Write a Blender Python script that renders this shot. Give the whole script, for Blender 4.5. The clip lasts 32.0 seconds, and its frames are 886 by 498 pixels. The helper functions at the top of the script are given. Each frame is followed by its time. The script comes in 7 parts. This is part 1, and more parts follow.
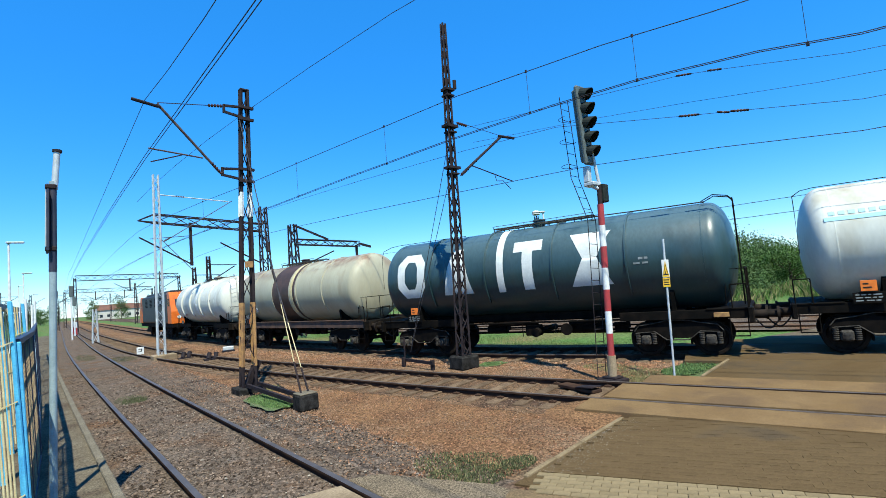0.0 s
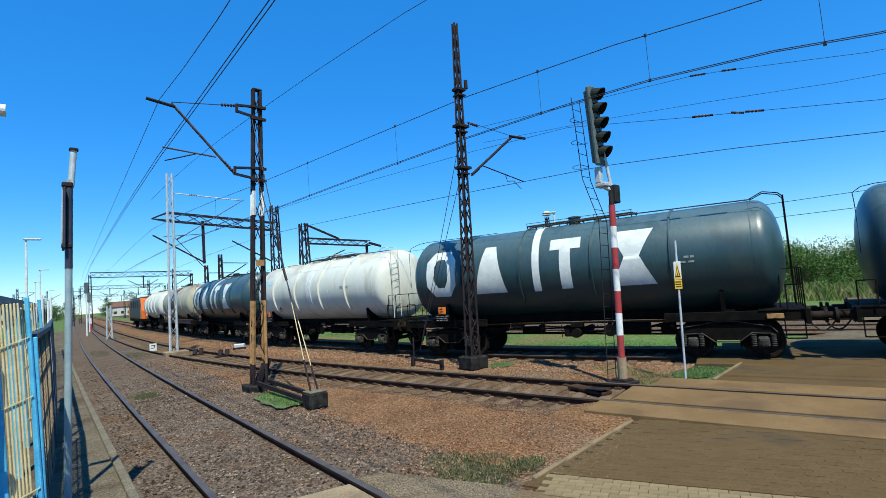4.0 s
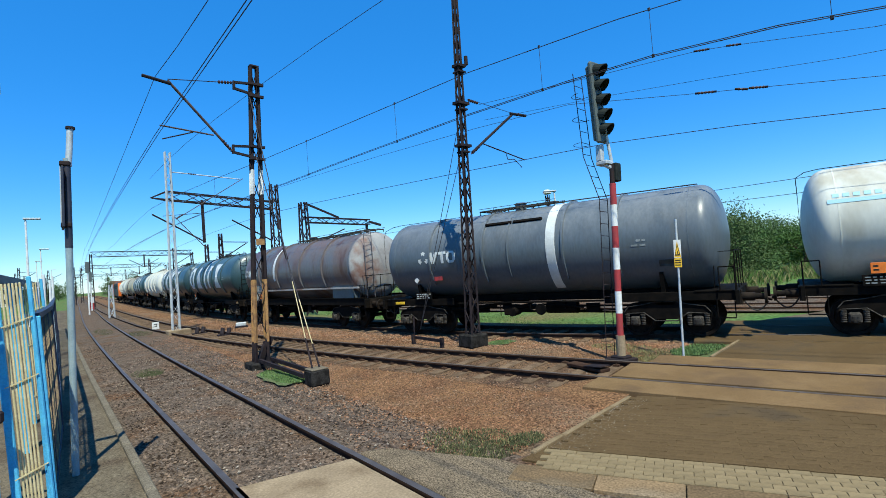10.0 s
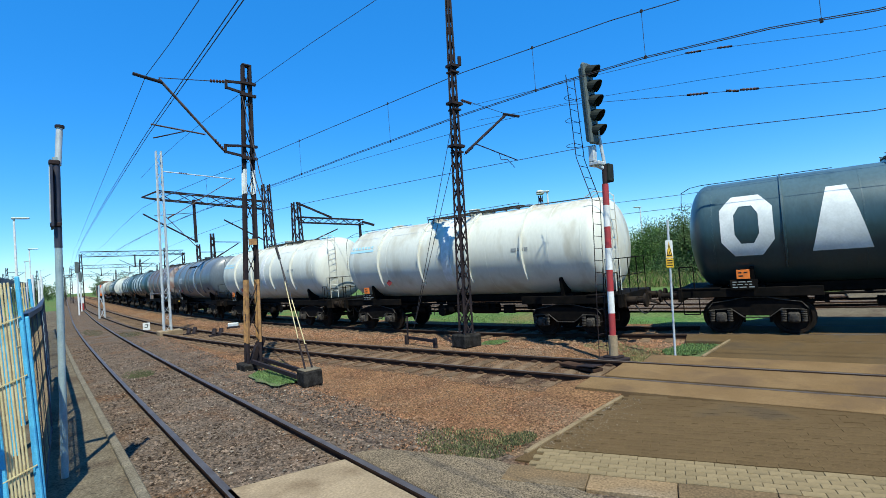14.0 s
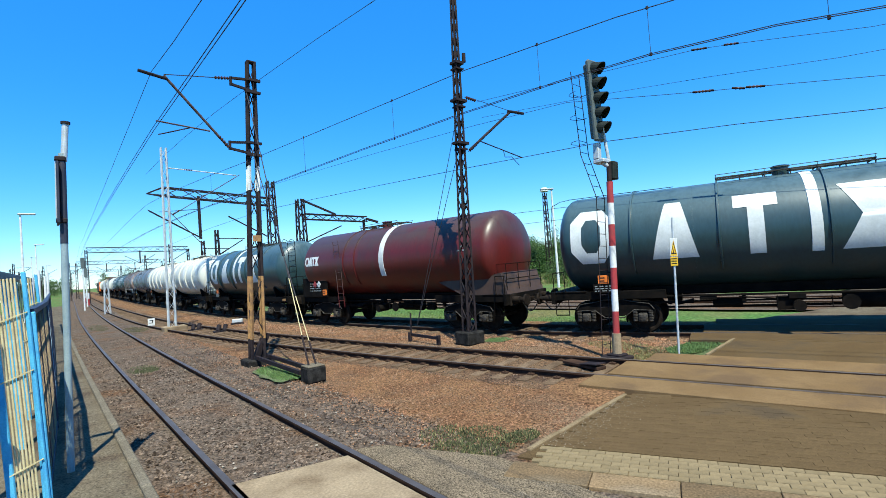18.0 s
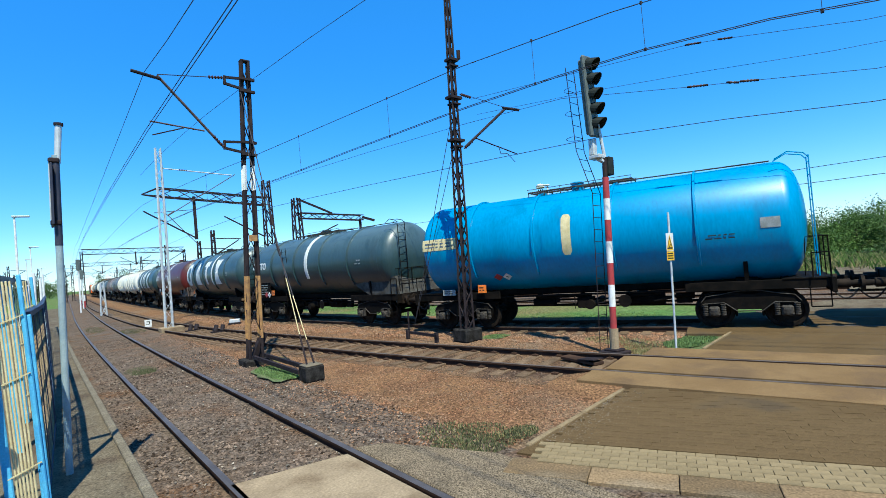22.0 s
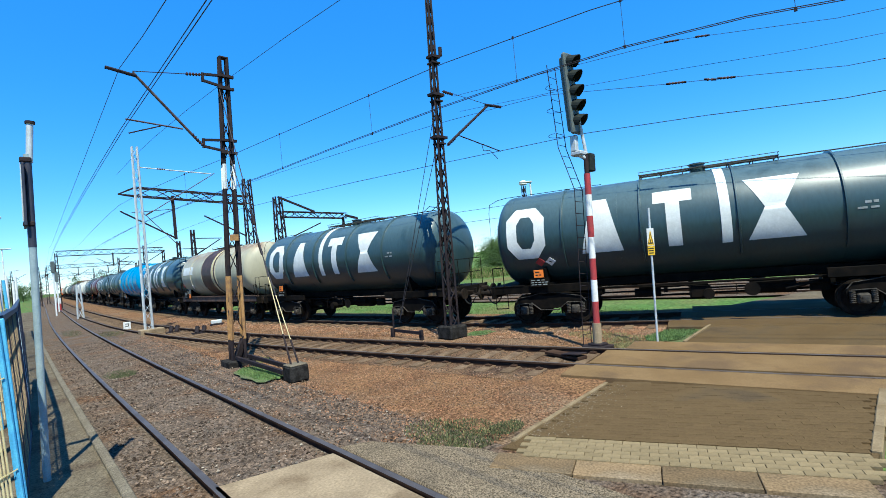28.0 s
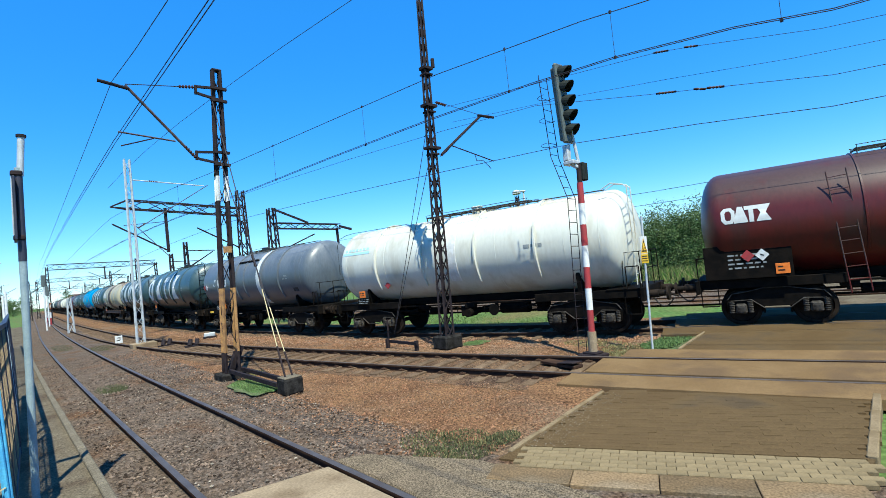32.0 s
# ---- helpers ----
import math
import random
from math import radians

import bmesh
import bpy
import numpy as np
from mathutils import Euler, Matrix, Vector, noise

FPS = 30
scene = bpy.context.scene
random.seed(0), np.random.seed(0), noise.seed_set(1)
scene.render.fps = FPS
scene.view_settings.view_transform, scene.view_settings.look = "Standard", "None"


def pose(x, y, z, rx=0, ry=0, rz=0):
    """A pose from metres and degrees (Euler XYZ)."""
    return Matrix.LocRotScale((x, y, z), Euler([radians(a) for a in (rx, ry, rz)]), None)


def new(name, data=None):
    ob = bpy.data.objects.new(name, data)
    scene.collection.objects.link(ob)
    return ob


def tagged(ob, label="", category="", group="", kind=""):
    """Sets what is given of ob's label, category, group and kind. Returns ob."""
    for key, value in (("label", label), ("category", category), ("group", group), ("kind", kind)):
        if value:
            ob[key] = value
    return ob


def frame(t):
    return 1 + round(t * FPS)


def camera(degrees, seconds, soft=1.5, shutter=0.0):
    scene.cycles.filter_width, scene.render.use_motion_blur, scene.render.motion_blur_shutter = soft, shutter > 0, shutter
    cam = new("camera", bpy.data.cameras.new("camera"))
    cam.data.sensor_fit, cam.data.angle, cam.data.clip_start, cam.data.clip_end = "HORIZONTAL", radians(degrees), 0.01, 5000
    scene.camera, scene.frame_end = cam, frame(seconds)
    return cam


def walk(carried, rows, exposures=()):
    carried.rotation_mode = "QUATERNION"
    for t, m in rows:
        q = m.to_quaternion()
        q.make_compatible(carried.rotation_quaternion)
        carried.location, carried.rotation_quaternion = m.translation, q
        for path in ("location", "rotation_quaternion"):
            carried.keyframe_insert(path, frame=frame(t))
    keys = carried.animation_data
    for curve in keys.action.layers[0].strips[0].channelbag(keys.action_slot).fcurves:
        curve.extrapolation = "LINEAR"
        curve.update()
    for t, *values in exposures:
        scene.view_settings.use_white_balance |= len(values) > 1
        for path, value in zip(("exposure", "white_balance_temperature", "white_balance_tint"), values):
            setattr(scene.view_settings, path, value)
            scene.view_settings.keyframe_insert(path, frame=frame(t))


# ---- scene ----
# ---- camera: hand-held on one spot beside the crossing ----
LENS, SECONDS, EYE = 84.0, 32.0, 2.47
PATH = (
    (0, -39.94, 4.18, 4.90), (0.5, -40.27, 3.74, 4.51), (1, -39.73, 4.25, 4.20), (1.5, -39.91, 4.16, 4.31), (2, -39.21, 4.19, 4.21),
    (2.5, -38.99, 3.97, 4.16), (3, -38.89, 4.09, 4.30), (3.5, -38.81, 4.26, 4.41), (5.5, -38.90, 4.00, 4.13), (6, -38.73, 2.86, 4.35),
    (6.5, -38.70, 2.80, 4.58), (7, -38.50, 3.21, 4.68), (7.5, -38.64, 3.18, 4.66), (8, -38.98, 3.03, 4.54), (8.5, -38.70, 3.06, 4.46),
    (9, -38.55, 3.03, 4.31), (9.5, -38.43, 2.64, 4.56), (10, -38.80, 1.80, 4.46), (10.5, -38.76, 1.64, 4.53), (11, -38.89, 1.74, 4.85),
    (11.5, -39.02, 1.64, 4.89), (12, -39.19, 1.48, 4.47), (12.5, -39.53, 1.50, 4.30), (13, -39.47, 1.65, 3.72), (13.5, -39.44, 1.88, 4.16),
    (14, -39.58, 1.76, 4.44), (14.5, -39.64, 1.57, 4.51), (16.5, -38.91, 1.13, 4.22), (17, -39.13, 1.24, 4.31), (17.5, -39.23, 1.27, 4.10),
    (18, -39.16, 1.47, 4.21), (18.5, -39.06, 1.53, 4.10), (19, -38.98, 1.80, 4.08), (19.5, -38.60, 1.94, 4.19), (20, -38.66, 1.77, 4.28),
    (20.5, -38.69, 1.90, 4.47), (21, -38.65, 1.62, 4.41), (21.5, -38.88, 1.27, 4.61), (22, -39.51, 1.15, 4.91), (22.5, -39.80, 0.94, 4.95),
    (23, -40.27, 1.03, 4.94), (23.5, -40.76, 0.99, 4.95), (24, -40.87, 1.09, 4.98), (24.5, -40.95, 1.11, 5.20), (26.5, -40.81, 1.78, 5.44),
    (27, -41.82, 0.80, 5.16), (27.5, -41.95, 0.67, 6.21), (28, -41.38, 0.67, 5.58), (28.5, -41.21, 0.78, 5.22), (29, -40.95, 1.15, 5.21),
    (29.5, -40.91, 1.13, 4.95), (30, -41.06, 1.35, 5.17), (30.5, -41.25, 1.68, 5.20), (31, -41.46, 1.92, 5.08), (31.5, -41.78, 1.75, 5.51),
    (32, -42.03, 1.76, 6.15),
)
cam = camera(LENS, SECONDS, soft=0.75)
walk(cam, [(t, pose(0, 0, EYE, 90 + pitch, roll, yaw)) for t, yaw, pitch, roll in PATH],
     exposures=[(t, e + 0.12, 5800, -4) for t, e in ((0.0, 0.76), (1.0, 0.66), (2.0, 0.5), (9.0, 0.5), (12.5, 0.52), (14.5, 0.6), (16.5, 0.76), (18.0, 0.8), (20.0, 0.74), (23.0, 0.76), (32.0, 0.8))])

# ---- daylight: a high summer sun behind the camera's shoulder ----
SUN_TO = Vector((0.382, 0.924, 0)).normalized()
SUN_HIGH = radians(58.5)
world = bpy.data.worlds.new("daylight")
scene.world = world
world.use_nodes = True
wn = world.node_tree.nodes
sky = wn.new("ShaderNodeTexSky")
sky.sky_type, sky.sun_disc = "NISHITA", False
sky.sun_elevation = SUN_HIGH
sky.sun_rotation = math.atan2(-SUN_TO.x, -SUN_TO.y)
sky.altitude, sky.air_density, sky.dust_density, sky.ozone_density = 200, 1.0, 0.0, 5.0
wn["Background"].inputs["Strength"].default_value = 0.135
rich = wn.new("ShaderNodeHueSaturation")
rich.inputs["Saturation"].default_value = 1.35
rich.inputs["Hue"].default_value = 0.506
world.node_tree.links.new(sky.outputs["Color"], rich.inputs["Color"])
even = wn.new("ShaderNodeMix")
even.data_type = "RGBA"
even.inputs["Factor"].default_value = 0.46
even.inputs["B"].default_value = (0.44, 1.55, 4.1, 1)
world.node_tree.links.new(rich.outputs["Color"], even.inputs["A"])
world.node_tree.links.new(even.outputs["Result"], wn["Background"].inputs["Color"])
sun = new("sun", bpy.data.lights.new("sun", "SUN"))
sun.data.energy, sun.data.angle, sun.data.color = 4.8, radians(0.53), (1.0, 0.89, 0.73)
sun_way = Vector((SUN_TO.x * math.cos(SUN_HIGH), SUN_TO.y * math.cos(SUN_HIGH), -math.sin(SUN_HIGH)))
sun.matrix_basis = Matrix.Translation((0, 0, 60)) @ sun_way.to_track_quat("-Z", "Y").to_matrix().to_4x4()


# ---- materials ----
def mat(name, colour, rough=0.6, metal=0.0, second=None, scale=3.0, spread=(0.4, 0.62), fine=0.12, fine_scale=60.0,
        bump=0.15, bump_scale=40.0, coat=0.0, random_value=0.0, third=None, third_scale=0.6, stretch=None, island=False, dist=0.004, shine=0.25, crest=None):
    """Painted or natural surface: patches of a second and third colour, fine grain and relief, in metres."""
    m = bpy.data.materials.new(name)
    m.use_nodes = True
    nt = m.node_tree
    n, l = nt.nodes, nt.links
    b = n["Principled BSDF"]
    b.inputs["Roughness"].default_value = rough
    b.inputs["Metallic"].default_value = metal
    b.inputs["Coat Weight"].default_value = coat
    b.inputs["Coat Roughness"].default_value = 0.22
    b.inputs["Specular IOR Level"].default_value = 0.04 if rough >= 0.84 else shine
    co = n.new("ShaderNodeTexCoord")
    vec = co.outputs["Object"]
    if stretch:
        mp = n.new("ShaderNodeMapping")
        mp.inputs["Scale"].default_value = stretch
        l.new(vec, mp.inputs["Vector"])
        vec = mp.outputs["Vector"]

    def noise_at(s, detail=4.0, r=0.55):
        t = n.new("ShaderNodeTexNoise")
        t.inputs["Scale"].default_value, t.inputs["Detail"].default_value, t.inputs["Roughness"].default_value = s, detail, r
        l.new(vec, t.inputs["Vector"])
        return t.outputs["Fac"]

    def mix(fac, a, c, kind="MIX"):
        x = n.new("ShaderNodeMix")
        x.data_type, x.blend_type = "RGBA", kind
        for sock, v in ((x.inputs["Factor"], fac), (x.inputs["A"], a), (x.inputs["B"], c)):
            if isinstance(v, bpy.types.NodeSocket):
                l.new(v, sock)
            else:
                sock.default_value = v if isinstance(v, float) else (*v, 1)
        return x.outputs["Result"]

    def ramp(v, lo, hi):
        r = n.new("ShaderNodeMapRange")
        r.inputs["From Min"].default_value, r.inputs["From Max"].default_value = lo, hi
        l.new(v, r.inputs["Value"])
        return r.outputs["Result"]

    col = mix(0.0, colour, colour)
    if second:
        col = mix(ramp(noise_at(scale), *spread), col, second)
    if third:
        col = mix(ramp(noise_at(third_scale, 3.0), 0.5, 0.66), col, third)
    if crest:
        # rust or dust on a tank's top; for teal and slate also painted-in sunlight
        stain_or_light, low, high, few, many = crest
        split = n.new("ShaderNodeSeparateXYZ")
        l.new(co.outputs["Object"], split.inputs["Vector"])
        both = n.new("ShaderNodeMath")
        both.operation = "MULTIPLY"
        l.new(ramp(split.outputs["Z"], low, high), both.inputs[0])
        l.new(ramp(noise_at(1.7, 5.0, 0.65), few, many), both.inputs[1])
        col = mix(both.outputs["Value"], col, stain_or_light)
    if fine:
        grain = ramp(noise_at(fine_scale, 3.0), 0.25, 0.75)
        dark = mix(grain, tuple(1 - fine * 1.6 for _ in range(3)), tuple(1 + fine for _ in range(3)))
        col = mix(1.0, col, dark, "MULTIPLY")
    if random_value:
        if island:
            rnd = n.new("ShaderNodeNewGeometry").outputs["Random Per Island"]
        else:
            rnd = n.new("ShaderNodeObjectInfo").outputs["Random"]
        tone = mix(rnd, tuple(1 - random_value for _ in range(3)), tuple(1 + random_value for _ in range(3)))
        col = mix(1.0, col, tone, "MULTIPLY")
    l.new(col, b.inputs["Base Color"])
    if bump:
        bp = n.new("ShaderNodeBump")
        bp.inputs["Strength"].default_value, bp.inputs["Distance"].default_value = bump, dist
        l.new(noise_at(bump_scale, 5.0), bp.inputs["Height"])
        l.new(bp.outputs["Normal"], b.inputs["Normal"])
    return m


M = dict(
    grass=mat("grass_ground", (0.082, 0.15, 0.04), 0.9, second=(0.112, 0.158, 0.05), scale=0.5, fine=0.4, fine_scale=9, bump=0.5, bump_scale=20, dist=0.03, third=(0.14, 0.125, 0.05), third_scale=0.11),
    turf=mat("bright_short_turf", (0.098, 0.135, 0.055), 0.9, second=(0.13, 0.14, 0.068), scale=6, fine=0.5, fine_scale=40, bump=0.8, bump_scale=60, dist=0.02),
    red_gravel=mat("reddish_ballast", (0.225, 0.125, 0.062), 0.95, second=(0.165, 0.088, 0.046), scale=1.1, fine=0.6, fine_scale=24, bump=1.0, bump_scale=22, dist=0.05, third=(0.2, 0.135, 0.085), third_scale=0.35),
    dark_gravel=mat("old_dirty_ballast", (0.116, 0.086, 0.064), 0.95, second=(0.15, 0.115, 0.088), scale=1.4, fine=0.65, fine_scale=22, bump=1.0, bump_scale=22, dist=0.05, third=(0.135, 0.078, 0.045), third_scale=0.8),
    track_dirt=mat("oily_track_ballast", (0.135, 0.08, 0.047), 0.95, second=(0.17, 0.105, 0.06), scale=1.3, fine=0.6, fine_scale=24, bump=1.0, bump_scale=22, dist=0.05, third=(0.085, 0.053, 0.036), third_scale=0.7),
    path=mat("gritty_path", (0.118, 0.094, 0.064), 0.95, second=(0.145, 0.118, 0.08), scale=1.6, fine=0.4, fine_scale=40, bump=0.8, third=(0.085, 0.062, 0.042), third_scale=1.1),
    rail=mat("worn_steel_rail", (0.095, 0.078, 0.068), 0.7, 0.0, second=(0.060, 0.045, 0.036), scale=2.0, fine=0.15, bump=0.1, shine=0.06),
    rail_bright=mat("dull_bare_steel_rail", (0.085, 0.075, 0.074), 0.5, 0.1, second=(0.06, 0.05, 0.047), scale=2.5, fine=0.15, bump=0.1, shine=0.2),
    rail_rust=mat("rusty_rail", (0.036, 0.0216, 0.016), 0.85, second=(0.06, 0.0344, 0.0224), scale=3.0, bump=0.3),
    sleeper=mat("weathered_sleeper", (0.165, 0.112, 0.07), 0.9, second=(0.105, 0.07, 0.044), scale=5, fine=0.3, bump=0.6, bump_scale=30, random_value=0.2),
    plank=mat("brown_crossing_slab", (0.150, 0.094, 0.044), 0.85, second=(0.178, 0.114, 0.055), scale=1.2, fine=0.18, fine_scale=50, bump=0.35, bump_scale=50, third=(0.12, 0.077, 0.042), third_scale=0.9, random_value=0.06),
    road=mat("brown_paved_road", (0.094, 0.061, 0.029), 0.85, second=(0.117, 0.078, 0.038), scale=0.9, fine=0.25, fine_scale=70, bump=0.4, bump_scale=60, third=(0.078, 0.055, 0.032), third_scale=0.9, random_value=0.07),
    old_slab=mat("old_crossing_slab", (0.185, 0.125, 0.068), 0.92, second=(0.135, 0.095, 0.055), scale=1.8, fine=0.35, fine_scale=40, bump=0.6, bump_scale=35, third=(0.20, 0.15, 0.095), third_scale=0.9, random_value=0.3),
    paver=mat("pale_paving_brick", (0.212, 0.158, 0.086), 0.88, second=(0.16, 0.122, 0.07), scale=4, fine=0.2, fine_scale=80, bump=0.4, random_value=0.12),
    concrete=mat("old_concrete", (0.285, 0.215, 0.137), 0.9, second=(0.225, 0.168, 0.107), scale=1.6, fine=0.2, fine_scale=30, bump=0.5, bump_scale=35, third=(0.17, 0.122, 0.075), third_scale=1.1),
    kerb=mat("concrete_kerb", (0.215, 0.16, 0.095), 0.9, second=(0.16, 0.115, 0.065), scale=4.0, fine=0.2, bump=0.5),
    dark_steel=mat("dark_rusty_lattice_steel", (0.017, 0.014, 0.017), 0.75, second=(0.03, 0.021, 0.021), scale=5, bump=0.2, shine=0.1),
    arm_steel=mat("weathered_arm_steel", (0.095, 0.068, 0.062), 0.6, second=(0.05, 0.034, 0.032), scale=6, fine=0.2, shine=0.2),
    tar=mat("tarred_concrete", (0.014, 0.013, 0.012), 0.9, second=(0.035, 0.032, 0.03), scale=7, fine=0.3, bump=0.5),
    galvanised=mat("galvanised_steel", (0.48, 0.496, 0.504), 0.5, 0.25, second=(0.4, 0.416, 0.424), scale=6, fine=0.06),
    white_paint=mat("white_enamel", (0.64, 0.64, 0.624), 0.5, second=(0.528, 0.52, 0.496), scale=6, fine=0.05),
    red_paint=mat("red_enamel", (0.32, 0.036, 0.04), 0.5, second=(0.24, 0.04, 0.04), scale=6, fine=0.08),
    tan_paint=mat("faded_orange_band", (0.336, 0.188, 0.068), 0.75, second=(0.224, 0.12, 0.056), scale=9, fine=0.2, bump=0.3),
    black=mat("black_underframe", (0.004, 0.0036, 0.0032), 0.8, second=(0.0096, 0.0072, 0.0056), scale=4, fine=0.2, bump=0.2, shine=0.06),
    bogie_grime=mat("grimy_cast_steel", (0.06, 0.052, 0.044), 0.75, second=(0.02, 0.016, 0.013), scale=7, fine=0.25, bump=0.3, shine=0.15),
    walk_grey=mat("grimy_walkway_steel", (0.072, 0.0704, 0.064), 0.8, second=(0.04, 0.036, 0.032), scale=3, shine=0.1),
    wheel=mat("brown_wheel_steel", (0.0104, 0.008, 0.0064), 0.75, second=(0.024, 0.0168, 0.012), scale=6, shine=0.08),
    wire=mat("overhead_copper_wire", (0.036, 0.032, 0.036), 0.6, 0.3, fine=0, bump=0),
    insulator=mat("brown_porcelain", (0.048, 0.0224, 0.0176), 0.3, fine=0, bump=0),
    blue=mat("blue_fence_paint", (0.115, 0.40, 0.60), 0.5, second=(0.085, 0.31, 0.53), scale=6, fine=0.12, bump=0.15),
    dark_blue=mat("dark_blue_cap_paint", (0.024, 0.028, 0.048), 0.5, second=(0.04, 0.04, 0.056), scale=5),
    cream=mat("cream_slat_paint", (0.544, 0.464, 0.264), 0.6, second=(0.448, 0.368, 0.192), scale=7, fine=0.12),
    grey_paint=mat("grey_green_pole_paint", (0.264, 0.32, 0.336), 0.5, second=(0.208, 0.264, 0.288), scale=5, fine=0.1),
    hood=mat("black_signal_hood", (0.0144, 0.0176, 0.016), 0.7, second=(0.024, 0.028, 0.024), scale=6, shine=0.1),
    signal=mat("dark_signal_housing", (0.10, 0.118, 0.114), 0.55, second=(0.078, 0.092, 0.088), scale=6),
    lens=mat("dark_lens_glass", (0.016, 0.016, 0.02), 0.08, fine=0, bump=0),
    yellow=mat("yellow_sign", (0.68, 0.416, 0.024), 0.45, second=(0.6, 0.352, 0.024), scale=8, fine=0.05),
    orange=mat("orange_plate", (0.68, 0.176, 0.024), 0.5, second=(0.56, 0.144, 0.024), scale=8, fine=0.05),
    soot=mat("black_marking", (0.012, 0.012, 0.012), 0.6, fine=0, bump=0),
    leaf=mat("tree_leaves", (0.045, 0.095, 0.017), 0.8, second=(0.07, 0.118, 0.024), scale=0.9, fine=0, bump=0, random_value=0.35, island=True),
    leaf_pale=mat("pale_tree_leaves", (0.055, 0.10, 0.026), 0.8, second=(0.085, 0.12, 0.042), scale=0.9, fine=0, bump=0, random_value=0.3, island=True),
    bark=mat("bark", (0.08, 0.06, 0.044), 0.9, second=(0.048, 0.04, 0.032), scale=8, bump=0.6),
    weed_dull=mat("dusty_weed_blades", (0.078, 0.086, 0.042), 0.85, fine=0, bump=0, random_value=0.5, island=True),
    mesh_blue=mat("pale_blue_mesh", (0.22, 0.30, 0.34), 0.7, second=(0.15, 0.18, 0.19), scale=3, fine=0.2, shine=0.1),
    edging=mat("grey_brown_edging", (0.165, 0.138, 0.10), 0.92, second=(0.12, 0.098, 0.07), scale=3, fine=0.35, fine_scale=45, bump=0.6, third=(0.2, 0.17, 0.125), third_scale=1.2),
    rough_tarmac=mat("worn_rough_tarmac", (0.20, 0.152, 0.10), 0.95, second=(0.15, 0.116, 0.078), scale=2.2, fine=0.7, fine_scale=55, bump=1.0, bump_scale=50, dist=0.02, third=(0.19, 0.145, 0.095), third_scale=1.4),
    mesh_wire=mat("tan_rusty_mesh", (0.24, 0.176, 0.096), 0.75, second=(0.128, 0.088, 0.056), scale=4, fine=0.2, shine=0.1),
    weed_far=mat("tall_weed_blades", (0.07, 0.115, 0.028), 0.85, fine=0, bump=0, random_value=0.5, island=True),
    weeds=mat("weed_blades", (0.105, 0.165, 0.052), 0.8, fine=0, bump=0, random_value=0.4, island=True),
    dry=mat("dry_weed_blades", (0.192, 0.176, 0.08), 0.85, fine=0, bump=0, random_value=0.4, island=True),
    plaster=mat("pale_house_plaster", (0.528, 0.496, 0.44), 0.9, second=(0.464, 0.432, 0.384), scale=1.0),
    roof=mat("red_brown_roofing", (0.16, 0.08, 0.056), 0.9, second=(0.12, 0.072, 0.056), scale=1.0),
    glass=mat("dark_window_glass", (0.024, 0.032, 0.04), 0.08, fine=0, bump=0),
    pale_chip=mat("pale_stone_chips", (0.25, 0.21, 0.165), 0.95, fine=0.2, fine_scale=50, bump=0.3, random_value=0.5, island=True),
    stone=mat("loose_stones", (0.235, 0.122, 0.068), 0.95, fine=0.2, fine_scale=50, bump=0.3, random_value=0.55, island=True, second=(0.2, 0.13, 0.085), scale=3),
    stone_dark=mat("loose_dirty_stones", (0.142, 0.104, 0.078), 0.95, fine=0.2, fine_scale=50, bump=0.3, random_value=0.8, island=True, second=(0.088, 0.064, 0.049), scale=3),
)


# ---- mesh helpers ----
def box(bm, centre, size, turn=None, bevel=0.0):
    m = Matrix.Translation(centre)
    if turn is not None:
        m = m @ (turn.to_4x4() if isinstance(turn, Matrix) else Euler([radians(a) for a in turn]).to_matrix().to_4x4())
    r = bmesh.ops.create_cube(bm, size=1, matrix=m @ Matrix.Diagonal((*size, 1)))
    if bevel:
        edges = list({e for v in r["verts"] for e in v.link_edges})
        bmesh.ops.bevel(bm, geom=edges, offset=bevel, segments=1, affect="EDGES")
    return bm


def rod(bm, a, b, r, seg=8, r2=None):
    a, b = Vector(a), Vector(b)
    d = b - a
    if d.length < 1e-6:
        return bm
    q = d.to_track_quat("Z", "Y").to_matrix().to_4x4()
    bmesh.ops.create_cone(bm, cap_ends=True, segments=seg, radius1=r, radius2=r if r2 is None else r2, depth=d.length,
                          matrix=Matrix.Translation((a + b) / 2) @ q)
    return bm


def bar(bm, a, b, w, h):
    """A flat bar of width w and height h from a to b."""
    a, b = Vector(a), Vector(b)
    d = b - a
    q = d.to_track_quat("Y", "Z").to_matrix()
    return box(bm, (a + b) / 2, (w, d.length, h), q)


def tube(bm, points, r, seg=6):
    """A round tube along a bent line, in one piece."""
    points = [Vector(p) for p in points]
    rings = []
    for i, p in enumerate(points):
        d = (points[min(i + 1, len(points) - 1)] - points[max(i - 1, 0)]).normalized()
        side = d.cross(Vector((0, 0, 1)))
        if side.length < 0.05:
            side = d.cross(Vector((1, 0, 0)))
        side.normalize()
        up = side.cross(d)
        rings.append([bm.verts.new(p + r * (math.cos(2 * math.pi * k / seg) * side + math.sin(2 * math.pi * k / seg) * up)) for k in range(seg)])
    for a, b in zip(rings, rings[1:]):
        for k in range(seg):
            bm.faces.new((a[k], a[(k + 1) % seg], b[(k + 1) % seg], b[k]))
    bm.faces.new(rings[0]), bm.faces.new(rings[-1])
    return bm


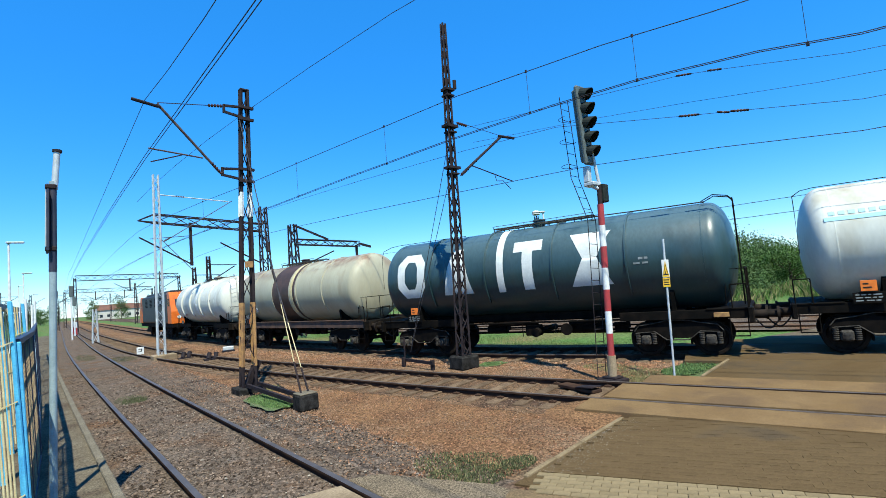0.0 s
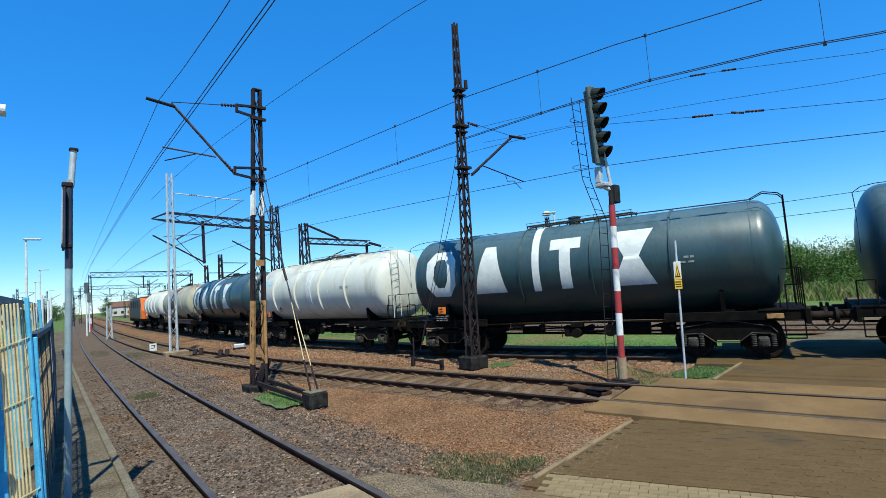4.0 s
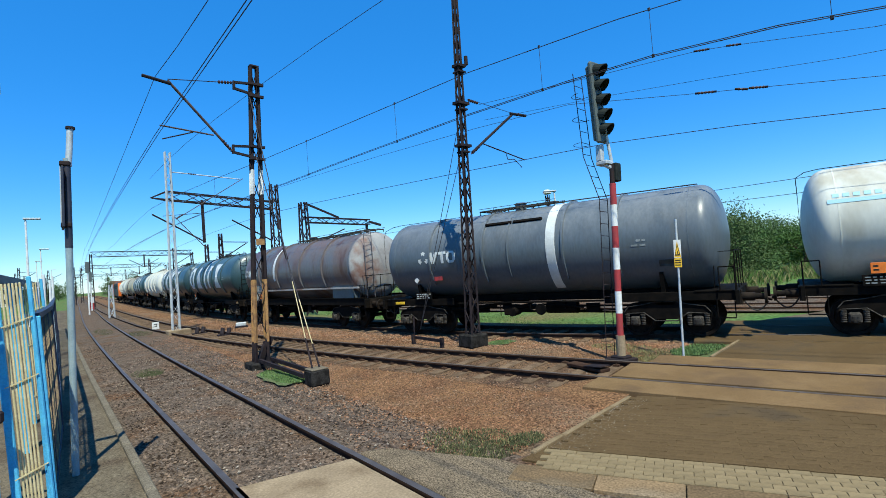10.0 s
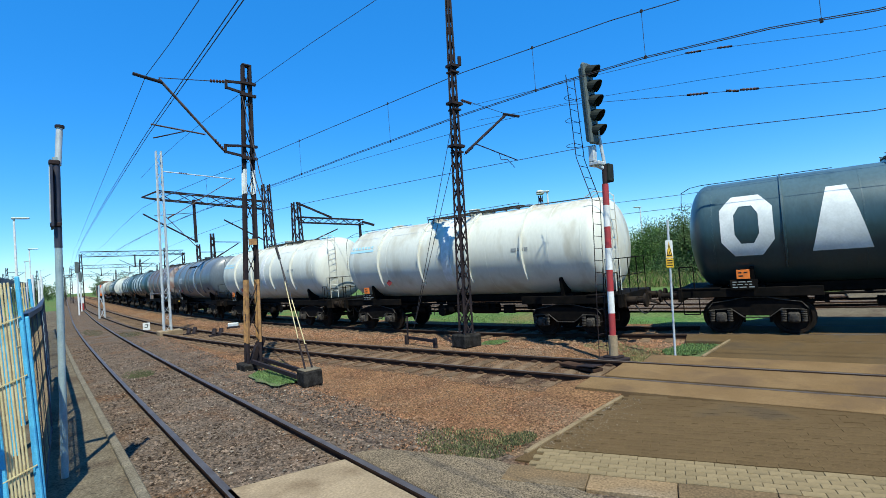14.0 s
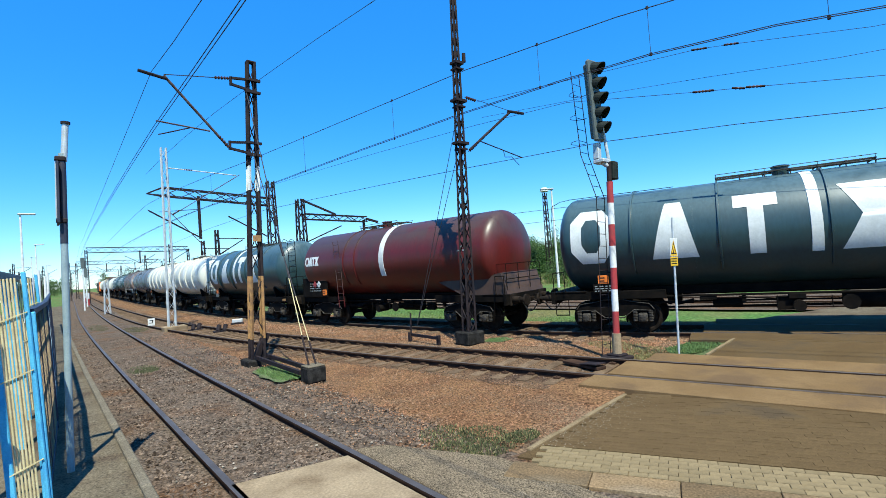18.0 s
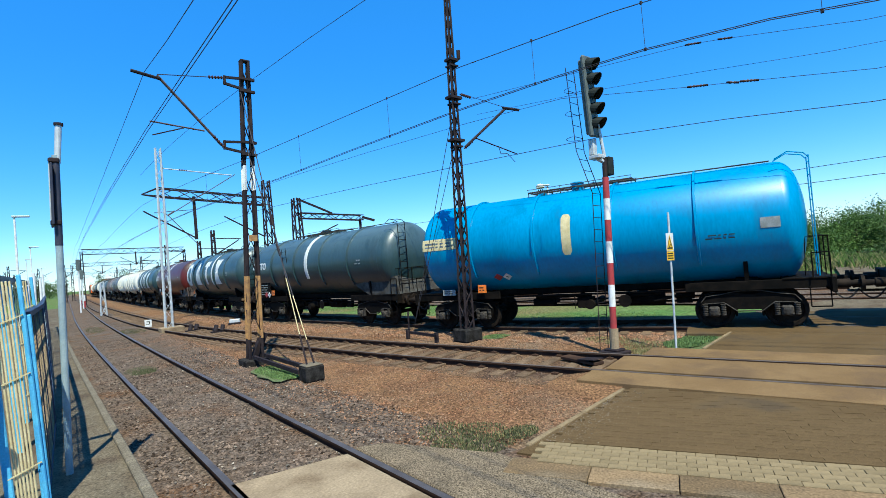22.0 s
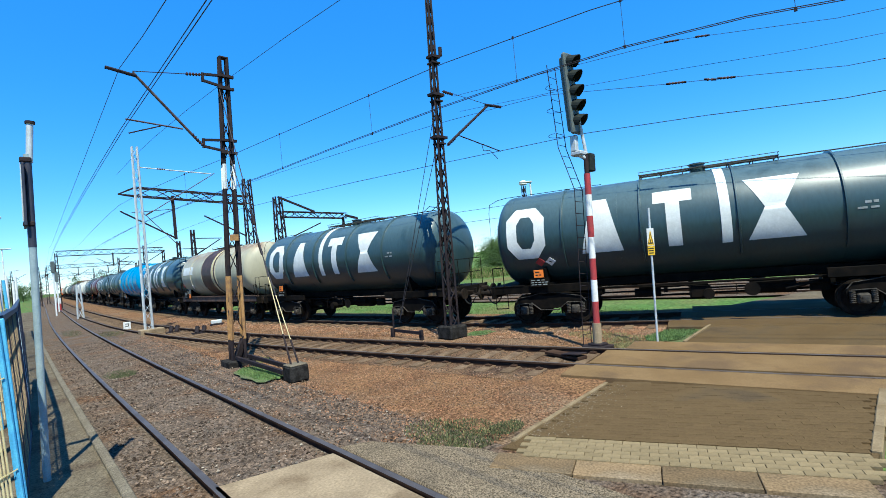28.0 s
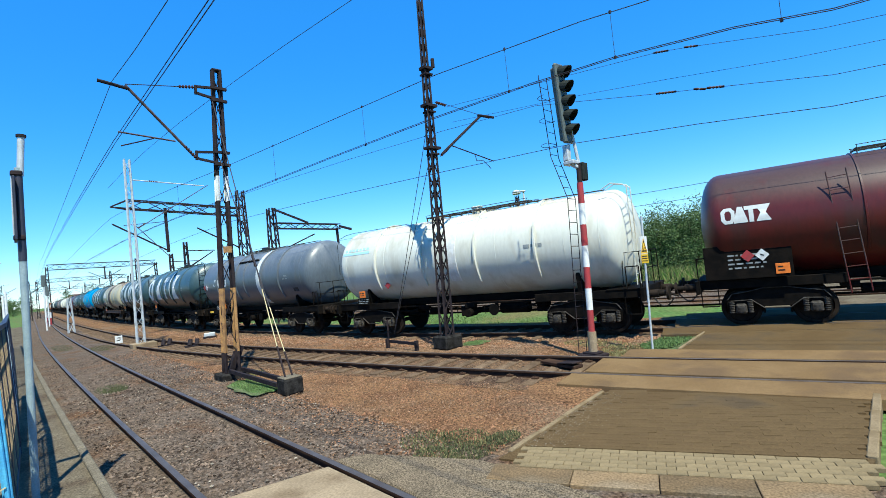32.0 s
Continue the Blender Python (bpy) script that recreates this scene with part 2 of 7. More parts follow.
def lathe(bm, profile, seg=32, axis="Y", centre=(0, 0, 0)):
    """Turn a profile of (along, radius) about an axis."""
    rings = []
    c = Vector(centre)
    for u, r in profile:
        ring = []
        for i in range(seg):
            a = 2 * math.pi * i / seg
            p = {"Y": (r * math.cos(a), u, r * math.sin(a)), "Z": (r * math.cos(a), r * math.sin(a), u), "X": (u, r * math.cos(a), r * math.sin(a))}[axis]
            ring.append(bm.verts.new(c + Vector(p)))
        rings.append(ring)
    for a, b in zip(rings, rings[1:]):
        for i in range(seg):
            bm.faces.new((a[i], a[(i + 1) % seg], b[(i + 1) % seg], b[i]))
    for ring in (rings[0], rings[-1]):
        bm.faces.new(ring)
    bmesh.ops.recalc_face_normals(bm, faces=bm.faces)
    return bm


def mesh_of(name, bm, material, smooth=False):
    me = bpy.data.meshes.new(name)
    bmesh.ops.recalc_face_normals(bm, faces=bm.faces)
    bm.to_mesh(me)
    bm.free()
    me.materials.append(M[material] if isinstance(material, str) else material)
    if smooth:
        me.shade_smooth()
        me.set_sharp_from_angle(angle=radians(35))
    return me


def part(name, bm, material, parent, label="", at=None, smooth=False):
    ob = new(name, bm if isinstance(bm, bpy.types.Mesh) else mesh_of(name, bm, material, smooth))
    ob.parent = parent
    if at is not None:
        ob.matrix_basis = at
    if label:
        tagged(ob, label)
    return ob


def thing(name, label, category, at=None, group="", kind=""):
    ob = new(name)
    ob.empty_display_size = 0.2
    if at is not None:
        ob.matrix_basis = at
    return tagged(ob, label, category, group, kind)


def solid(name, bm, material, label, category, kind="", group="", smooth=False, at=None):
    ob = new(name, mesh_of(name, bm, material, smooth))
    if at is not None:
        ob.matrix_basis = at
    return tagged(ob, label, category, group, kind)


# ---- plan: the lines of the tracks ----
STEP = 0.5


def make_line(x0, bends):
    """A line along the railway: (s, x, y, heading) every half metre; it passes (x0, 40). bends(s) gives the heading in radians."""
    table = {}
    i0 = int(40 / STEP)
    x, y = x0, 40.0
    for i in range(i0, int(900 / STEP)):
        table[i] = (x, y, bends(i * STEP))
        h = bends((i + 0.5) * STEP)
        x, y = x - math.sin(h) * STEP, y + math.cos(h) * STEP
    x, y = x0, 40.0
    for i in range(i0, int(-320 / STEP), -1):
        table[i] = (x, y, bends(i * STEP))
        h = bends((i - 0.5) * STEP)
        x, y = x + math.sin(h) * STEP, y - math.cos(h) * STEP
    return table


def main_bend(s):
    if s < 40:
        return min((40 - s) / 150.0, 0.36)
    return -min((s - 40) / 1300.0, radians(2.0))


def train_bend(s):
    sway = 0.16 * math.sin(math.pi * (s - 1) / 12) if 1 < s < 13 else 0.0
    return main_bend(s) + sway


def siding_bend(s):
    return 0.0 if s < 12 else -min((s - 12) / 1300.0, radians(2.0))


LINES = dict(siding=make_line(2.40, siding_bend), near=make_line(5.34, main_bend), train=make_line(10.11, train_bend), far=make_line(18.0, main_bend), beyond=make_line(21.6, main_bend))
# the siding passes x = 2.40 beside the camera
_dx = 2.40 - LINES["siding"][16][0]
LINES["siding"] = {i: (x + _dx, y, h) for i, (x, y, h) in LINES["siding"].items()}


def on_line(line, s, side=0.0, z=0.0):
    """The point at s along a line, side metres to its right (away from the camera)."""
    i = math.floor(s / STEP)
    f = s / STEP - i
    a, b = LINES[line][i], LINES[line][i + 1]
    x, y, h = (a[k] + (b[k] - a[k]) * f for k in range(3))
    return Vector((x + side * math.cos(h), y + side * math.sin(h), z)), h


# ---- ground, tracks and crossing ----
def sheet(points, z, thickness=0.0):
    bm = bmesh.new()
    f = bm.faces.new([bm.verts.new((x, y, z)) for x, y in points])
    if thickness:
        r = bmesh.ops.extrude_face_region(bm, geom=[f])
        bmesh.ops.translate(bm, verts=[v for v in r["geom"] if isinstance(v, bmesh.types.BMVert)], vec=(0, 0, -thickness))
    return bm


def between(la, oa, lb, ob_, s0, s1, z, step=1.0, wobble=0.0, columns=6, uneven=0.0, dip=0.0):
    bm = bmesh.new()
    rows, s = [], s0
    while True:
        a = on_line(la, s, oa, z)[0]
        b = on_line(lb, s, ob_, z)[0]
        row = []
        for c in range(columns + 1):
            p = a.lerp(b, c / columns)
            if c == 0 and wobble:
                p.x += wobble * noise.noise((s * 0.45, 5.5, 1.0)) + 0.4 * wobble * noise.noise((s * 1.9, 2.5, 1.0))
            p.z += uneven * noise.noise((p.x * 0.8, p.y * 0.8, 0.3))
            if c == columns:
                p.z -= dip
                p.x += 3 * dip * noise.noise((s * 0.6, 8.5, 2.0))
            row.append(bm.verts.new(p))
        rows.append(row)
        if s >= s1:
            break
        s = min(s + (step if s < 45 else 8.0), s1)
    for a, b in zip(rows, rows[1:]):
        for c in range(columns):
            bm.faces.new((a[c], a[c + 1], b[c + 1], b[c]))
    return bm


bm = bmesh.new()
bmesh.ops.create_grid(bm, x_segments=40, y_segments=40, size=1500)
bmesh.ops.translate(bm, verts=bm.verts, vec=(0, 0, -0.20))
solid("ground", bm, "grass", "flat green and dry grassland round the railway", "ground", "structure")
solid("ballast_bed", between("siding", 1.3, "train", 2.4, 3.0, 420, -0.155, 0.5, 0.35, 10, 0.015), "red_gravel", "reddish brown crushed stone ballast between the tracks", "gravel", "structure")
for bed_line in ("near", "train"):
    solid("track_bed", between(bed_line, -1.5, bed_line, 1.5, 4.0, 220, -0.147, 0.5, 0.25, 6, 0.008), "track_dirt", "dark oily ballast between the rails", "gravel", "structure")
solid("siding_bed", between("siding", -1.6, "siding", 2.5, 3.2, 420, -0.115, 0.5, 0.0, 12, 0.015, 0.06), "dark_gravel", "dark grimy gravel packed round the siding", "gravel", "structure")
solid("far_bed", between("far", -1.5, "beyond", 1.6, -60, 420, -0.12, 2.0, 0.2, 3, 0.02), "dark_gravel", "dark ballast under the far track", "gravel", "structure")
solid("train_bed_right", between("train", -2.6, "train", 2.4, -300, 3.0, -0.075, 2.0, 0.1, 4, 0.01), "red_gravel", "ballast continuing past the crossing", "gravel", "structure")
# the footpath stands a step above the siding, held by concrete edging
PATH_Z = 0.36
bm = between("siding", -7.0, "siding", -1.70, -8.0, 80, PATH_Z, 1.0, 0.0, 4, 0.01)
bank = bmesh.ops.extrude_face_region(bm, geom=list(bm.faces))
bmesh.ops.translate(bm, verts=[v for v in bank["geom"] if isinstance(v, bmesh.types.BMVert)], vec=(0, 0, -0.65))
solid("footpath", bm, "path", "narrow gritty path beside the fence", "path", "structure")

RAIL = ((-0.042, 0.0), (0.042, 0.0), (0.042, -0.035), (0.012, -0.045), (0.012, -0.145), (0.07, -0.163), (0.07, -0.175), (-0.07, -0.175), (-0.07, -0.163), (-0.012, -0.145), (-0.012, -0.045), (-0.042, -0.035))


def rail_mesh(line, side, s0, s1, z=0.0, head="rail"):
    bm = bmesh.new()
    rings, s = [], s0
    while True:
        rings.append([bm.verts.new(on_line(line, s, side + a, z + b)[0]) for a, b in RAIL])
        if s >= s1:
            break
        s = min(s + (1.0 if s < 60 else 6.0), s1)
    n = len(RAIL)
    for a, b in zip(rings, rings[1:]):
        for i in range(n):
            bm.faces.new((a[i], a[(i + 1) % n], b[(i + 1) % n], b[i]))
    bm.faces.new(rings[0]), bm.faces.new(rings[-1])
    me = mesh_of("rail", bm, "rail_rust")
    me.materials.append(M[head])
    for p in me.polygons:
        if p.normal.z > 0.9 and p.center.z > z - 0.01:
            p.material_index = 1
    return me


def track(name, line, s0, s1, label, z=0.0, head="rail"):
    t = thing(name, label, "railway track", kind="structure")
    for side in (-0.7535, 0.7535):
        part("rail", rail_mesh(line, side, s0, s1, z, head), None, t)
    return t


siding = track("track_1", "siding", -12, 420, "siding with worn rails sunk in dark gravel", head="rail_bright")
main_near = track("track_2", "near", -60, 420, "running line with rusty rails on weathered sleepers")
main_train = track("track_3", "train", -300, 520, "running line that carries the freight train")
beyond_track = track("track_5", "beyond", -80, 300, "farthest track in the grass", z=-0.06)
far_track = track("track_4", "far", -80, 420, "far track beyond the grass strip", z=-0.06)

bm = box(bmesh.new(), (0, 0, 0), (2.6, 0.25, 0.14), bevel=0.012)
sleeper_mesh = mesh_of("sleeper", bm, "sleeper")
bm = bmesh.new()
for x in (-0.7535, 0.7535):
    for e in (-1, 1):
        box(bm, (x + e * 0.11, 0, 0.09), (0.10, 0.14, 0.035))
        rod(bm, (x + e * 0.11, 0, 0.09), (x + e * 0.11, 0, 0.135), 0.016, 6)
fix_mesh = mesh_of("fastening", bm, "rail_rust")


def lay_sleepers(track_ob, line, s0, s1, z, gap=0.62, fixings=0.0):
    s = s0
    while s < s1:
        p, h = on_line(line, s, random.uniform(-0.03, 0.03), z + random.uniform(-0.012, 0.012))
        at = Matrix.Translation(p) @ Matrix.Rotation(h + random.uniform(-0.012, 0.012), 4, "Z")
        ob = part("sleeper", sleeper_mesh, None, track_ob, at=at)
        if s < fixings:
            part("fastening", fix_mesh, None, ob)
        s += gap


# ---- crossing slabs and road ----
crossing = thing("level_crossing", "level crossing of brown concrete slabs between the rails", "level crossing", kind="structure")


def slab(line, a, b, s0, s1, z, bevel=0.02):
    bm = bmesh.new()
    steps = [s0 + (s1 - s0) * i / 4 for i in range(5)]
    ring = [on_line(line, s, a)[0] for s in reversed(steps)] + [on_line(line, s, b)[0] for s in steps]
    f = bm.faces.new([bm.verts.new((p.x, p.y, z)) for p in ring])
    r = bmesh.ops.extrude_face_region(bm, geom=[f])
    bmesh.ops.translate(bm, verts=[v for v in r["geom"] if isinstance(v, bmesh.types.BMVert)], vec=(0, 0, -0.16))
    bmesh.ops.bevel(bm, geom=list(bm.edges), offset=bevel, segments=1, affect="EDGES")
    return bm


for a, b, start in ((-1.62, -0.82, 5.75), (-0.60, 0.60, 5.55), (0.82, 1.62, 5.2)):
    s = start
    while s > -9:
        part("slab", slab("near", a, b, s - 5.992, s, 0.004 + random.uniform(-0.002, 0.002), 0.008), "plank", crossing)
        s -= 6.0
for a, b, start in ((-1.9, -0.835, 6.2), (-0.665, 0.665, 5.9), (0.835, 1.9, 5.6)):
    s = start
    while s > -9:
        part("slab", slab("train", a, b, s - 5.992, s, 0.004 + random.uniform(-0.002, 0.002), 0.008), "road", crossing)
        s -= 6.0
# apron between the two lines, and the road beyond
bm = between("near", 1.64, "train", -1.92, -9, 4.0, -0.004, 1.0, 0, 2)
corner = (on_line("near", 4.0, 1.64)[0], on_line("train", 4.0, -1.92)[0], Vector((13.35, 5.06, 0)), Vector((11.2, 4.83, 0)))
bm.faces.new([bm.verts.new((p.x, p.y, -0.004)) for p in corner])
solid("road_between_tracks", bm, "road", "brown worn road surface between the two lines", "road", "structure")
bm = between("train", 1.92, "far", -1.7, -9, 4.6, -0.01, 1.0, 0, 2)
solid("road_beyond", bm, "path", "dusty brown road beyond the train's track", "road", "structure")
bm = between("far", 1.7, "far", 16, -9, 4.0, -0.02, 2.0, 0, 4)
solid("road_far", bm, "path", "dusty brown road running off through the grass", "road", "structure")
# ballast heaped against the near edge and end of the crossing slabs
bm = bmesh.new()
rows = []
for i in range(15):
    s_ = 4.9 + i * 0.15
    row = []
    for k in range(15):
        side = -2.9 + k * 0.15
        d = math.hypot(max(0.0, s_ - 5.76), max(0.0, -1.62 - side))
        p = on_line("near", s_, side)[0]
        row.append(bm.verts.new((p.x, p.y, -0.035 - 0.135 * min(1.0, d / 0.75) + 0.012 * noise.noise((p.x * 5, p.y * 5, 1.7)))))
    rows.append(row)
for a, b in zip(rows, rows[1:]):
    for k in range(14):
        bm.faces.new((a[k], a[k + 1], b[k + 1], b[k]))
solid("ballast_shoulder", bm, "red_gravel", "reddish gravel heaped against the crossing slabs", "gravel", "structure")
bm = bmesh.new()
rows = []
for i in range(22):
    s_ = 3.87 + i * 0.12
    row = []
    for k in range(13):
        p = on_line("train", s_, -3.7 + k * 0.15)[0]
        row.append(bm.verts.new((p.x, p.y, -0.025 - 0.13 * min(1.0, max(0.0, (s_ - 5.1) / 0.9, (0.6 - k * 0.15) / 0.8)) + 0.012 * noise.noise((p.x * 4, p.y * 4, 2.7)))))
    rows.append(row)
for a, b in zip(rows, rows[1:]):
    for k in range(12):
        bm.faces.new((a[k], a[k + 1], b[k + 1], b[k]))
solid("turf_shoulder", bm, "turf", "short green turf against the end of the crossing road", "grass", "structure")
# siding slabs
for pts, z in (([(1.62, 6.35), (3.07, 6.05), (3.07, -6), (1.72, -6)], 0.0), ([(3.25, 6.2), (3.62, 6.0), (4.35, 4.5), (4.3, -6), (3.25, -6)], -0.012), ([(0.8, 6.0), (1.56, 6.0), (1.56, -6), (0.8, -6)], -0.01)):
    bm = sheet(pts, z, 0.15)
    bmesh.ops.bevel(bm, geom=list(bm.edges), offset=0.025, segments=1, affect="EDGES")
    part("slab", bm, "rough_tarmac" if z == -0.012 else "concrete", crossing, "worn rough tarmac strip" if z == -0.012 else "grey-brown concrete slab")


# ---- road bricks, kerbs and small ground pieces ----
def kerb_run(name, label, a, b, n, w=0.14, h=0.16, z=0.02, material="kerb"):
    t = thing(name, label, "kerb", kind="structure")
    a, b = Vector((*a, 0)), Vector((*b, 0))
    d = (b - a) / n
    turn = math.atan2(d.y, d.x)
    me = mesh_of("kerb_stone", box(bmesh.new(), (0, 0, 0), (d.length - 0.012, w, h), bevel=0.012), material)
    for i in range(n):
        p = a + d * (i + 0.5)
        part("kerb_stone", me, None, t, at=pose(p.x, p.y, z - h / 2 + random.uniform(-0.006, 0.006), 0, 0, math.degrees(turn) + random.uniform(-0.5, 0.5)))
    return t


kerb_run("kerb_1", "worn sandy concrete kerb along the paved crossing path", (4.72, 4.36), (7.62, 4.70), 4, 0.07, 0.16, 0.004)
kerb_run("kerb_2", "worn sandy concrete kerb on the far edge of the path", (6.6, 1.02), (9.05, 1.25), 3, 0.10, 0.16, 0.012)
kerb_run("kerb_4", "thin pale concrete edging between turf and crossing road", (11.2, 4.87), (13.35, 5.10), 3, 0.06, 0.16, 0.03)
edge = thing("kerb_3", "weathered concrete edging between footpath and siding", "kerb", kind="structure")
edge_mesh = mesh_of("kerb_stone", box(bmesh.new(), (0, 0, 0), (0.10, 0.985, 0.62), bevel=0.012), "edging")
for i in range(79):
    p, h = on_line("siding", -7.5 + i, -1.655)
    part("kerb_stone", edge_mesh, None, edge, at=Matrix.Translation((p.x, p.y, PATH_Z + 0.045 - 0.31 + random.uniform(-0.006, 0.006))) @ Matrix.Rotation(h + radians(random.uniform(-0.3, 0.3)), 4, "Z"))

# dark paving of the path: rows of long bricks, near 300 as pieces
path_a, path_b = Vector((4.98, 4.28, 0)), Vector((7.58, 4.60, 0))
paving = thing("paved_path", "brown brick-paved path crossing the railway", "paved path", kind="structure")
bm = sheet([(4.5, 4.34), (7.66, 4.64), (9.1, 1.2), (6.6, 1.0), (5.65, 0.95)], -0.022, 0.12)
part("bedding", bm, "road", paving)
brick_mesh = mesh_of("brick", box(bmesh.new(), (0, 0, 0), (0.1992, 0.0992, 0.05), bevel=0.0012), "road")
pale_mesh = mesh_of("brick", box(bmesh.new(), (0, 0, 0), (0.196, 0.098, 0.05), bevel=0.004), "paver")
# the path's own axes: u along the near edge, v across the tracks
pu = (Vector((6.55, 1.05, 0)) - Vector((4.98, 4.28, 0))).normalized()
pv = Vector((-pu.y, pu.x, 0))
if pv.x < 0:
    pv = -pv
count = 0
for j in range(23):
    for i in range(20):
        if count >= 296:
            break
        p = Vector((4.98, 4.24, 0)) + pu * ((i + 0.5 * (j % 2)) * 0.20 + 0.05) + pv * (j * 0.10 + 0.05)
        edge_y = 4.32 + (p.x - 4.98) * 0.12
        if p.y > edge_y - 0.06 or p.y < 1.05 + (p.x - 6.6) * 0.1:
            continue
        if j * 0.1 > 2.3:
            continue
        part("brick", brick_mesh, None, paving, at=pose(p.x, p.y, -0.024 + random.uniform(-0.003, 0.003), random.uniform(-0.6, 0.6), 0, math.degrees(math.atan2(pu.y, pu.x)) + random.uniform(-0.5, 0.5)))
        count += 1
# the rest of the dark bricks, joined
bm = bmesh.new()
for j in range(15, 36):
    for i in range(-6, 24):
        p = Vector((4.98, 4.24, 0)) + pu * ((i + 0.5 * (j % 2)) * 0.20 + 0.05) + pv * (j * 0.10 + 0.05)
        if p.y > 4.26 + (p.x - 4.98) * 0.12 or p.y < 1.1 + (p.x - 6.6) * 0.1:
            continue
        rail_edge = on_line("near", p.y, -1.66)[0].x
        if p.x > rail_edge - 0.12:
            continue
        box(bm, (p.x, p.y, -0.026 + random.uniform(-0.004, 0.003)), (0.1985, 0.0985, 0.05), (0, 0, math.degrees(math.atan2(pu.y, pu.x))))
tagged(part("brick_field", bm, M["road"], paving, "worn brown paving bricks"), kind="stuff")
for j in range(6):
    for i in range(18):
        p = Vector((4.94, 4.22, 0)) + pu * ((i + 0.5 * (j % 2)) * 0.20 + 0.02) - pv * (j * 0.101 + 0.05)
        if p.y < 0.9 or p.y > 4.25:
            continue
        part("brick", pale_mesh, None, paving, at=pose(p.x, p.y, -0.016 + random.uniform(-0.003, 0.003), 0, 0, math.degrees(math.atan2(pu.y, pu.x)) + random.uniform(-0.4, 0.4)))
# rough slabs beside the pale bricks
bm = sheet([(3.9, 4.55), (5.0, 4.36), (6.1, 0.9), (6.1, -4), (4.2, -4)], -0.045, 0.12)
part("bedding", bm, "dark_gravel", crossing)
for i, (a, b, w) in enumerate(((0.0, 0.93, 0.42), (0.94, 1.82, 0.45), (1.83, 2.7, 0.45), (2.71, 3.6, 0.45))):
    bm = box(bmesh.new(), (0, 0, 0), (b - a, w, 0.10), bevel=0.007)
    p = Vector((4.28, 4.22, 0)) + pu * ((a + b) / 2) - pv * 0.14
    part("slab", bm, "old_slab", crossing, "worn brown slab", at=pose(p.x, p.y, -0.052, 0, 0, math.degrees(math.atan2(pu.y, pu.x))))


# ---- grass tufts and loose stones ----
def blades(name, label, spots, material, count, high, seed):
    rnd = random.Random(seed)
    verts, faces = [], []
    for _ in range(count):
        cx, cy, rx, ry, z = rnd.choice(spots)
        a, q = rnd.uniform(0, 6.283), math.sqrt(rnd.random())
        x, y = cx + rx * q * math.cos(a), cy + ry * q * math.sin(a)
        h = high * rnd.uniform(0.4, 1.1)
        t = rnd.uniform(0, 6.283)
        w = rnd.uniform(0.005, 0.011) * (1 + high * 1.2)
        dx, dy = math.cos(t) * w, math.sin(t) * w
        lx, ly = rnd.uniform(-0.5, 0.5) * h, rnd.uniform(-0.5, 0.5) * h
        k = len(verts)
        verts += [(x - dx, y - dy, z), (x + dx, y + dy, z), (x + lx * 0.4 + dx * 0.6, y + ly * 0.4 + dy * 0.6, z + h * 0.6), (x + lx, y + ly, z + h)]
        faces += [(k, k + 1, k + 2), (k, k + 2, k + 3)]
    me = bpy.data.meshes.new(name)
    me.from_pydata(verts, [], faces)
    me.materials.append(M[material])
    return tagged(new(name, me), label, "grass", kind="stuff")


patch = [(4.55, 5.75, 0.42, 0.50, -0.10), (4.85, 5.35, 0.40, 0.42, -0.09), (4.22, 5.15, 0.30, 0.45, -0.09), (4.6, 4.95, 0.42, 0.32, -0.09), (5.15, 4.85, 0.3, 0.22, -0.07)]
blades("grass_tufts", "low dusty green weeds in the gravel by the kerb", patch, "weed_dull", 3000, 0.042, 5)
blades("dry_weeds", "dry trampled weed stalks in the gravel", patch, "dry", 700, 0.045, 8)
blades("grass_tufts", "short green grass by the mast feet", [(4.62, 12.9, 0.40, 0.9, -0.07), (4.6, 12.1, 0.35, 0.6, -0.07), (11.1, 11.2, 0.35, 0.35, -0.15), (12.2, 5.75, 0.6, 0.45, -0.12), (12.6, 5.6, 0.7, 0.40, -0.08)], "weeds", 8000, 0.055, 6)
blades("grass_tufts", "thin green weeds between the siding rails", [(2.25, 17.4, 0.42, 0.85, -0.115), (2.3, 17.2, 0.3, 0.5, -0.115), (4.0, 33, 0.6, 2.0, -0.115), (2.6, 38, 0.5, 3.0, -0.115)], "weed_dull", 5200, 0.035, 9)
blades("dry_weeds", "dry straw-coloured weeds beside the signal", [(10.7, 6.1, 0.5, 0.5, -0.15), (11.6, 6.4, 0.7, 0.5, -0.15), (12.0, 7.5, 0.5, 0.9, -0.15), (5.4, 15.0, 0.3, 0.6, -0.15)], "dry", 4500, 0.06, 7)


for k, (cx, cy, rx, ry, cz) in enumerate(((12.35, 5.75, 0.75, 0.42, -0.128), (4.62, 12.6, 0.5, 1.2, -0.066), (11.1, 11.2, 0.5, 0.4, -0.128))):
    bm = bmesh.new()
    ring = []
    for i in range(28):
        a = 2 * math.pi * i / 28
        q = 1 + 0.35 * noise.noise((2.2 * math.cos(a), 2.2 * math.sin(a), k * 5.0))
        ring.append(bm.verts.new((cx + rx * q * math.cos(a), cy + ry * q * math.sin(a), cz)))
    bm.faces.new(ring)
    solid("grass_patch", bm, "turf", "small patch of short bright green grass", "grass", "stuff")


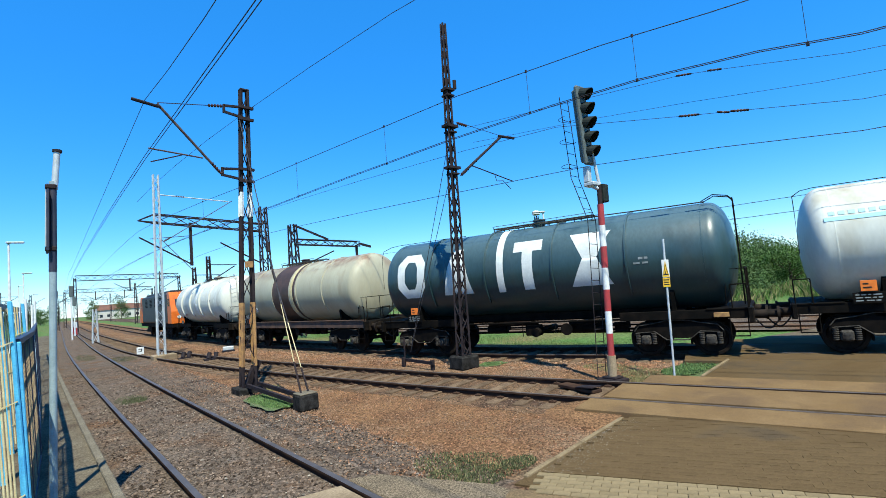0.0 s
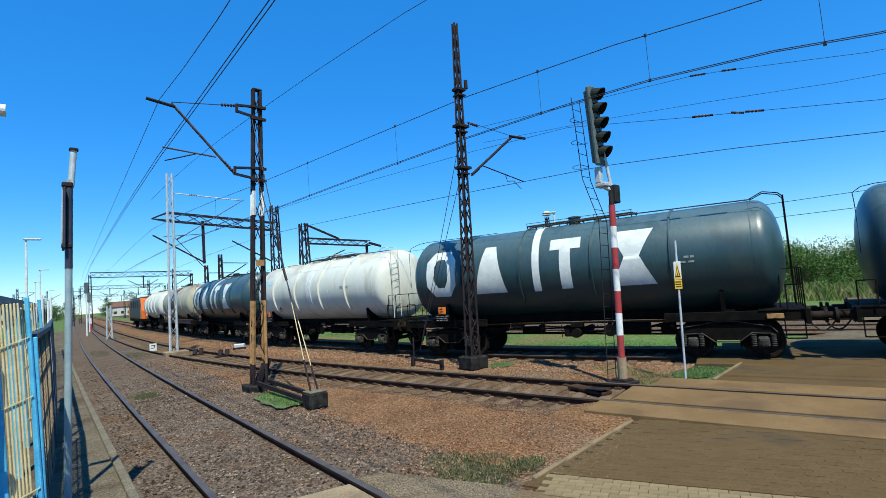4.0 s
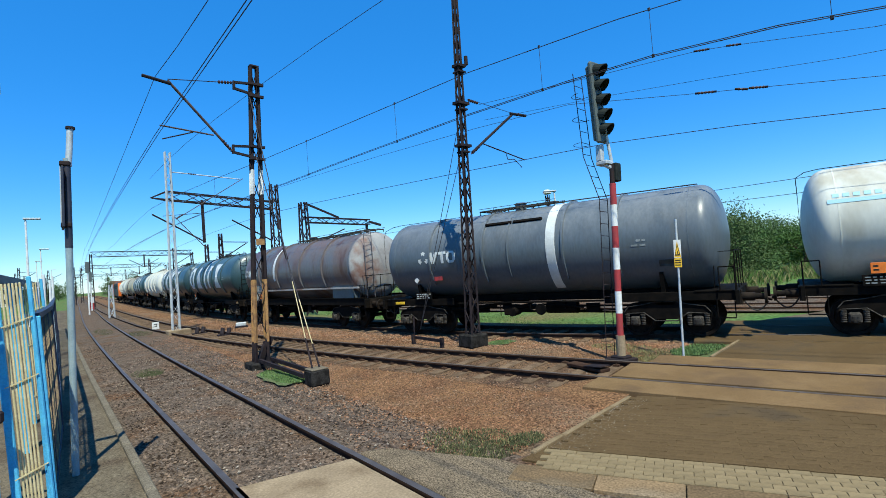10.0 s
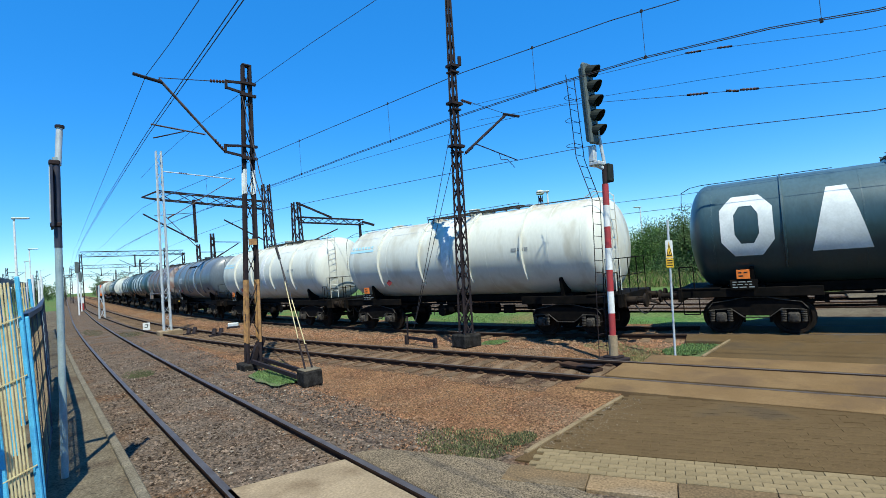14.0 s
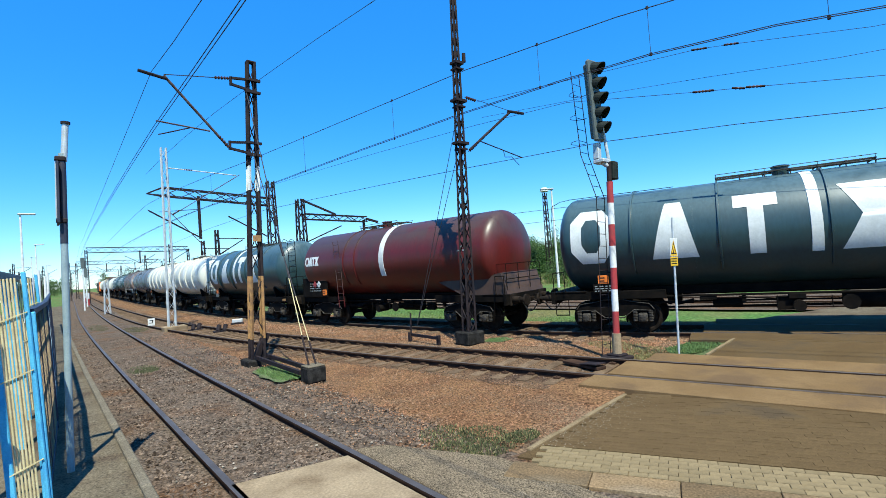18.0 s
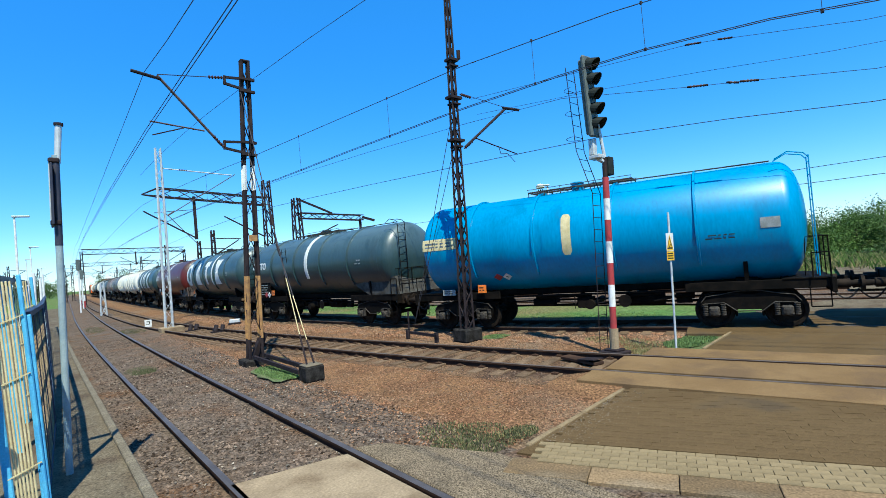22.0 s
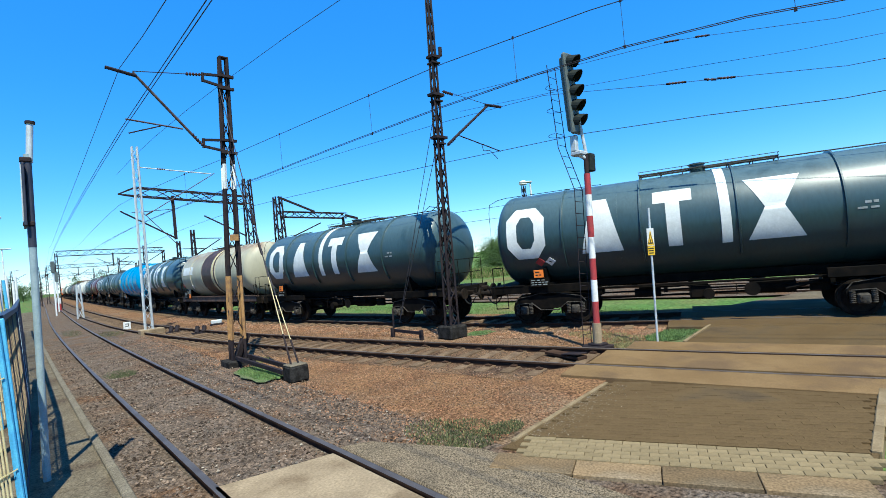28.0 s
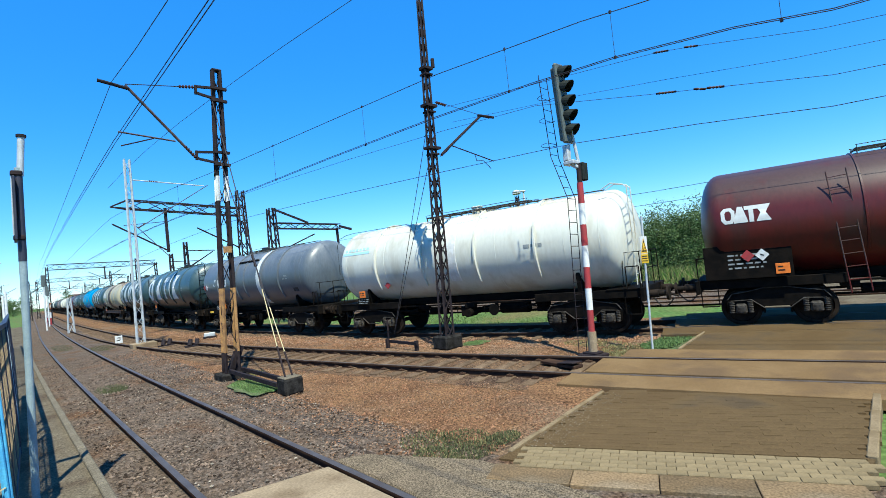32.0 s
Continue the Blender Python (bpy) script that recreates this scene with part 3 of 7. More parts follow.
def stones(name, label, material, count, seed, place, lo, hi):
    rnd = random.Random(seed)
    base = [(1, 0, 0), (-1, 0, 0), (0, 1, 0), (0, -1, 0), (0, 0, 1), (0, 0, -1)]
    tri = [(0, 2, 4), (2, 1, 4), (1, 3, 4), (3, 0, 4), (2, 0, 5), (1, 2, 5), (3, 1, 5), (0, 3, 5)]
    verts, faces = [], []
    for _ in range(count):
        c = place(rnd)
        if c is None:
            continue
        s = rnd.uniform(lo, hi)
        a = rnd.uniform(0, 6.283)
        ca, sa = math.cos(a), math.sin(a)
        k = len(verts)
        for x, y, z in base:
            q = s * rnd.uniform(0.6, 1.25)
            x, y = x + rnd.uniform(-0.35, 0.35), y + rnd.uniform(-0.35, 0.35)
            verts.append((c[0] + q * (x * ca - y * sa), c[1] + q * (x * sa + y * ca), c[2] + q * 0.75 * z))
        faces += [tuple(k + i for i in f) for f in tri]
    me = bpy.data.meshes.new(name)
    me.from_pydata(verts, [], faces)
    me.materials.append(M[material])
    return tagged(new(name, me), label, "gravel", kind="stuff")


def red_place(r):
    s = 4.2 + 26 * r.random() ** 1.8
    a = on_line("siding", s, 1.9)[0].x
    b = on_line("train", s, -1.0)[0].x
    x = r.uniform(a, b)
    c = on_line("near", s, 0)[0].x
    if s < 5.9 and x > on_line("near", s, -1.9)[0].x:
        return None
    if s < 4.75:
        return None
    if abs(x - c) < 1.35 or abs(x - on_line("train", s, 0)[0].x) < 1.3:
        return None
    return x, s, -0.148


def dark_place(r):
    s = 4.8 + 24 * r.random() ** 1.7
    x0 = on_line("siding", s, 0)[0].x
    x = x0 + r.uniform(-1.35, 2.35)
    if abs(abs(x - x0) - 0.7535) < 0.08 or (s < 6.4 and x < x0 + 1.25):
        return None
    return x, s, -0.112


def between_rails(r):
    s = 5.8 + 30 * r.random() ** 1.5
    p = on_line(r.choice(("near", "train")), s, r.uniform(-1.5, 1.5))[0]
    return p.x, p.y, -0.148


def train_place(r):
    s = 5.6 + 34 * r.random() ** 1.5
    p = on_line("train", s, r.uniform(-2.6, -0.9))[0]
    return p.x, p.y, -0.148


stones("loose_stones", "loose reddish ballast stones", "stone", 52000, 11, red_place, 0.006, 0.023)
stones("loose_stones", "oily brown stones between the rails", "stone_dark", 9000, 14, between_rails, 0.010, 0.026)
stones("loose_stones", "loose grimy grey ballast stones", "stone_dark", 20000, 12, dark_place, 0.009, 0.034)
stones("loose_stones", "loose reddish stones along the train's track", "stone", 7000, 13, train_place, 0.015, 0.045)


def fringe_place(r):
    s = 5.2 + 24 * r.random() ** 1.5
    x0 = on_line("siding", s, 0)[0].x
    x = x0 + 2.6 - abs(r.gauss(0, 0.75))
    if abs(abs(x - x0) - 0.7535) < 0.08:
        return None
    return x, s, -0.112


stones("loose_stones", "reddish stones strayed onto the dark gravel", "stone", 6500, 18, fringe_place, 0.007, 0.024)


def litter_place(r):
    s = 5.5 + 16 * r.random()
    return on_line("siding", s, 0)[0].x + r.uniform(-1.2, 2.3), s, -0.09


stones("pale_rubble", "scattered pale stones and chips of concrete", "pale_chip", 520, 17, litter_place, 0.008, 0.026)


def paving_litter(r):
    f, d = r.random(), abs(r.gauss(0, 0.28))
    return 4.85 + 2.7 * f + 0.1 * d, 4.30 + 0.32 * f - d, 0.004


stones("pale_rubble", "pale grit strewn over the paving by the kerb", "pale_chip", 420, 19, paving_litter, 0.003, 0.010)


# ---- masts ----
def lattice_parts(t, height, wa, wb, leg, lace, pitch, material, z0=0.0, faces=(0, 1, 2, 3), name="lacing"):
    """Four angle-iron legs and the zigzag lacing of each face as parts of t."""
    n = max(2, int(height / pitch))

    def corner(k, f):
        sx, sy = ((-1, -1), (1, -1), (1, 1), (-1, 1))[k]
        return Vector((sx * (wa[0] + (wb[0] - wa[0]) * f) / 2, sy * (wa[1] + (wb[1] - wa[1]) * f) / 2, z0 + height * f))

    for k in range(4):
        part("leg", bar(bmesh.new(), corner(k, 0), corner(k, 1), leg, leg), material, t)
    for k in faces:
        bm = bmesh.new()
        for i in range(n):
            p, r = (k, (k + 1) % 4) if i % 2 == 0 else ((k + 1) % 4, k)
            bar(bm, corner(p, i / n), corner(r, (i + 1) / n), lace, lace * 0.4)
        tagged(part(name, bm, material, t), kind="stuff")


def insulator_mesh():
    bm = bmesh.new()
    rod(bm, (0, 0, 0), (0, 0, 0.46), 0.016, 8)
    for k in range(5):
        lathe(bm, [(0.06 + k * 0.085, 0.022), (0.075 + k * 0.085, 0.048), (0.095 + k * 0.085, 0.048), (0.12 + k * 0.085, 0.022)], 12, "Z")
    return mesh_of("insulator", bm, "insulator", True)


INS = insulator_mesh()


def insulator(parent, at, towards):
    d = Vector(towards) - Vector(at)
    return part("insulator", INS, None, parent, at=Matrix.Translation(at) @ d.to_track_quat("Z", "Y").to_matrix().to_4x4())


# banded mast between the siding and the running line
MLX, MLY = 4.77, 14.75
mast = thing("catenary_mast", "dark steel lattice catenary mast with white and faded orange bands", "catenary mast", pose(MLX, MLY, -0.13, 0.6, 2.0, 0))
lattice_parts(mast, 8.85, (0.37, 0.24), (0.20, 0.13), 0.065, 0.04, 0.75, "dark_steel", 0.10)
for name, z0, z1, m in (("orange_band", 0.76, 2.58, "tan_paint"), ("white_band", 5.10, 5.82, "white_paint")):
    bm = bmesh.new()
    for sx in (-1, 1):
        for sy in (-1, 1):
            w0, d0 = (0.37 - 0.17 * (z0 - 0.1) / 8.85) / 2, (0.24 - 0.11 * (z0 - 0.1) / 8.85) / 2
            w1, d1 = (0.37 - 0.17 * (z1 - 0.1) / 8.85) / 2, (0.24 - 0.11 * (z1 - 0.1) / 8.85) / 2
            bar(bm, (sx * w0, sy * d0, z0), (sx * w1, sy * d1, z1), 0.073, 0.073)
    part(name, bm, m, mast, name.replace("_", " ") + " of peeling paint on the legs")
part("foot_block", box(bmesh.new(), (0, 0, 0.06), (0.75, 0.75, 0.24), bevel=0.03), "tar", mast, "tar-black concrete foot")
part("number_plate", box(bmesh.new(), (0, -0.20, 3.68), (0.24, 0.01, 0.18)), "tan_paint", mast)
for z, out in ((8.12, -0.62), (6.24, -0.68)):
    bm = bmesh.new()
    bar(bm, (0.15, -0.15, z + 0.28), (out, -0.15, z + 0.20), 0.065, 0.065)
    bar(bm, (0.15, -0.15, z - 0.10), (out, -0.15, z + 0.02), 0.065, 0.065)
    bar(bm, (out, -0.15, z + 0.24), (out, -0.15, z - 0.02), 0.065, 0.065)
    box(bm, (0, -0.15, z + 0.26), (0.44, 0.10, 0.07))
    box(bm, (0, -0.15, z - 0.10), (0.44, 0.10, 0.07))
    part("bracket", bm, "dark_steel", mast)
part("foot_brace", bar(bmesh.new(), (0.36, 0.25, 0.86), (0.02, 0.16, 0.16), 0.14, 0.20), "dark_steel", mast)
arm = part("cantilever_arm", rod(bmesh.new(), (-0.75, -0.15, 6.32), (-2.36, -0.35, 7.94), 0.036, 10), "arm_steel", mast, "sunlit steel cantilever tube")
part("arm_tip", rod(bmesh.new(), (-2.28, -0.35, 7.86), (-2.95, -0.38, 7.94), 0.045, 8), "dark_steel", mast)
part("registration_arm", rod(bmesh.new(), (-1.22, -0.22, 6.66), (-2.55, -0.3, 6.72), 0.022, 8), "arm_steel", mast)
part("steady_arm", rod(bmesh.new(), (-1.75, -0.26, 6.66), (-2.5, -0.32, 6.36), 0.016, 6), "dark_steel", mast)
part("tie_rod", rod(bmesh.new(), (-0.75, -0.15, 8.28), (-2.36, -0.35, 7.97), 0.012, 6), "wire", mast)
insulator(mast, (-0.62, -0.15, 8.30), (-2.36, -0.35, 7.97))
insulator(mast, (-0.66, -0.15, 6.24), (-2.36, -0.35, 7.94))
part("mast_cap", box(bmesh.new(), (0, 0, 8.97), (0.27, 0.20, 0.05), bevel=0.01), "dark_steel", mast)

# its anchor block, guy rods and struts
anchor = thing("anchor_block", "black stained concrete anchor block with two guy rods", "anchor block", pose(4.86, 11.1, -0.09))
part("block", box(bmesh.new(), (0, 0, 0.15), (0.46, 0.46, 0.38), bevel=0.04), "tar", anchor)
part("capping", box(bmesh.new(), (0, 0, 0.345), (0.42, 0.42, 0.03), bevel=0.01), "edging", anchor)
for x0, x1, y1, z1 in ((-0.08, 0.0, 3.45, 8.05), (0.10, 0.08, 3.5, 6.3)):
    a, b = Vector((x0, 0.05, 0.35)), Vector((x1, y1, z1))
    part("rod_socket", rod(bmesh.new(), a, a.lerp(b, 0.09), 0.024, 8), "dark_steel", anchor)
    part("guy_rod", rod(bmesh.new(), a.lerp(b, 0.06), a.lerp(b, 0.27), 0.012, 8), "cream", anchor, "pale painted guy rod")
    part("guy_wire", rod(bmesh.new(), a.lerp(b, 0.27), b, 0.013, 6), "wire", anchor)
    part("turnbuckle", rod(bmesh.new(), a.lerp(b, 0.45), a.lerp(b, 0.50), 0.035, 8), "dark_steel", anchor)
for dx in (-0.18, 0.18):
    part("ground_strut", bar(bmesh.new(), (dx, 0.3, 0.16), (dx * 0.9 - 0.05, 3.35, 0.22), 0.07, 0.10), "dark_steel", anchor)

# tall mast beside the train's track
MCX, MCY = 10.26, 11.55
mast_c = thing("catenary_mast", "tall dark rusty lattice catenary mast on a concrete foot", "catenary mast", pose(MCX, MCY, -0.05, 1.0, 0.95, 0))
lattice_parts(mast_c, 10.80, (0.32, 0.27), (0.11, 0.10), 0.058, 0.042, 0.42, "dark_steel", 0.15)
part("foot_block", box(bmesh.new(), (0, 0, 0.10), (0.70, 0.66, 0.40), bevel=0.04), "tar", mast_c, "tar-black concrete foot")
for z in (8.75, 7.55, 6.2):
    bm = box(bmesh.new(), (0.03, 0, z), (0.46 if z < 8 else 0.34, 0.30, 0.08))
    box(bm, (0.03, 0, z - 0.20), (0.30, 0.30, 0.05))
    part("bracket", bm, "dark_steel", mast_c)
part("bell", rod(bmesh.new(), (0.25, -0.1, 8.80), (0.25, -0.1, 9.08), 0.06, 10), "dark_steel", mast_c)
part("cantilever_arm", rod(bmesh.new(), (0.36, -0.05, 6.02), (2.35, -0.05, 7.55), 0.045, 10), "dark_steel", mast_c)
part("arm_tip", rod(bmesh.new(), (2.22, -0.05, 7.55), (2.85, -0.2, 7.52), 0.05, 8), "dark_steel", mast_c)
part("registration_arm", rod(bmesh.new(), (0.85, -0.05, 6.35), (2.75, -0.12, 5.98), 0.02, 8), "dark_steel", mast_c)
part("tie_rod", rod(bmesh.new(), (0.35, 0, 7.75), (2.25, -0.05, 7.58), 0.010, 6), "wire", mast_c)
bm = bmesh.new()
for a, b in (((1.85, -0.1, 6.14), (1.9, -0.12, 5.92)), ((1.9, -0.12, 5.92), (2.2, -0.14, 5.95)), ((2.2, -0.14, 5.95), (2.5, -0.2, 5.68))):
    rod(bm, a, b, 0.012, 6)
part("steady_arm", bm, "dark_steel", mast_c)
insulator(mast_c, (0.30, -0.05, 5.96), (2.35, -0.05, 7.5))
insulator(mast_c, (0.30, 0, 7.72), (2.25, -0.05, 7.55))
for x1, z1 in ((-0.10, 7.3), (-0.1, 6.2)):
    part("guy_wire", rod(bmesh.new(), (0, 0, z1), (-0.55 + x1, 1.9, 0.35), 0.011, 6), "wire", mast_c)
guy = thing("guy_anchor", "low dark steel guy anchor frame near the track", "anchor frame", pose(9.65, 13.5, -0.10))
part("rail", bar(bmesh.new(), (-0.1, -1.3, 0.18), (0.0, 0.5, 0.18), 0.06, 0.09), "dark_steel", guy)
for y in (-1.2, 0.35):
    part("post", box(bmesh.new(), (-0.05, y, 0.10), (0.10, 0.10, 0.32)), "dark_steel", guy)
part("strap", bar(bmesh.new(), (0, 0.35, 0.1), (0.05, 0.38, 0.9), 0.05, 0.02), "dark_steel", guy)


# ---- signal with ladder ----
sig = thing("railway_signal", "five-lamp railway signal on a red and white banded pole", "railway signal", pose(10.40, 6.55, -0.145, 0.3, 3.4, 0))
part("foot_plate", box(bmesh.new(), (0, 0, 0.06), (0.55, 0.55, 0.10), bevel=0.02), "dark_steel", sig)
part("foot_bolts", box(bmesh.new(), (0, 0, 0.13), (0.36, 0.36, 0.06), bevel=0.02), "dark_steel", sig)
part("foot_sleeve", rod(bmesh.new(), (0, 0, 0.1), (0, 0, 0.63), 0.105, 16), "concrete", sig, "rusty grey pole foot")
z = 0.63
for k in range(7):
    z1 = z + 0.516
    part("pole_band", rod(bmesh.new(), (0, 0, z), (0, 0, z1), 0.077, 16), "red_paint" if k % 2 == 0 else "white_paint", sig)
    z = z1
part("relay_box", box(bmesh.new(), (0.11, -0.03, 4.52), (0.22, 0.18, 0.44), bevel=0.02), "hood", sig, "dark green relay box")
part("pole_top", rod(bmesh.new(), (0, 0, z), (0, 0, 4.7), 0.06, 12), "dark_steel", sig)
bm = rod(bmesh.new(), (0, 0.0, 4.62), (-0.1, 0.12, 4.72), 0.06, 10)
box(bm, (-0.1, 0.14, 4.75), (0.26, 0.30, 0.10), bevel=0.02)
box(bm, (-0.16, 0.20, 5.0), (0.14, 0.16, 0.4), bevel=0.02)
rod(bm, (0.06, 0.02, 4.7), (-0.10, 0.12, 5.9), 0.04, 10)
part("bracket", bm, "galvanised", sig, "white painted bracket")
head = part("signal_head", box(bmesh.new(), (0, 0, 0), (0.40, 0.12, 1.95), bevel=0.04), "signal", sig, "dark grey-green lamp housing", at=pose(-0.28, 0.12, 6.20, 0, -7.5, 4))
part("backboard", box(bmesh.new(), (-0.0, 0.10, 0), (0.26, 0.12, 1.80), bevel=0.03), "signal", head)
for k in range(5):
    zc = 0.75 - k * 0.352
    bm = bmesh.new()
    prev = None
    for i in range(13):
        a = radians(-35 + 250 * i / 12)
        long_ = 0.22 + 0.09 * math.sin(a)
        row = [bm.verts.new((q * math.cos(a), y, q * math.sin(a))) for q, y in ((0.172, -0.04), (0.168, -long_), (0.152, -long_), (0.155, -0.04))]
        if prev:
            for c in range(4):
                bm.faces.new((prev[c], row[c], row[(c + 1) % 4], prev[(c + 1) % 4]))
        prev = row
    part("hood", bm, "hood", head, at=pose(0, 0, zc, 14, 0, 0))
    part("lens", rod(bmesh.new(), (0, -0.05, zc), (0, -0.07, zc), 0.12, 18), "lens", head)
lad = part("ladder", rod(bmesh.new(), (-0.17, 0.28, 0.1), (0.17, 0.28, 0.1), 0.02, 6), "dark_steel", sig)
for x in (-0.17, 0.17):
    for a, b in (((x, 0.28, 0.1), (x, 0.27, 3.9)), ((x, 0.27, 3.9), (x - 0.05, 0.63, 5.0)), ((x - 0.05, 0.63, 5.0), (x - 0.12, 0.78, 7.15))):
        part("ladder_rail", rod(bmesh.new(), a, b, 0.0105, 6), "dark_steel", lad)
bm = bmesh.new()
for k in range(23):
    z = 0.35 + k * 0.295
    if z < 3.9:
        y, x0 = 0.275, 0
    elif z < 5.0:
        f = (z - 3.9) / 1.1
        y, x0 = 0.27 + 0.36 * f, -0.05 * f
    else:
        f = (z - 5.0) / 1.8
        y, x0 = 0.63 + 0.13 * f, -0.05 - 0.05 * f
    rod(bm, (x0 - 0.17, y, z), (x0 + 0.17, y, z), 0.008, 6)
tagged(part("rung_set", bm, "dark_steel", lad), kind="stuff")
for z in (5.35, 6.0, 6.6):
    ring = [radians(-10 + 200 * i / 10) for i in range(11)]
    bm = tube(bmesh.new(), [(-0.08 + 0.22 * math.cos(a), 0.70 + 0.26 * math.sin(a), z) for a in ring], 0.007, 5)
    part("safety_hoop", bm, "dark_steel", lad)

# ---- warning sign ----
sgn = thing("warning_sign", "yellow warning plates on a thin grey steel post", "warning sign", pose(11.30, 5.52, -0.145, 0, 4.0, 0) @ Matrix.Rotation(radians(-64), 4, "Z"))
part("post", rod(bmesh.new(), (0, 0, 0), (0, 0, 3.26), 0.026, 10), "galvanised", sgn)
up_ = part("upper_plate", box(bmesh.new(), (0, -0.035, 2.555), (0.155, 0.012, 0.42), bevel=0.004), "white_paint", sgn, "white plate with a yellow and black triangle")
bm = bmesh.new()
bm.faces.new([bm.verts.new(p) for p in ((-0.074, -0.0425, 2.36), (0.074, -0.0425, 2.36), (0, -0.0425, 2.745))])
part("triangle_field", bm, "yellow", up_, "yellow triangle")
bm = bmesh.new()
outer = [Vector(p) for p in ((-0.058, -0.0445, 2.40), (0.058, -0.0445, 2.40), (0, -0.0445, 2.69))]
mid = (outer[0] + outer[1] + outer[2]) / 3
ring_o = [bm.verts.new(p) for p in outer]
ring_i = [bm.verts.new(mid.lerp(p, 0.70)) for p in outer]
for k in range(3):
    bm.faces.new((ring_o[k], ring_o[(k + 1) % 3], ring_i[(k + 1) % 3], ring_i[k]))
part("triangle", bm, "soot", up_)
part("bolt_mark", box(bmesh.new(), (0, -0.0455, 2.47), (0.016, 0.004, 0.08), (0, 14, 0)), "soot", up_)
low = part("lower_plate", box(bmesh.new(), (0, -0.035, 2.23), (0.155, 0.012, 0.21), bevel=0.004), "yellow", sgn, "yellow plate with black bars")
for k in range(3):
    part("marking", box(bmesh.new(), (0, -0.043, 2.29 - k * 0.055), (0.12, 0.004, 0.022)), "soot", low)

# ---- small trackside things ----
wm = thing("catenary_mast", "slim pale galvanised lattice mast on a concrete foot", "catenary mast", pose(5.26, 29.6, -0.145, 0, 0.4, 0))
lattice_parts(wm, 9.7, (0.34, 0.30), (0.24, 0.22), 0.055, 0.035, 0.5, "galvanised", 0.12)
part("foot_block", box(bmesh.new(), (0.1, 0, 0.08), (1.1, 0.9, 0.34), bevel=0.03), "concrete", wm, "pale concrete foot")
part("cross_tube", rod(bmesh.new(), (0.1, 0, 8.75), (3.7, 0, 8.55), 0.03, 8), "galvanised", wm)
part("cantilever_arm", rod(bmesh.new(), (0.3, 0, 6.2), (3.9, 0, 8.6), 0.02, 8), "arm_steel", wm)
insulator(wm, (0.25, 0, 6.2), (3.9, 0, 8.6))
insulator(wm, (0.9, 0, 8.72), (3.7, 0, 8.55))
part("lower_arm", rod(bmesh.new(), (0.2, 0, 6.3), (1.7, 0.1, 4.6), 0.02, 8), "arm_steel", wm)
sb = thing("marker_board", "small white marker board on a short stake", "marker board", pose(4.86, 33.4, -0.145, 0, 0, -8))
part("stake", box(bmesh.new(), (0, 0.02, 0.1), (0.05, 0.04, 0.3)), "galvanised", sb)
bd = part("board", box(bmesh.new(), (0, 0, 0.33), (0.36, 0.03, 0.42), bevel=0.01), "white_paint", sb)
bm = box(bmesh.new(), (0, -0.02, 0.43), (0.18, 0.006, 0.04))
box(bm, (0.06, -0.02, 0.36), (0.04, 0.006, 0.14))
box(bm, (-0.02, -0.02, 0.28), (0.16, 0.006, 0.04))
part("marking", bm, "soot", bd)
wb = thing("cable_box", "low white cable box beside the running line", "cable box", pose(8.3, 28.6, -0.145, 0, 0, -20))
part("body", box(bmesh.new(), (0, 0, 0.18), (0.55, 0.30, 0.20), bevel=0.03), "galvanised", wb)
part("dark_base", box(bmesh.new(), (0, 0, 0.03), (0.66, 0.4, 0.1)), "dark_steel", wb)
for x, y in ((5.9, 28.0), (6.15, 27.9), (6.5, 25.6), (6.75, 25.4)):
    st = thing("point_weight", "dark rusty point lever weight on the ballast", "point lever", pose(x, y, -0.145))
    part("weight", rod(bmesh.new(), (0, 0, 0.05), (0.1, 0.15, 0.32), 0.10, 10), "dark_steel", st)
    part("base", box(bmesh.new(), (0, 0, 0.03), (0.4, 0.3, 0.08)), "dark_steel", st)
slot = thing("cable_channel", "dark steel cable channel beside the rail", "cable channel", pose(9.35, 6.75, -0.10, 0, 0, 78))
part("tray", box(bmesh.new(), (0, 0, 0.03), (1.1, 0.28, 0.07), bevel=0.01), "rail_rust", slot)
part("lid", box(bmesh.new(), (-0.3, 0.02, 0.10), (0.5, 0.30, 0.02), (0, 6, 0)), "dark_steel", slot)


# ---- fence, grey pole and lamp beside the path ----
def fence_x(y):
    return 0.085 + (y - 9.75) * (0.034 if y < 9.75 else 0.011)


def diamond_mesh(a, b, low, high, cell, wire):
    """Diagonal wires crossing between two posts."""
    bm = bmesh.new()
    span, tall = (b - a).length, high - low
    for i in range(int((span + tall) / cell) + 1):
        for e in (1, -1):
            u0 = i * cell - tall if e > 0 else i * cell
            t0 = max(0.0, -u0 / tall) if e > 0 else max(0.0, (u0 - span) / tall)
            t1 = min(1.0, (span - u0) / tall) if e > 0 else min(1.0, u0 / tall)
            if t1 - t0 > 0.03:
                p, q = (a.lerp(b, (u0 + e * tall * t) / span) + Vector((0.006 * e, 0, low + tall * t)) for t in (t0, t1))
                bar(bm, p, q, wire, wire)
    return bm


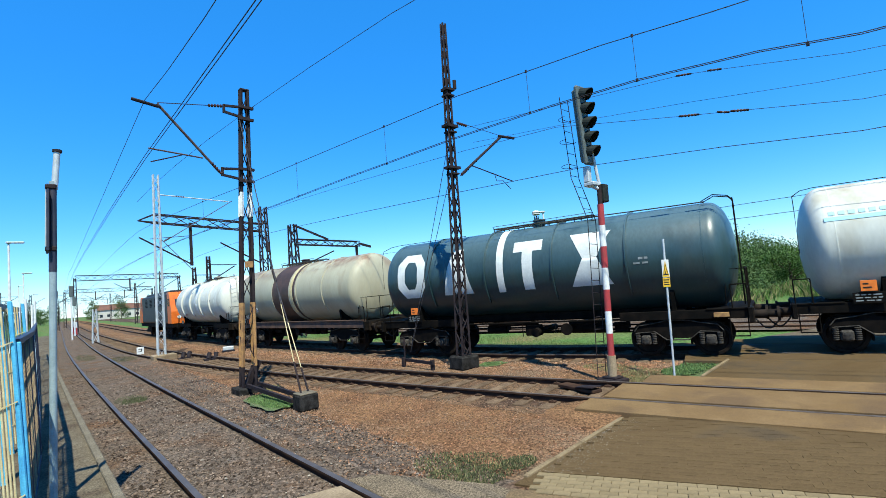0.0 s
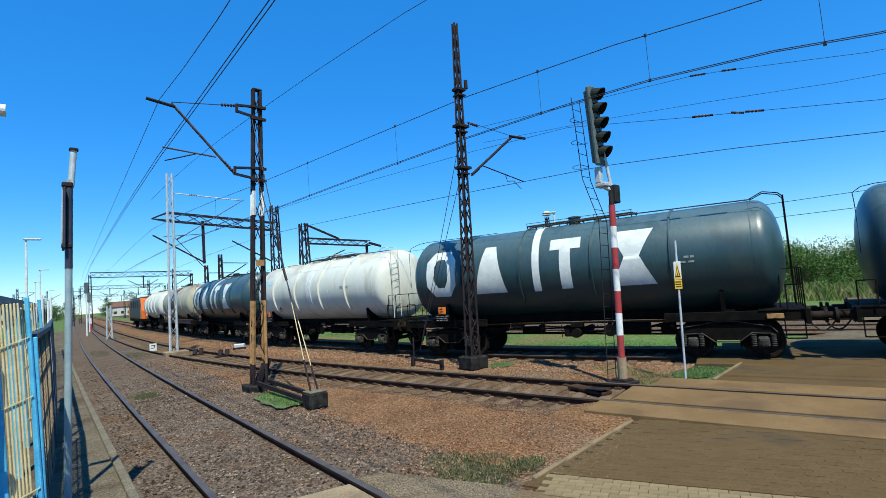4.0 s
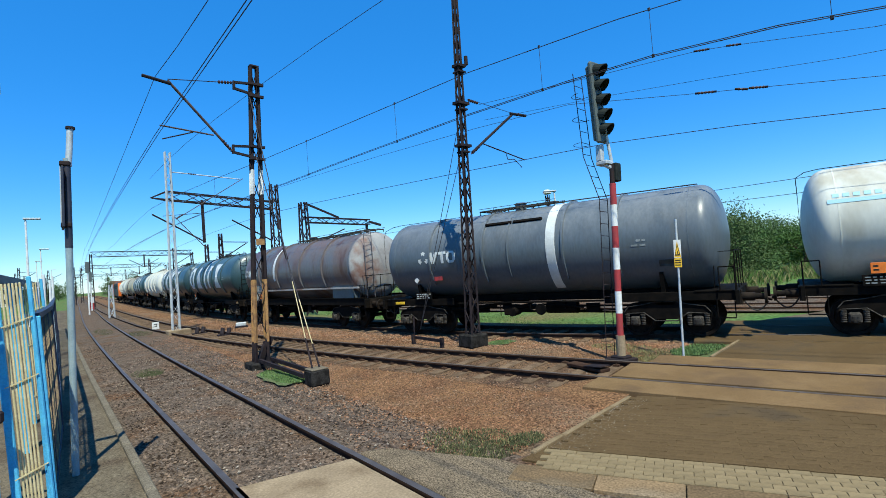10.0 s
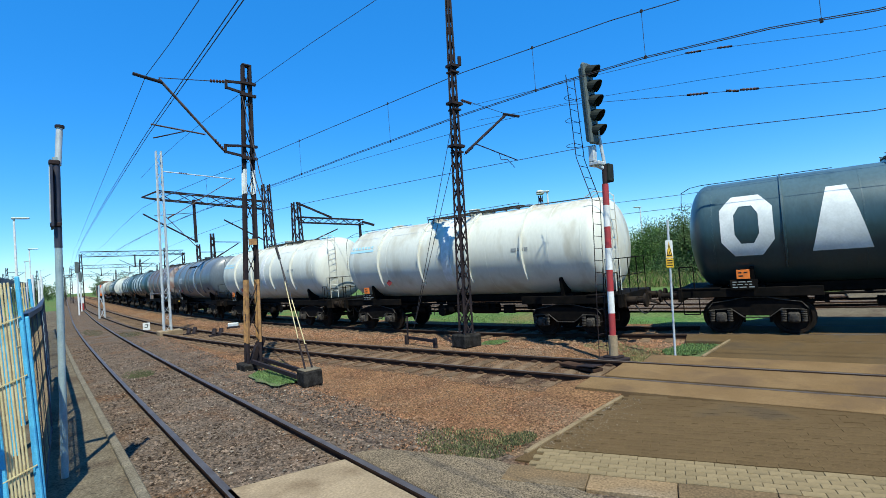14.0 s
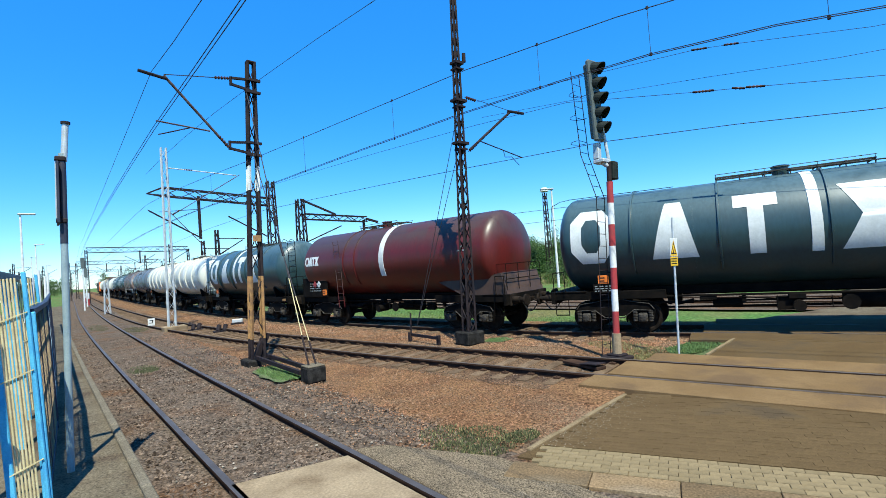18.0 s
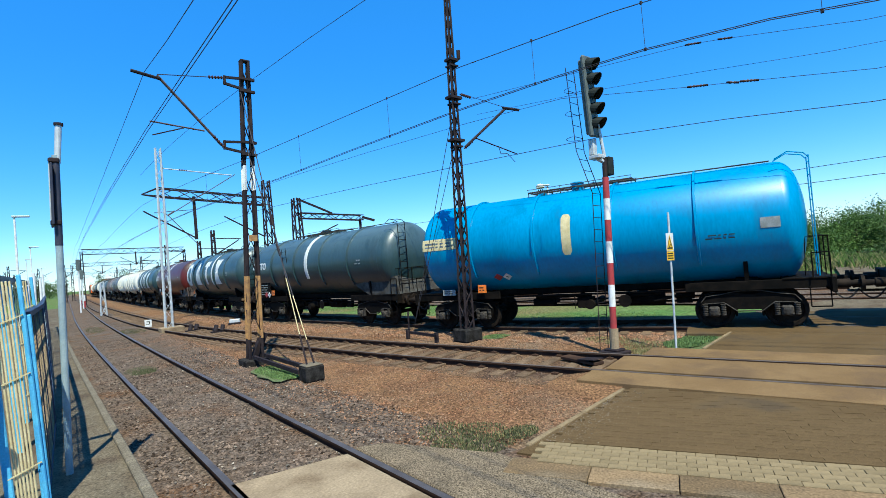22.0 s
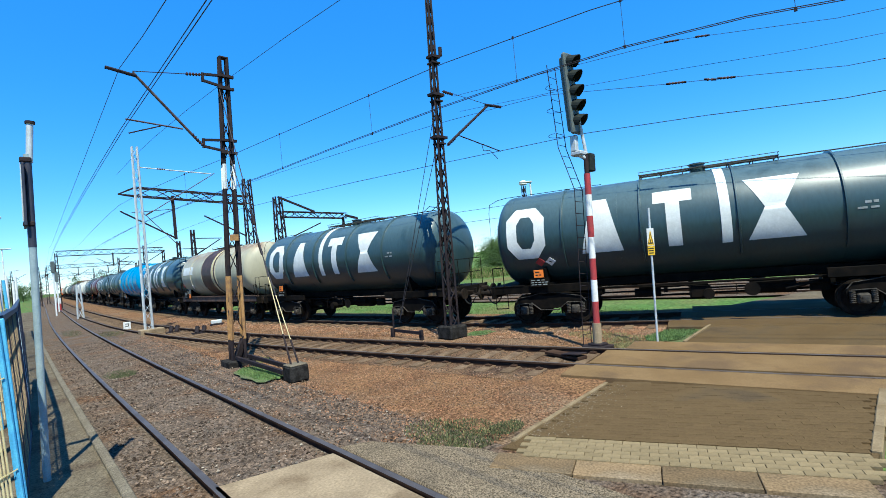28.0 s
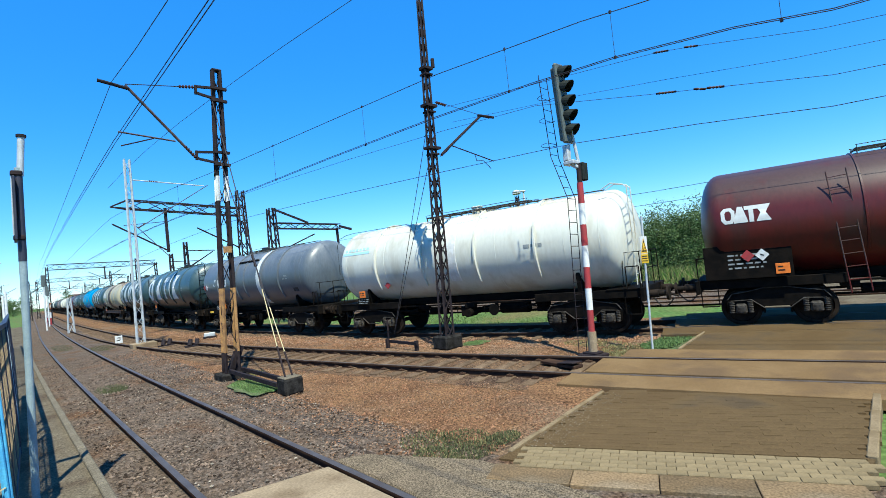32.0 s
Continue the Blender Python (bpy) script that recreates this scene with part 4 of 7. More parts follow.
fence = thing("mesh_fence", "rusty wire mesh fence with dark rail and blue post", "fence", pose(0, 0, PATH_Z, 0, -1.9, 0))
post_ys = (6.2, 9.75, 10.4, 14.2, 18.0, 21.9, 25.8, 29.6, 33.4, 37.2)
for k, (y, y1) in enumerate(zip(post_ys, post_ys[1:])):
    a, b = Vector((fence_x(y), y, 0)), Vector((fence_x(y1), y1, 0))
    wide = 0.075 if k == 0 else 0.05
    part("post", box(bmesh.new(), (a.x, a.y, 0.94), (wide, wide, 1.96), bevel=0.008), "blue" if k == 0 else "dark_blue", fence)
    part("top_rail", bar(bmesh.new(), (a.x, a.y + 0.04, 1.92), (b.x, b.y - 0.04, 1.92), 0.07, 0.055), "dark_blue", fence)
    part("bottom_rail", bar(bmesh.new(), (a.x, a.y + 0.04, 0.09), (b.x, b.y - 0.04, 0.09), 0.045, 0.045), "dark_blue", fence)
    part("mesh", diamond_mesh(a, b, 0.1, 1.9, 0.105 if k == 0 else 0.22, 0.0065 if k == 0 else 0.005), "mesh_wire" if k == 0 else "mesh_blue", fence,
         "rusty diamond wire mesh" if k == 0 else "pale blue painted wire mesh")
    if k == 0:
        for f in (0.27, 0.52, 0.77):
            part("line_wire", rod(bmesh.new(), a.lerp(b, 0.01) + Vector((0, 0, 1.9 * f)), a.lerp(b, 0.99) + Vector((0, 0, 1.9 * f)), 0.009, 6), "mesh_wire", fence)
        for f in (0.3, 0.63):
            m = a.lerp(b, f)
            part("brace", rod(bmesh.new(), m + Vector((0, 0, 0.05)), m + Vector((0, 0, 1.9)), 0.018, 8), "dark_blue", fence)
gate = thing("slatted_fence", "tall blue-framed fence with cream vertical slats", "fence", pose(0, 0, PATH_Z, 0, -2.6, 0))
for x0, y0, high, sized in ((-0.285, 6.15, 2.31, 0.764), (-0.26, 10.84, 2.40, 0.874)):
    for x, wide in ((x0, 0.09 * sized), (x0 + 0.33 * sized, 0.05 * sized)):
        part("post", box(bmesh.new(), (x, y0, high / 2), (wide, wide, high), bevel=0.01), "blue", gate)
    for i in range(6):
        part("slat", box(bmesh.new(), (x0 + (0.072 + i * 0.034) * sized, y0, high / 2 + 0.05), (0.022 * sized, 0.03, high - 0.2), bevel=0.004), "cream", gate)
    for z in (0.45, 1.3, 1.85):
        part("cross_wire", bar(bmesh.new(), (x0, y0 - 0.03, z), (x0 + 0.33 * sized, y0 - 0.03, z + 0.08), 0.010, 0.010), "cream", gate)
part("top_rail", bar(bmesh.new(), (-0.42, 5.8, 2.35), (-0.12, 14.8, 2.38), 0.11, 0.10), "dark_blue", gate)
for y0 in (8.9, 12.7, 14.6):
    part("post", box(bmesh.new(), (-0.36 + (y0 - 7) * 0.033, y0, 1.15), (0.08, 0.08, 2.34), bevel=0.012), "blue", gate)
# the near leaf of the fence, at the gate
leaf = thing("blue_gate", "blue tubular steel gate beside the fence", "gate", pose(-0.42, 5.92, PATH_Z))
for x in (-0.69, -0.345, 0.0):
    part("upright", box(bmesh.new(), (x, 0, 0.99), (0.055, 0.055, 2.02), bevel=0.01), "blue", leaf)
for z in (0.2, 0.9, 1.95):
    part("crossbar", box(bmesh.new(), (-0.345, 0, z), (0.73, 0.04, 0.05)), "blue", leaf)
part("lock_box", box(bmesh.new(), (0.02, -0.05, 1.08), (0.12, 0.07, 0.11), bevel=0.02), "dark_steel", leaf)

pole = thing("fence_pole", "tall grey-green pole with a pale capped head", "pole", pose(0.17, 7.3, PATH_Z, 0.0, 1.1, 0))
part("shaft", rod(bmesh.new(), (0, 0, 0), (0, 0, 3.72), 0.037, 16), "grey_paint", pole)
part("cap_tube", rod(bmesh.new(), (0.017, 0, 3.63), (0.043, 0, 4.10), 0.034, 16), "galvanised", pole, "pale grey upper tube")
part("cap", rod(bmesh.new(), (0.043, 0, 4.08), (0.044, 0, 4.11), 0.048, 16), "dark_steel", pole)
for z in (2.92, 3.655):
    part("clamp", box(bmesh.new(), (-0.017, 0, z), (0.11, 0.10, 0.06), bevel=0.013), "dark_steel", pole)
part("dark_sleeve", rod(bmesh.new(), (0, 0, 2.65), (0.0, 0, 3.64), 0.039, 16), "dark_blue", pole, "dark painted length of the pole")
part("sign_board", box(bmesh.new(), (-0.047, 0.085, 3.25), (0.026, 0.40, 0.72), bevel=0.006), "dark_blue", pole, "dark sign board seen edge on")
part("cable", rod(bmesh.new(), (-0.064, -0.02, 2.95), (-0.06, 0, 3.63), 0.010, 6), "galvanised", pole)

lamp = thing("path_lamp", "small pale lamp head on a slim post by the gate", "lamp post", pose(-0.72, 6.35, PATH_Z))
part("post", rod(bmesh.new(), (0, 0, 0), (0, 0, 4.12), 0.04, 12), "galvanised", lamp)
part("arm", rod(bmesh.new(), (0, 0, 4.10), (0.28, 0, 4.13), 0.025, 10), "galvanised", lamp)
part("lamp_head", rod(bmesh.new(), (0.20, 0, 4.17), (0.44, 0, 4.17), 0.06, 16), "white_paint", lamp)


def street_lamp(x, y, z, turn=0):
    t = thing("street_lamp", "slim white street lamp with a flat head", "street lamp", pose(x, y, -0.1, 0, 0, turn), "street lamps")
    part("post", rod(bmesh.new(), (0, 0, 0), (0, 0, z), 0.10, 10, 0.06), "white_paint", t)
    part("lamp_head", box(bmesh.new(), (0.35, 0, z + 0.04), (1.0, 0.3, 0.12), bevel=0.04), "galvanised", t)


for x, y, z, r in ((-1.0, 45, 8.0, 0), (-0.45, 76, 8.1, 0), (-1.3, 110, 8.5, 0), (0.9, 150, 8.5, 0), (30, 23.3, 7.4, 150), (56, 30, 7.5, 160), (62, 8, 7, 170)):
    street_lamp(x, y, z, r)


for x, y, z in ((-0.55, 47, 3.6), (-0.2, 52, 4.3), (0.2, 56, 3.9), (0.42, 61, 4.4)):
    t = thing("white_post", "tall plain white post by the path", "post", pose(x, y, -0.1), "white posts")
    part("shaft", rod(bmesh.new(), (0, 0, 0), (0, 0, z), 0.11, 10, 0.09), "white_paint", t)
    part("base", box(bmesh.new(), (0, 0, 0.1), (0.5, 0.5, 0.3), bevel=0.03), "concrete", t)


# ---- gantries beyond ----
def truss(parent, a, b, deep, wide, pitch=0.9, leg=0.07, lace=0.045):
    a, b = Vector(a), Vector(b)
    d = (b - a).normalized()
    side = d.cross(Vector((0, 0, 1))).normalized() * wide / 2
    up = Vector((0, 0, deep / 2))
    cs = [side + up, -side + up, -side - up, side - up]
    for c in cs:
        part("chord", bar(bmesh.new(), a + c, b + c, leg, leg), "dark_steel", parent)
    n = max(2, int((b - a).length / pitch))
    for k in range(4):
        bm = bmesh.new()
        for i in range(n):
            p, q = (cs[k], cs[(k + 1) % 4]) if i % 2 == 0 else (cs[(k + 1) % 4], cs[k])
            bar(bm, a.lerp(b, i / n) + p, a.lerp(b, (i + 1) / n) + q, lace, lace)
        tagged(part("bracing", bm, "dark_steel", parent), kind="stuff")


def gantry_mast(parent, x, y, h, w=0.75):
    n = int(h / 0.8)
    cs = [Vector((sx, sy, 0)) for sx, sy in ((-1, -1), (1, -1), (1, 1), (-1, 1))]
    p0 = Vector((x, y, -0.1))
    for c in cs:
        part("leg", bar(bmesh.new(), p0 + c * w / 2, p0 + c * w * 0.28 + Vector((0, 0, h)), 0.08, 0.08), "dark_steel", parent)
    for k in range(4):
        bm = bmesh.new()
        for i in range(n):
            f0, f1 = i / n, (i + 1) / n
            a, b = (cs[k], cs[(k + 1) % 4]) if i % 2 == 0 else (cs[(k + 1) % 4], cs[k])
            bar(bm, p0 + a * w * (0.5 - 0.22 * f0) + Vector((0, 0, h * f0)), p0 + b * w * (0.5 - 0.22 * f1) + Vector((0, 0, h * f1)), 0.05, 0.05)
        tagged(part("bracing", bm, "dark_steel", parent), kind="stuff")


g1 = thing("signal_gantry", "dark lattice half-portal reaching over the tracks", "gantry")
gantry_mast(g1, 13.25, 35.7, 9.4)
truss(g1, (13.2, 35.7, 7.75), (6.3, 36.1, 8.35), 0.55, 0.55)
bm = bmesh.new()
for e in (-1, 1):
    bar(bm, (6.3, 36.1 + e * 0.27, 8.62), (5.4, 36.1, 8.2), 0.07, 0.07)
    bar(bm, (6.3, 36.1 + e * 0.27, 8.08), (5.4, 36.1, 8.2), 0.07, 0.07)
part("nose", bm, "dark_steel", g1)
part("drop_post", box(bmesh.new(), (8.4, 35.95, 6.65), (0.16, 0.16, 2.9)), "dark_steel", g1)
part("cantilever_arm", rod(bmesh.new(), (8.35, 35.9, 5.3), (5.4, 35.9, 7.1), 0.05, 8), "dark_steel", g1)
part("tie_rod", rod(bmesh.new(), (8.3, 35.9, 7.2), (6.0, 35.9, 7.0), 0.02, 6), "wire", g1)
part("cantilever_arm", rod(bmesh.new(), (12.9, 35.7, 5.2), (10.2, 35.7, 6.7), 0.05, 8), "dark_steel", g1)
g2 = thing("signal_gantry", "dark lattice mast with a long braced arm", "gantry")
gantry_mast(g2, 13.45, 31.1, 7.4, 0.7)
truss(g2, (13.6, 31.1, 6.15), (18.4, 31.1, 5.95), 0.36, 0.4, 0.6, 0.06, 0.04)
part("nose", bar(bmesh.new(), (18.4, 31.1, 6.0), (19.4, 31.1, 5.75), 0.10, 0.16), "dark_steel", g2)
part("brace", bar(bmesh.new(), (13.5, 31.1, 7.3), (16.0, 31.1, 6.3), 0.12, 0.12), "dark_steel", g2)
part("drop_post", box(bmesh.new(), (18.2, 31.1, 5.2), (0.14, 0.14, 1.4)), "dark_steel", g2)
part("cantilever_arm", rod(bmesh.new(), (13.7, 31.1, 4.4), (16.4, 31.1, 5.5), 0.04, 8), "dark_steel", g2)


def portal(x0, x1, y, h, label):
    t = thing("catenary_portal", label, "catenary portal", group="portals over the tracks")
    gantry_mast(t, x0, y, h, 0.5)
    gantry_mast(t, x1, y, h - 0.4, 0.5)
    truss(t, (x0, y, h - 0.2), (x1, y, h - 0.5), 0.8, 0.5, 1.0, 0.09, 0.06)
    n = max(2, int((x1 - x0) / 5))
    for k in range(1, n):
        x = x0 + (x1 - x0) * k / n
        part("drop_post", box(bmesh.new(), (x, y, h - 1.6), (0.18, 0.18, 2.2)), "dark_steel", t)
        for e in (-1, 1):
            part("cantilever_arm", rod(bmesh.new(), (x, y, h - 2.6), (x + e * 2.2, y, h - 1.3), 0.05, 6), "dark_steel", t)


portal(5.55, 20.2, 96, 8.6, "wide dark lattice portal over all the tracks")
portal(6.6, 25, 150, 8.8, "distant dark lattice portal over the tracks")
portal(8.5, 34, 235, 9.0, "far lattice portal over the station throat")
for x, y, h in ((13.15, 50.2, 7.2), (13.2, 55.8, 6.6), (14.5, 80, 8), (17, 120, 8.5), (4.4, 128, 8), (5.5, 170, 8.5), (20, 190, 9), (24, 140, 8.5), (-4, 120, 8), (-6, 160, 8.5), (-12, 190, 9)):
    t = thing("catenary_mast", "dark steel catenary mast with a side bracket", "catenary mast", group="distant masts")
    gantry_mast(t, x, y, h, 0.45)
    part("bracket", bar(bmesh.new(), (x, y, h - 0.9), (x + 2.6, y, h - 1.0), 0.06, 0.08), "dark_steel", t)
    part("cantilever_arm", rod(bmesh.new(), (x, y, h - 2.6), (x + 2.4, y, h - 1.1), 0.05, 6), "dark_steel", t)
rc = random.Random(77)
for k in range(16):
    x, y = rc.uniform(-26, 6), rc.uniform(130, 300)
    t = thing("catenary_mast", "dark steel catenary mast far down the station", "catenary mast", group="distant masts")
    gantry_mast(t, x, y, rc.uniform(7, 10), 0.5)
    part("cantilever_arm", rod(bmesh.new(), (x, y, 6.0), (x + 2.6, y, 7.4), 0.05, 6), "dark_steel", t)
lt = thing("lattice_tower", "thin grey lattice tower beyond the tracks", "lattice tower")
gantry_mast(lt, 45.3, 36.2, 9.6, 0.55)
part("lamp_dome", lathe(bmesh.new(), [(9.6, 0.3), (9.7, 0.5), (9.95, 0.46), (10.12, 0.26), (10.16, 0.04)], 16, "Z", (45.3, 36.2, 0)), "white_paint", lt, "white domed lamp head", smooth=True)

for x, y, h, m in ((3.62, 69, 6.0, "signal"), (4.6, 82, 5.2, "signal")):
    t = thing("railway_signal", "distant dark railway signal on a pale post", "railway signal", pose(x, y, -0.1), "distant signals")
    part("post", rod(bmesh.new(), (0, 0, 0), (0, 0, h), 0.08, 8), "white_paint", t)
    part("lamp_head", box(bmesh.new(), (0, -0.1, h - 0.6), (0.38, 0.25, 1.25), bevel=0.06), m, t)
for x, y in ((5.0, 86), (4.9, 92), (5.6, 101)):
    t = thing("shunting_signal", "small red and white trackside signal post", "signal post", pose(x, y, -0.1), "small signal posts")
    part("post", rod(bmesh.new(), (0, 0, 0), (0, 0, 1.0), 0.12, 8), "red_paint", t)
    part("post_top", rod(bmesh.new(), (0, 0, 1.0), (0, 0, 1.8), 0.12, 8), "white_paint", t)
t = thing("catenary_mast", "slim pale lattice mast farther down the siding", "catenary mast")
gantry_mast(t, 4.6, 55.5, 3.1, 0.45)
for o in t.children:
    o.data.materials[0] = M["galvanised"]


# ---- overhead wires ----
def wire_run(name, label, line, side, keys, r=0.009, step=4.0):
    """keys: (s, z) along a line; the wire is drawn as a polyline through them."""
    bm = bmesh.new()
    pts = []
    for (s0, z0), (s1, z1) in zip(keys, keys[1:]):
        n = max(1, int(abs(s1 - s0) / step))
        for i in range(n):
            f = i / n
            pts.append(on_line(line, s0 + (s1 - s0) * f, side, z0 + (z1 - z0) * f)[0])
    pts.append(on_line(line, keys[-1][0], side, keys[-1][1])[0])
    tube(bm, pts, r, 5)
    return solid(name, bm, "wire", label, "overhead wire", smooth=True)


def sag_keys(s0, s1, z, sag, n=8):
    return [(s0 + (s1 - s0) * i / n, z - sag * 4 * (i / n) * (1 - i / n)) for i in range(n + 1)]


W_LABEL = "dark overhead catenary wire strung along the track"
wire_run("messenger_wire", W_LABEL, "siding", 0.0, sag_keys(-8, 14.3, 7.92, 0.7) + sag_keys(14.3, 75, 7.92, 0.9)[1:] + [(300, 7.6)], 0.008)
for e in (-0.13, -0.07):
    wire_run("contact_wire", W_LABEL, "siding", e, [(-8, 6.2), (14, 6.3), (30, 6.08), (75, 6.0), (300, 6.0)], 0.008)
wire_run("messenger_wire", W_LABEL, "near", 0.0, [(-25, 7.6), (-8, 6.9), (3, 7.14), (5, 7.25), (8.8, 7.3), (14, 7.17), (20, 7.12), (36, 7.5), (60, 7.1), (95, 7.6), (300, 7.4)], 0.010)
for e in (-0.04, 0.04):
    wire_run("contact_wire", W_LABEL, "near", e, [(-25, 5.6), (0.9, 5.95), (2.3, 6.14), (4.4, 6.28), (6.2, 6.29), (9, 6.23), (17.5, 5.92), (36, 5.75), (95, 5.8), (300, 5.8)], 0.009)
wire_run("feeder_wire", W_LABEL, "near", 0.0, [(-25, 10.9), (10.8, 10.4), (19, 10.03), (36, 9.4)], 0.009)
wire_run("contact_wire", W_LABEL, "train", -1.1, [(-25, 4.9), (1.75, 5.24), (4.75, 5.48), (8.0, 5.63), (12.4, 5.64), (27, 6.0), (50, 5.8), (300, 5.7)], 0.010)
wire_run("anchor_wire", W_LABEL, "train", -0.3, [(-25, 5.4), (1.65, 7.4), (3.5, 7.69), (4.64, 7.85), (5.47, 7.94), (12.5, 8.1)], 0.007)
wire_run("anchor_wire", W_LABEL, "train", 0.0, [(-25, 5.2), (2.3, 6.92), (5.25, 7.18), (8.1, 7.35), (12.5, 7.6)], 0.006)
wire_run("messenger_wire", W_LABEL, "train", -2.05, [(-25, 4.7), (1.8, 5.76), (4.4, 6.12), (5.59, 6.27), (8.75, 6.73), (11.65, 6.72), (30, 6.9), (50, 7.4), (300, 7.2)], 0.007)
wire_run("far_wire", W_LABEL, "far", 3.0, [(-25, 4.4), (10, 4.3), (40, 4.5), (100, 4.6)], 0.012)
wire_run("far_wire", W_LABEL, "far", 3.0, [(-25, 5.2), (10, 4.9), (40, 5.4), (100, 5.6)], 0.012)
for s, lo, hi in ((1.6, 6.02, 7.02), (4.38, 6.28, 7.22), (6.8, 6.28, 7.28), (11.5, 6.12, 7.23), (16.0, 5.97, 7.15), (24.0, 5.86, 7.22)):
    p = on_line("near", s)[0]
    t = thing("dropper", "thin vertical dropper between two overhead wires", "dropper", pose(p.x, p.y, 0), "droppers")
    part("wire", rod(bmesh.new(), (0, 0, lo), (0, 0, hi), 0.005, 5), "wire", t)
    for z in (lo, hi):
        part("clip", box(bmesh.new(), (0, 0, z), (0.03, 0.05, 0.07), bevel=0.006), "wire", t)
for s, side, z, fall, long_ in ((5.55, -0.3, 7.945, 0.03, 0.30), (4.75, -0.3, 7.87, 0.035, 0.26), (5.58, -2.05, 6.27, 0.045, 0.38), (4.70, -2.05, 6.17, 0.045, 0.18), (4.40, -2.05, 6.125, 0.045, 0.30)):
    p, h = on_line("train", s, side, z)
    q = on_line("train", s - long_, side, z - fall)[0]
    t = thing("wire_insulator", "dark ribbed insulator in an overhead wire", "insulator", group="line insulators")
    body = rod(bmesh.new(), p, q, 0.022, 8)
    for k in range(max(2, int(long_ / 0.07))):
        c = p.lerp(q, (k + 0.5) / max(2, int(long_ / 0.07)))
        rod(body, c - (q - p).normalized() * 0.022, c + (q - p).normalized() * 0.022, 0.038, 10, 0.028)
    part("body", body, "insulator", t, smooth=True)
    for c in (p, q):
        part("end_clamp", rod(bmesh.new(), c - (q - p).normalized() * 0.05, c + (q - p).normalized() * 0.05, 0.028, 8), "dark_steel", t)


# ---- trees, weeds and houses beyond ----
def tree(x, y, h, spread, seed, material="leaf"):
    rnd = random.Random(seed)
    leaf_size = 0.72 if y < 55 else 1.25
    t = thing("tree", "leafy green tree at the edge of the railway land", "tree", pose(x, y, -0.2), "trees beyond the tracks")
    bm = rod(bmesh.new(), (0, 0, 0), (0.1, 0, h * 0.55), 0.16, 8, 0.07)
    tips = []
    for k in range(9):
        a = k * 2.4 + rnd.uniform(-0.3, 0.3)
        z0 = h * rnd.uniform(0.08, 0.45)
        tip = Vector((math.cos(a) * spread * 0.6, math.sin(a) * spread * 0.6, z0 + h * rnd.uniform(0.15, 0.4)))
        rod(bm, (0.05, 0, z0), tip, 0.05, 6, 0.02)
        tips.append(tip)
    for k in range(5):
        a = k * 1.25 + rnd.uniform(-0.4, 0.4)
        tips.append(Vector((math.cos(a) * spread * 0.8, math.sin(a) * spread * 0.8, h * rnd.uniform(0.12, 0.26))))
    tips += [Vector((0.1, 0, h * 0.62)), Vector((0, 0, h * 0.8))]
    part("trunk", bm, "bark", t)
    verts, faces = [], []
    for tip in tips:
        for c in range(10):
            cc = tip + Vector((rnd.gauss(0, spread * 0.28), rnd.gauss(0, spread * 0.28), rnd.gauss(0, h * 0.10)))
            for j in range(100 if y < 55 else 36):
                p = cc + Vector((rnd.gauss(0, 0.38), rnd.gauss(0, 0.38), rnd.gauss(0, 0.34)))
                if p.z < 0.3:
                    continue
                u = Vector((rnd.gauss(0, 1), rnd.gauss(0, 1), rnd.gauss(0, 1))).normalized() * leaf_size * rnd.uniform(0.07, 0.14)
                v = Vector((rnd.gauss(0, 1), rnd.gauss(0, 1), rnd.gauss(0, 1))).normalized() * leaf_size * rnd.uniform(0.05, 0.09)
                k = len(verts)
                verts += [p - u, p + v, p + u, p - v]
                faces.append((k, k + 1, k + 2, k + 3))
    me = bpy.data.meshes.new("crown")
    me.from_pydata(verts, [], faces)
    me.materials.append(M[material])
    part("crown", me, None, t)


rt = random.Random(3)
for k in range(34):
    y = -28 + k * 2.3 + rt.uniform(-1, 1)
    x = 50 + rt.uniform(0, 10) - 0.10 * (y - 10)
    tree(x, y, rt.uniform(3.9, 6.0), rt.uniform(2.4, 3.2), 100 + k, "leaf" if rt.random() < 0.6 else "leaf_pale")
for k, (x, y, h) in enumerate(((40, 17.5, 5.4), (41, 15.6, 5.0), (38, 27, 4.6), (52, 60, 6), (60, 70, 7), (66, 85, 7), (70, 100, 8), (80, 120, 8), (60, 130, 8), (50, 160, 8), (44, 190, 9), (36, 215, 9), (30, 250, 10), (22, 280, 10))):
    tree(x, y, h, 2.6, 300 + k, "leaf_pale")
for k in range(16):
    tree(-46 + k * 3.6 + rt.uniform(-1, 1), 285 + rt.uniform(-30, 40), rt.uniform(5, 8.5), 3.2, 400 + k, "leaf_pale")
spots = []
for k in range(60):
    y = -25 + k * 1.5
    spots.append((40 + rt.uniform(-6, 8), y, 4.0, 2.5, -0.2))
blades("tall_weeds", "tall pale green weeds before the trees", spots, "dry", 26000, 0.7, 41)
blades("tall_weeds", "tall green weeds before the trees", spots, "weed_far", 30000, 0.75, 42)
field = []
for k in range(50):
    field.append((rt.uniform(14.6, 16.6), rt.uniform(5.5, 34), 1.2, 1.5, -0.22))
blades("field_grass", "short mown grass beside the train's track", field, "weeds", 16000, 0.10, 43)


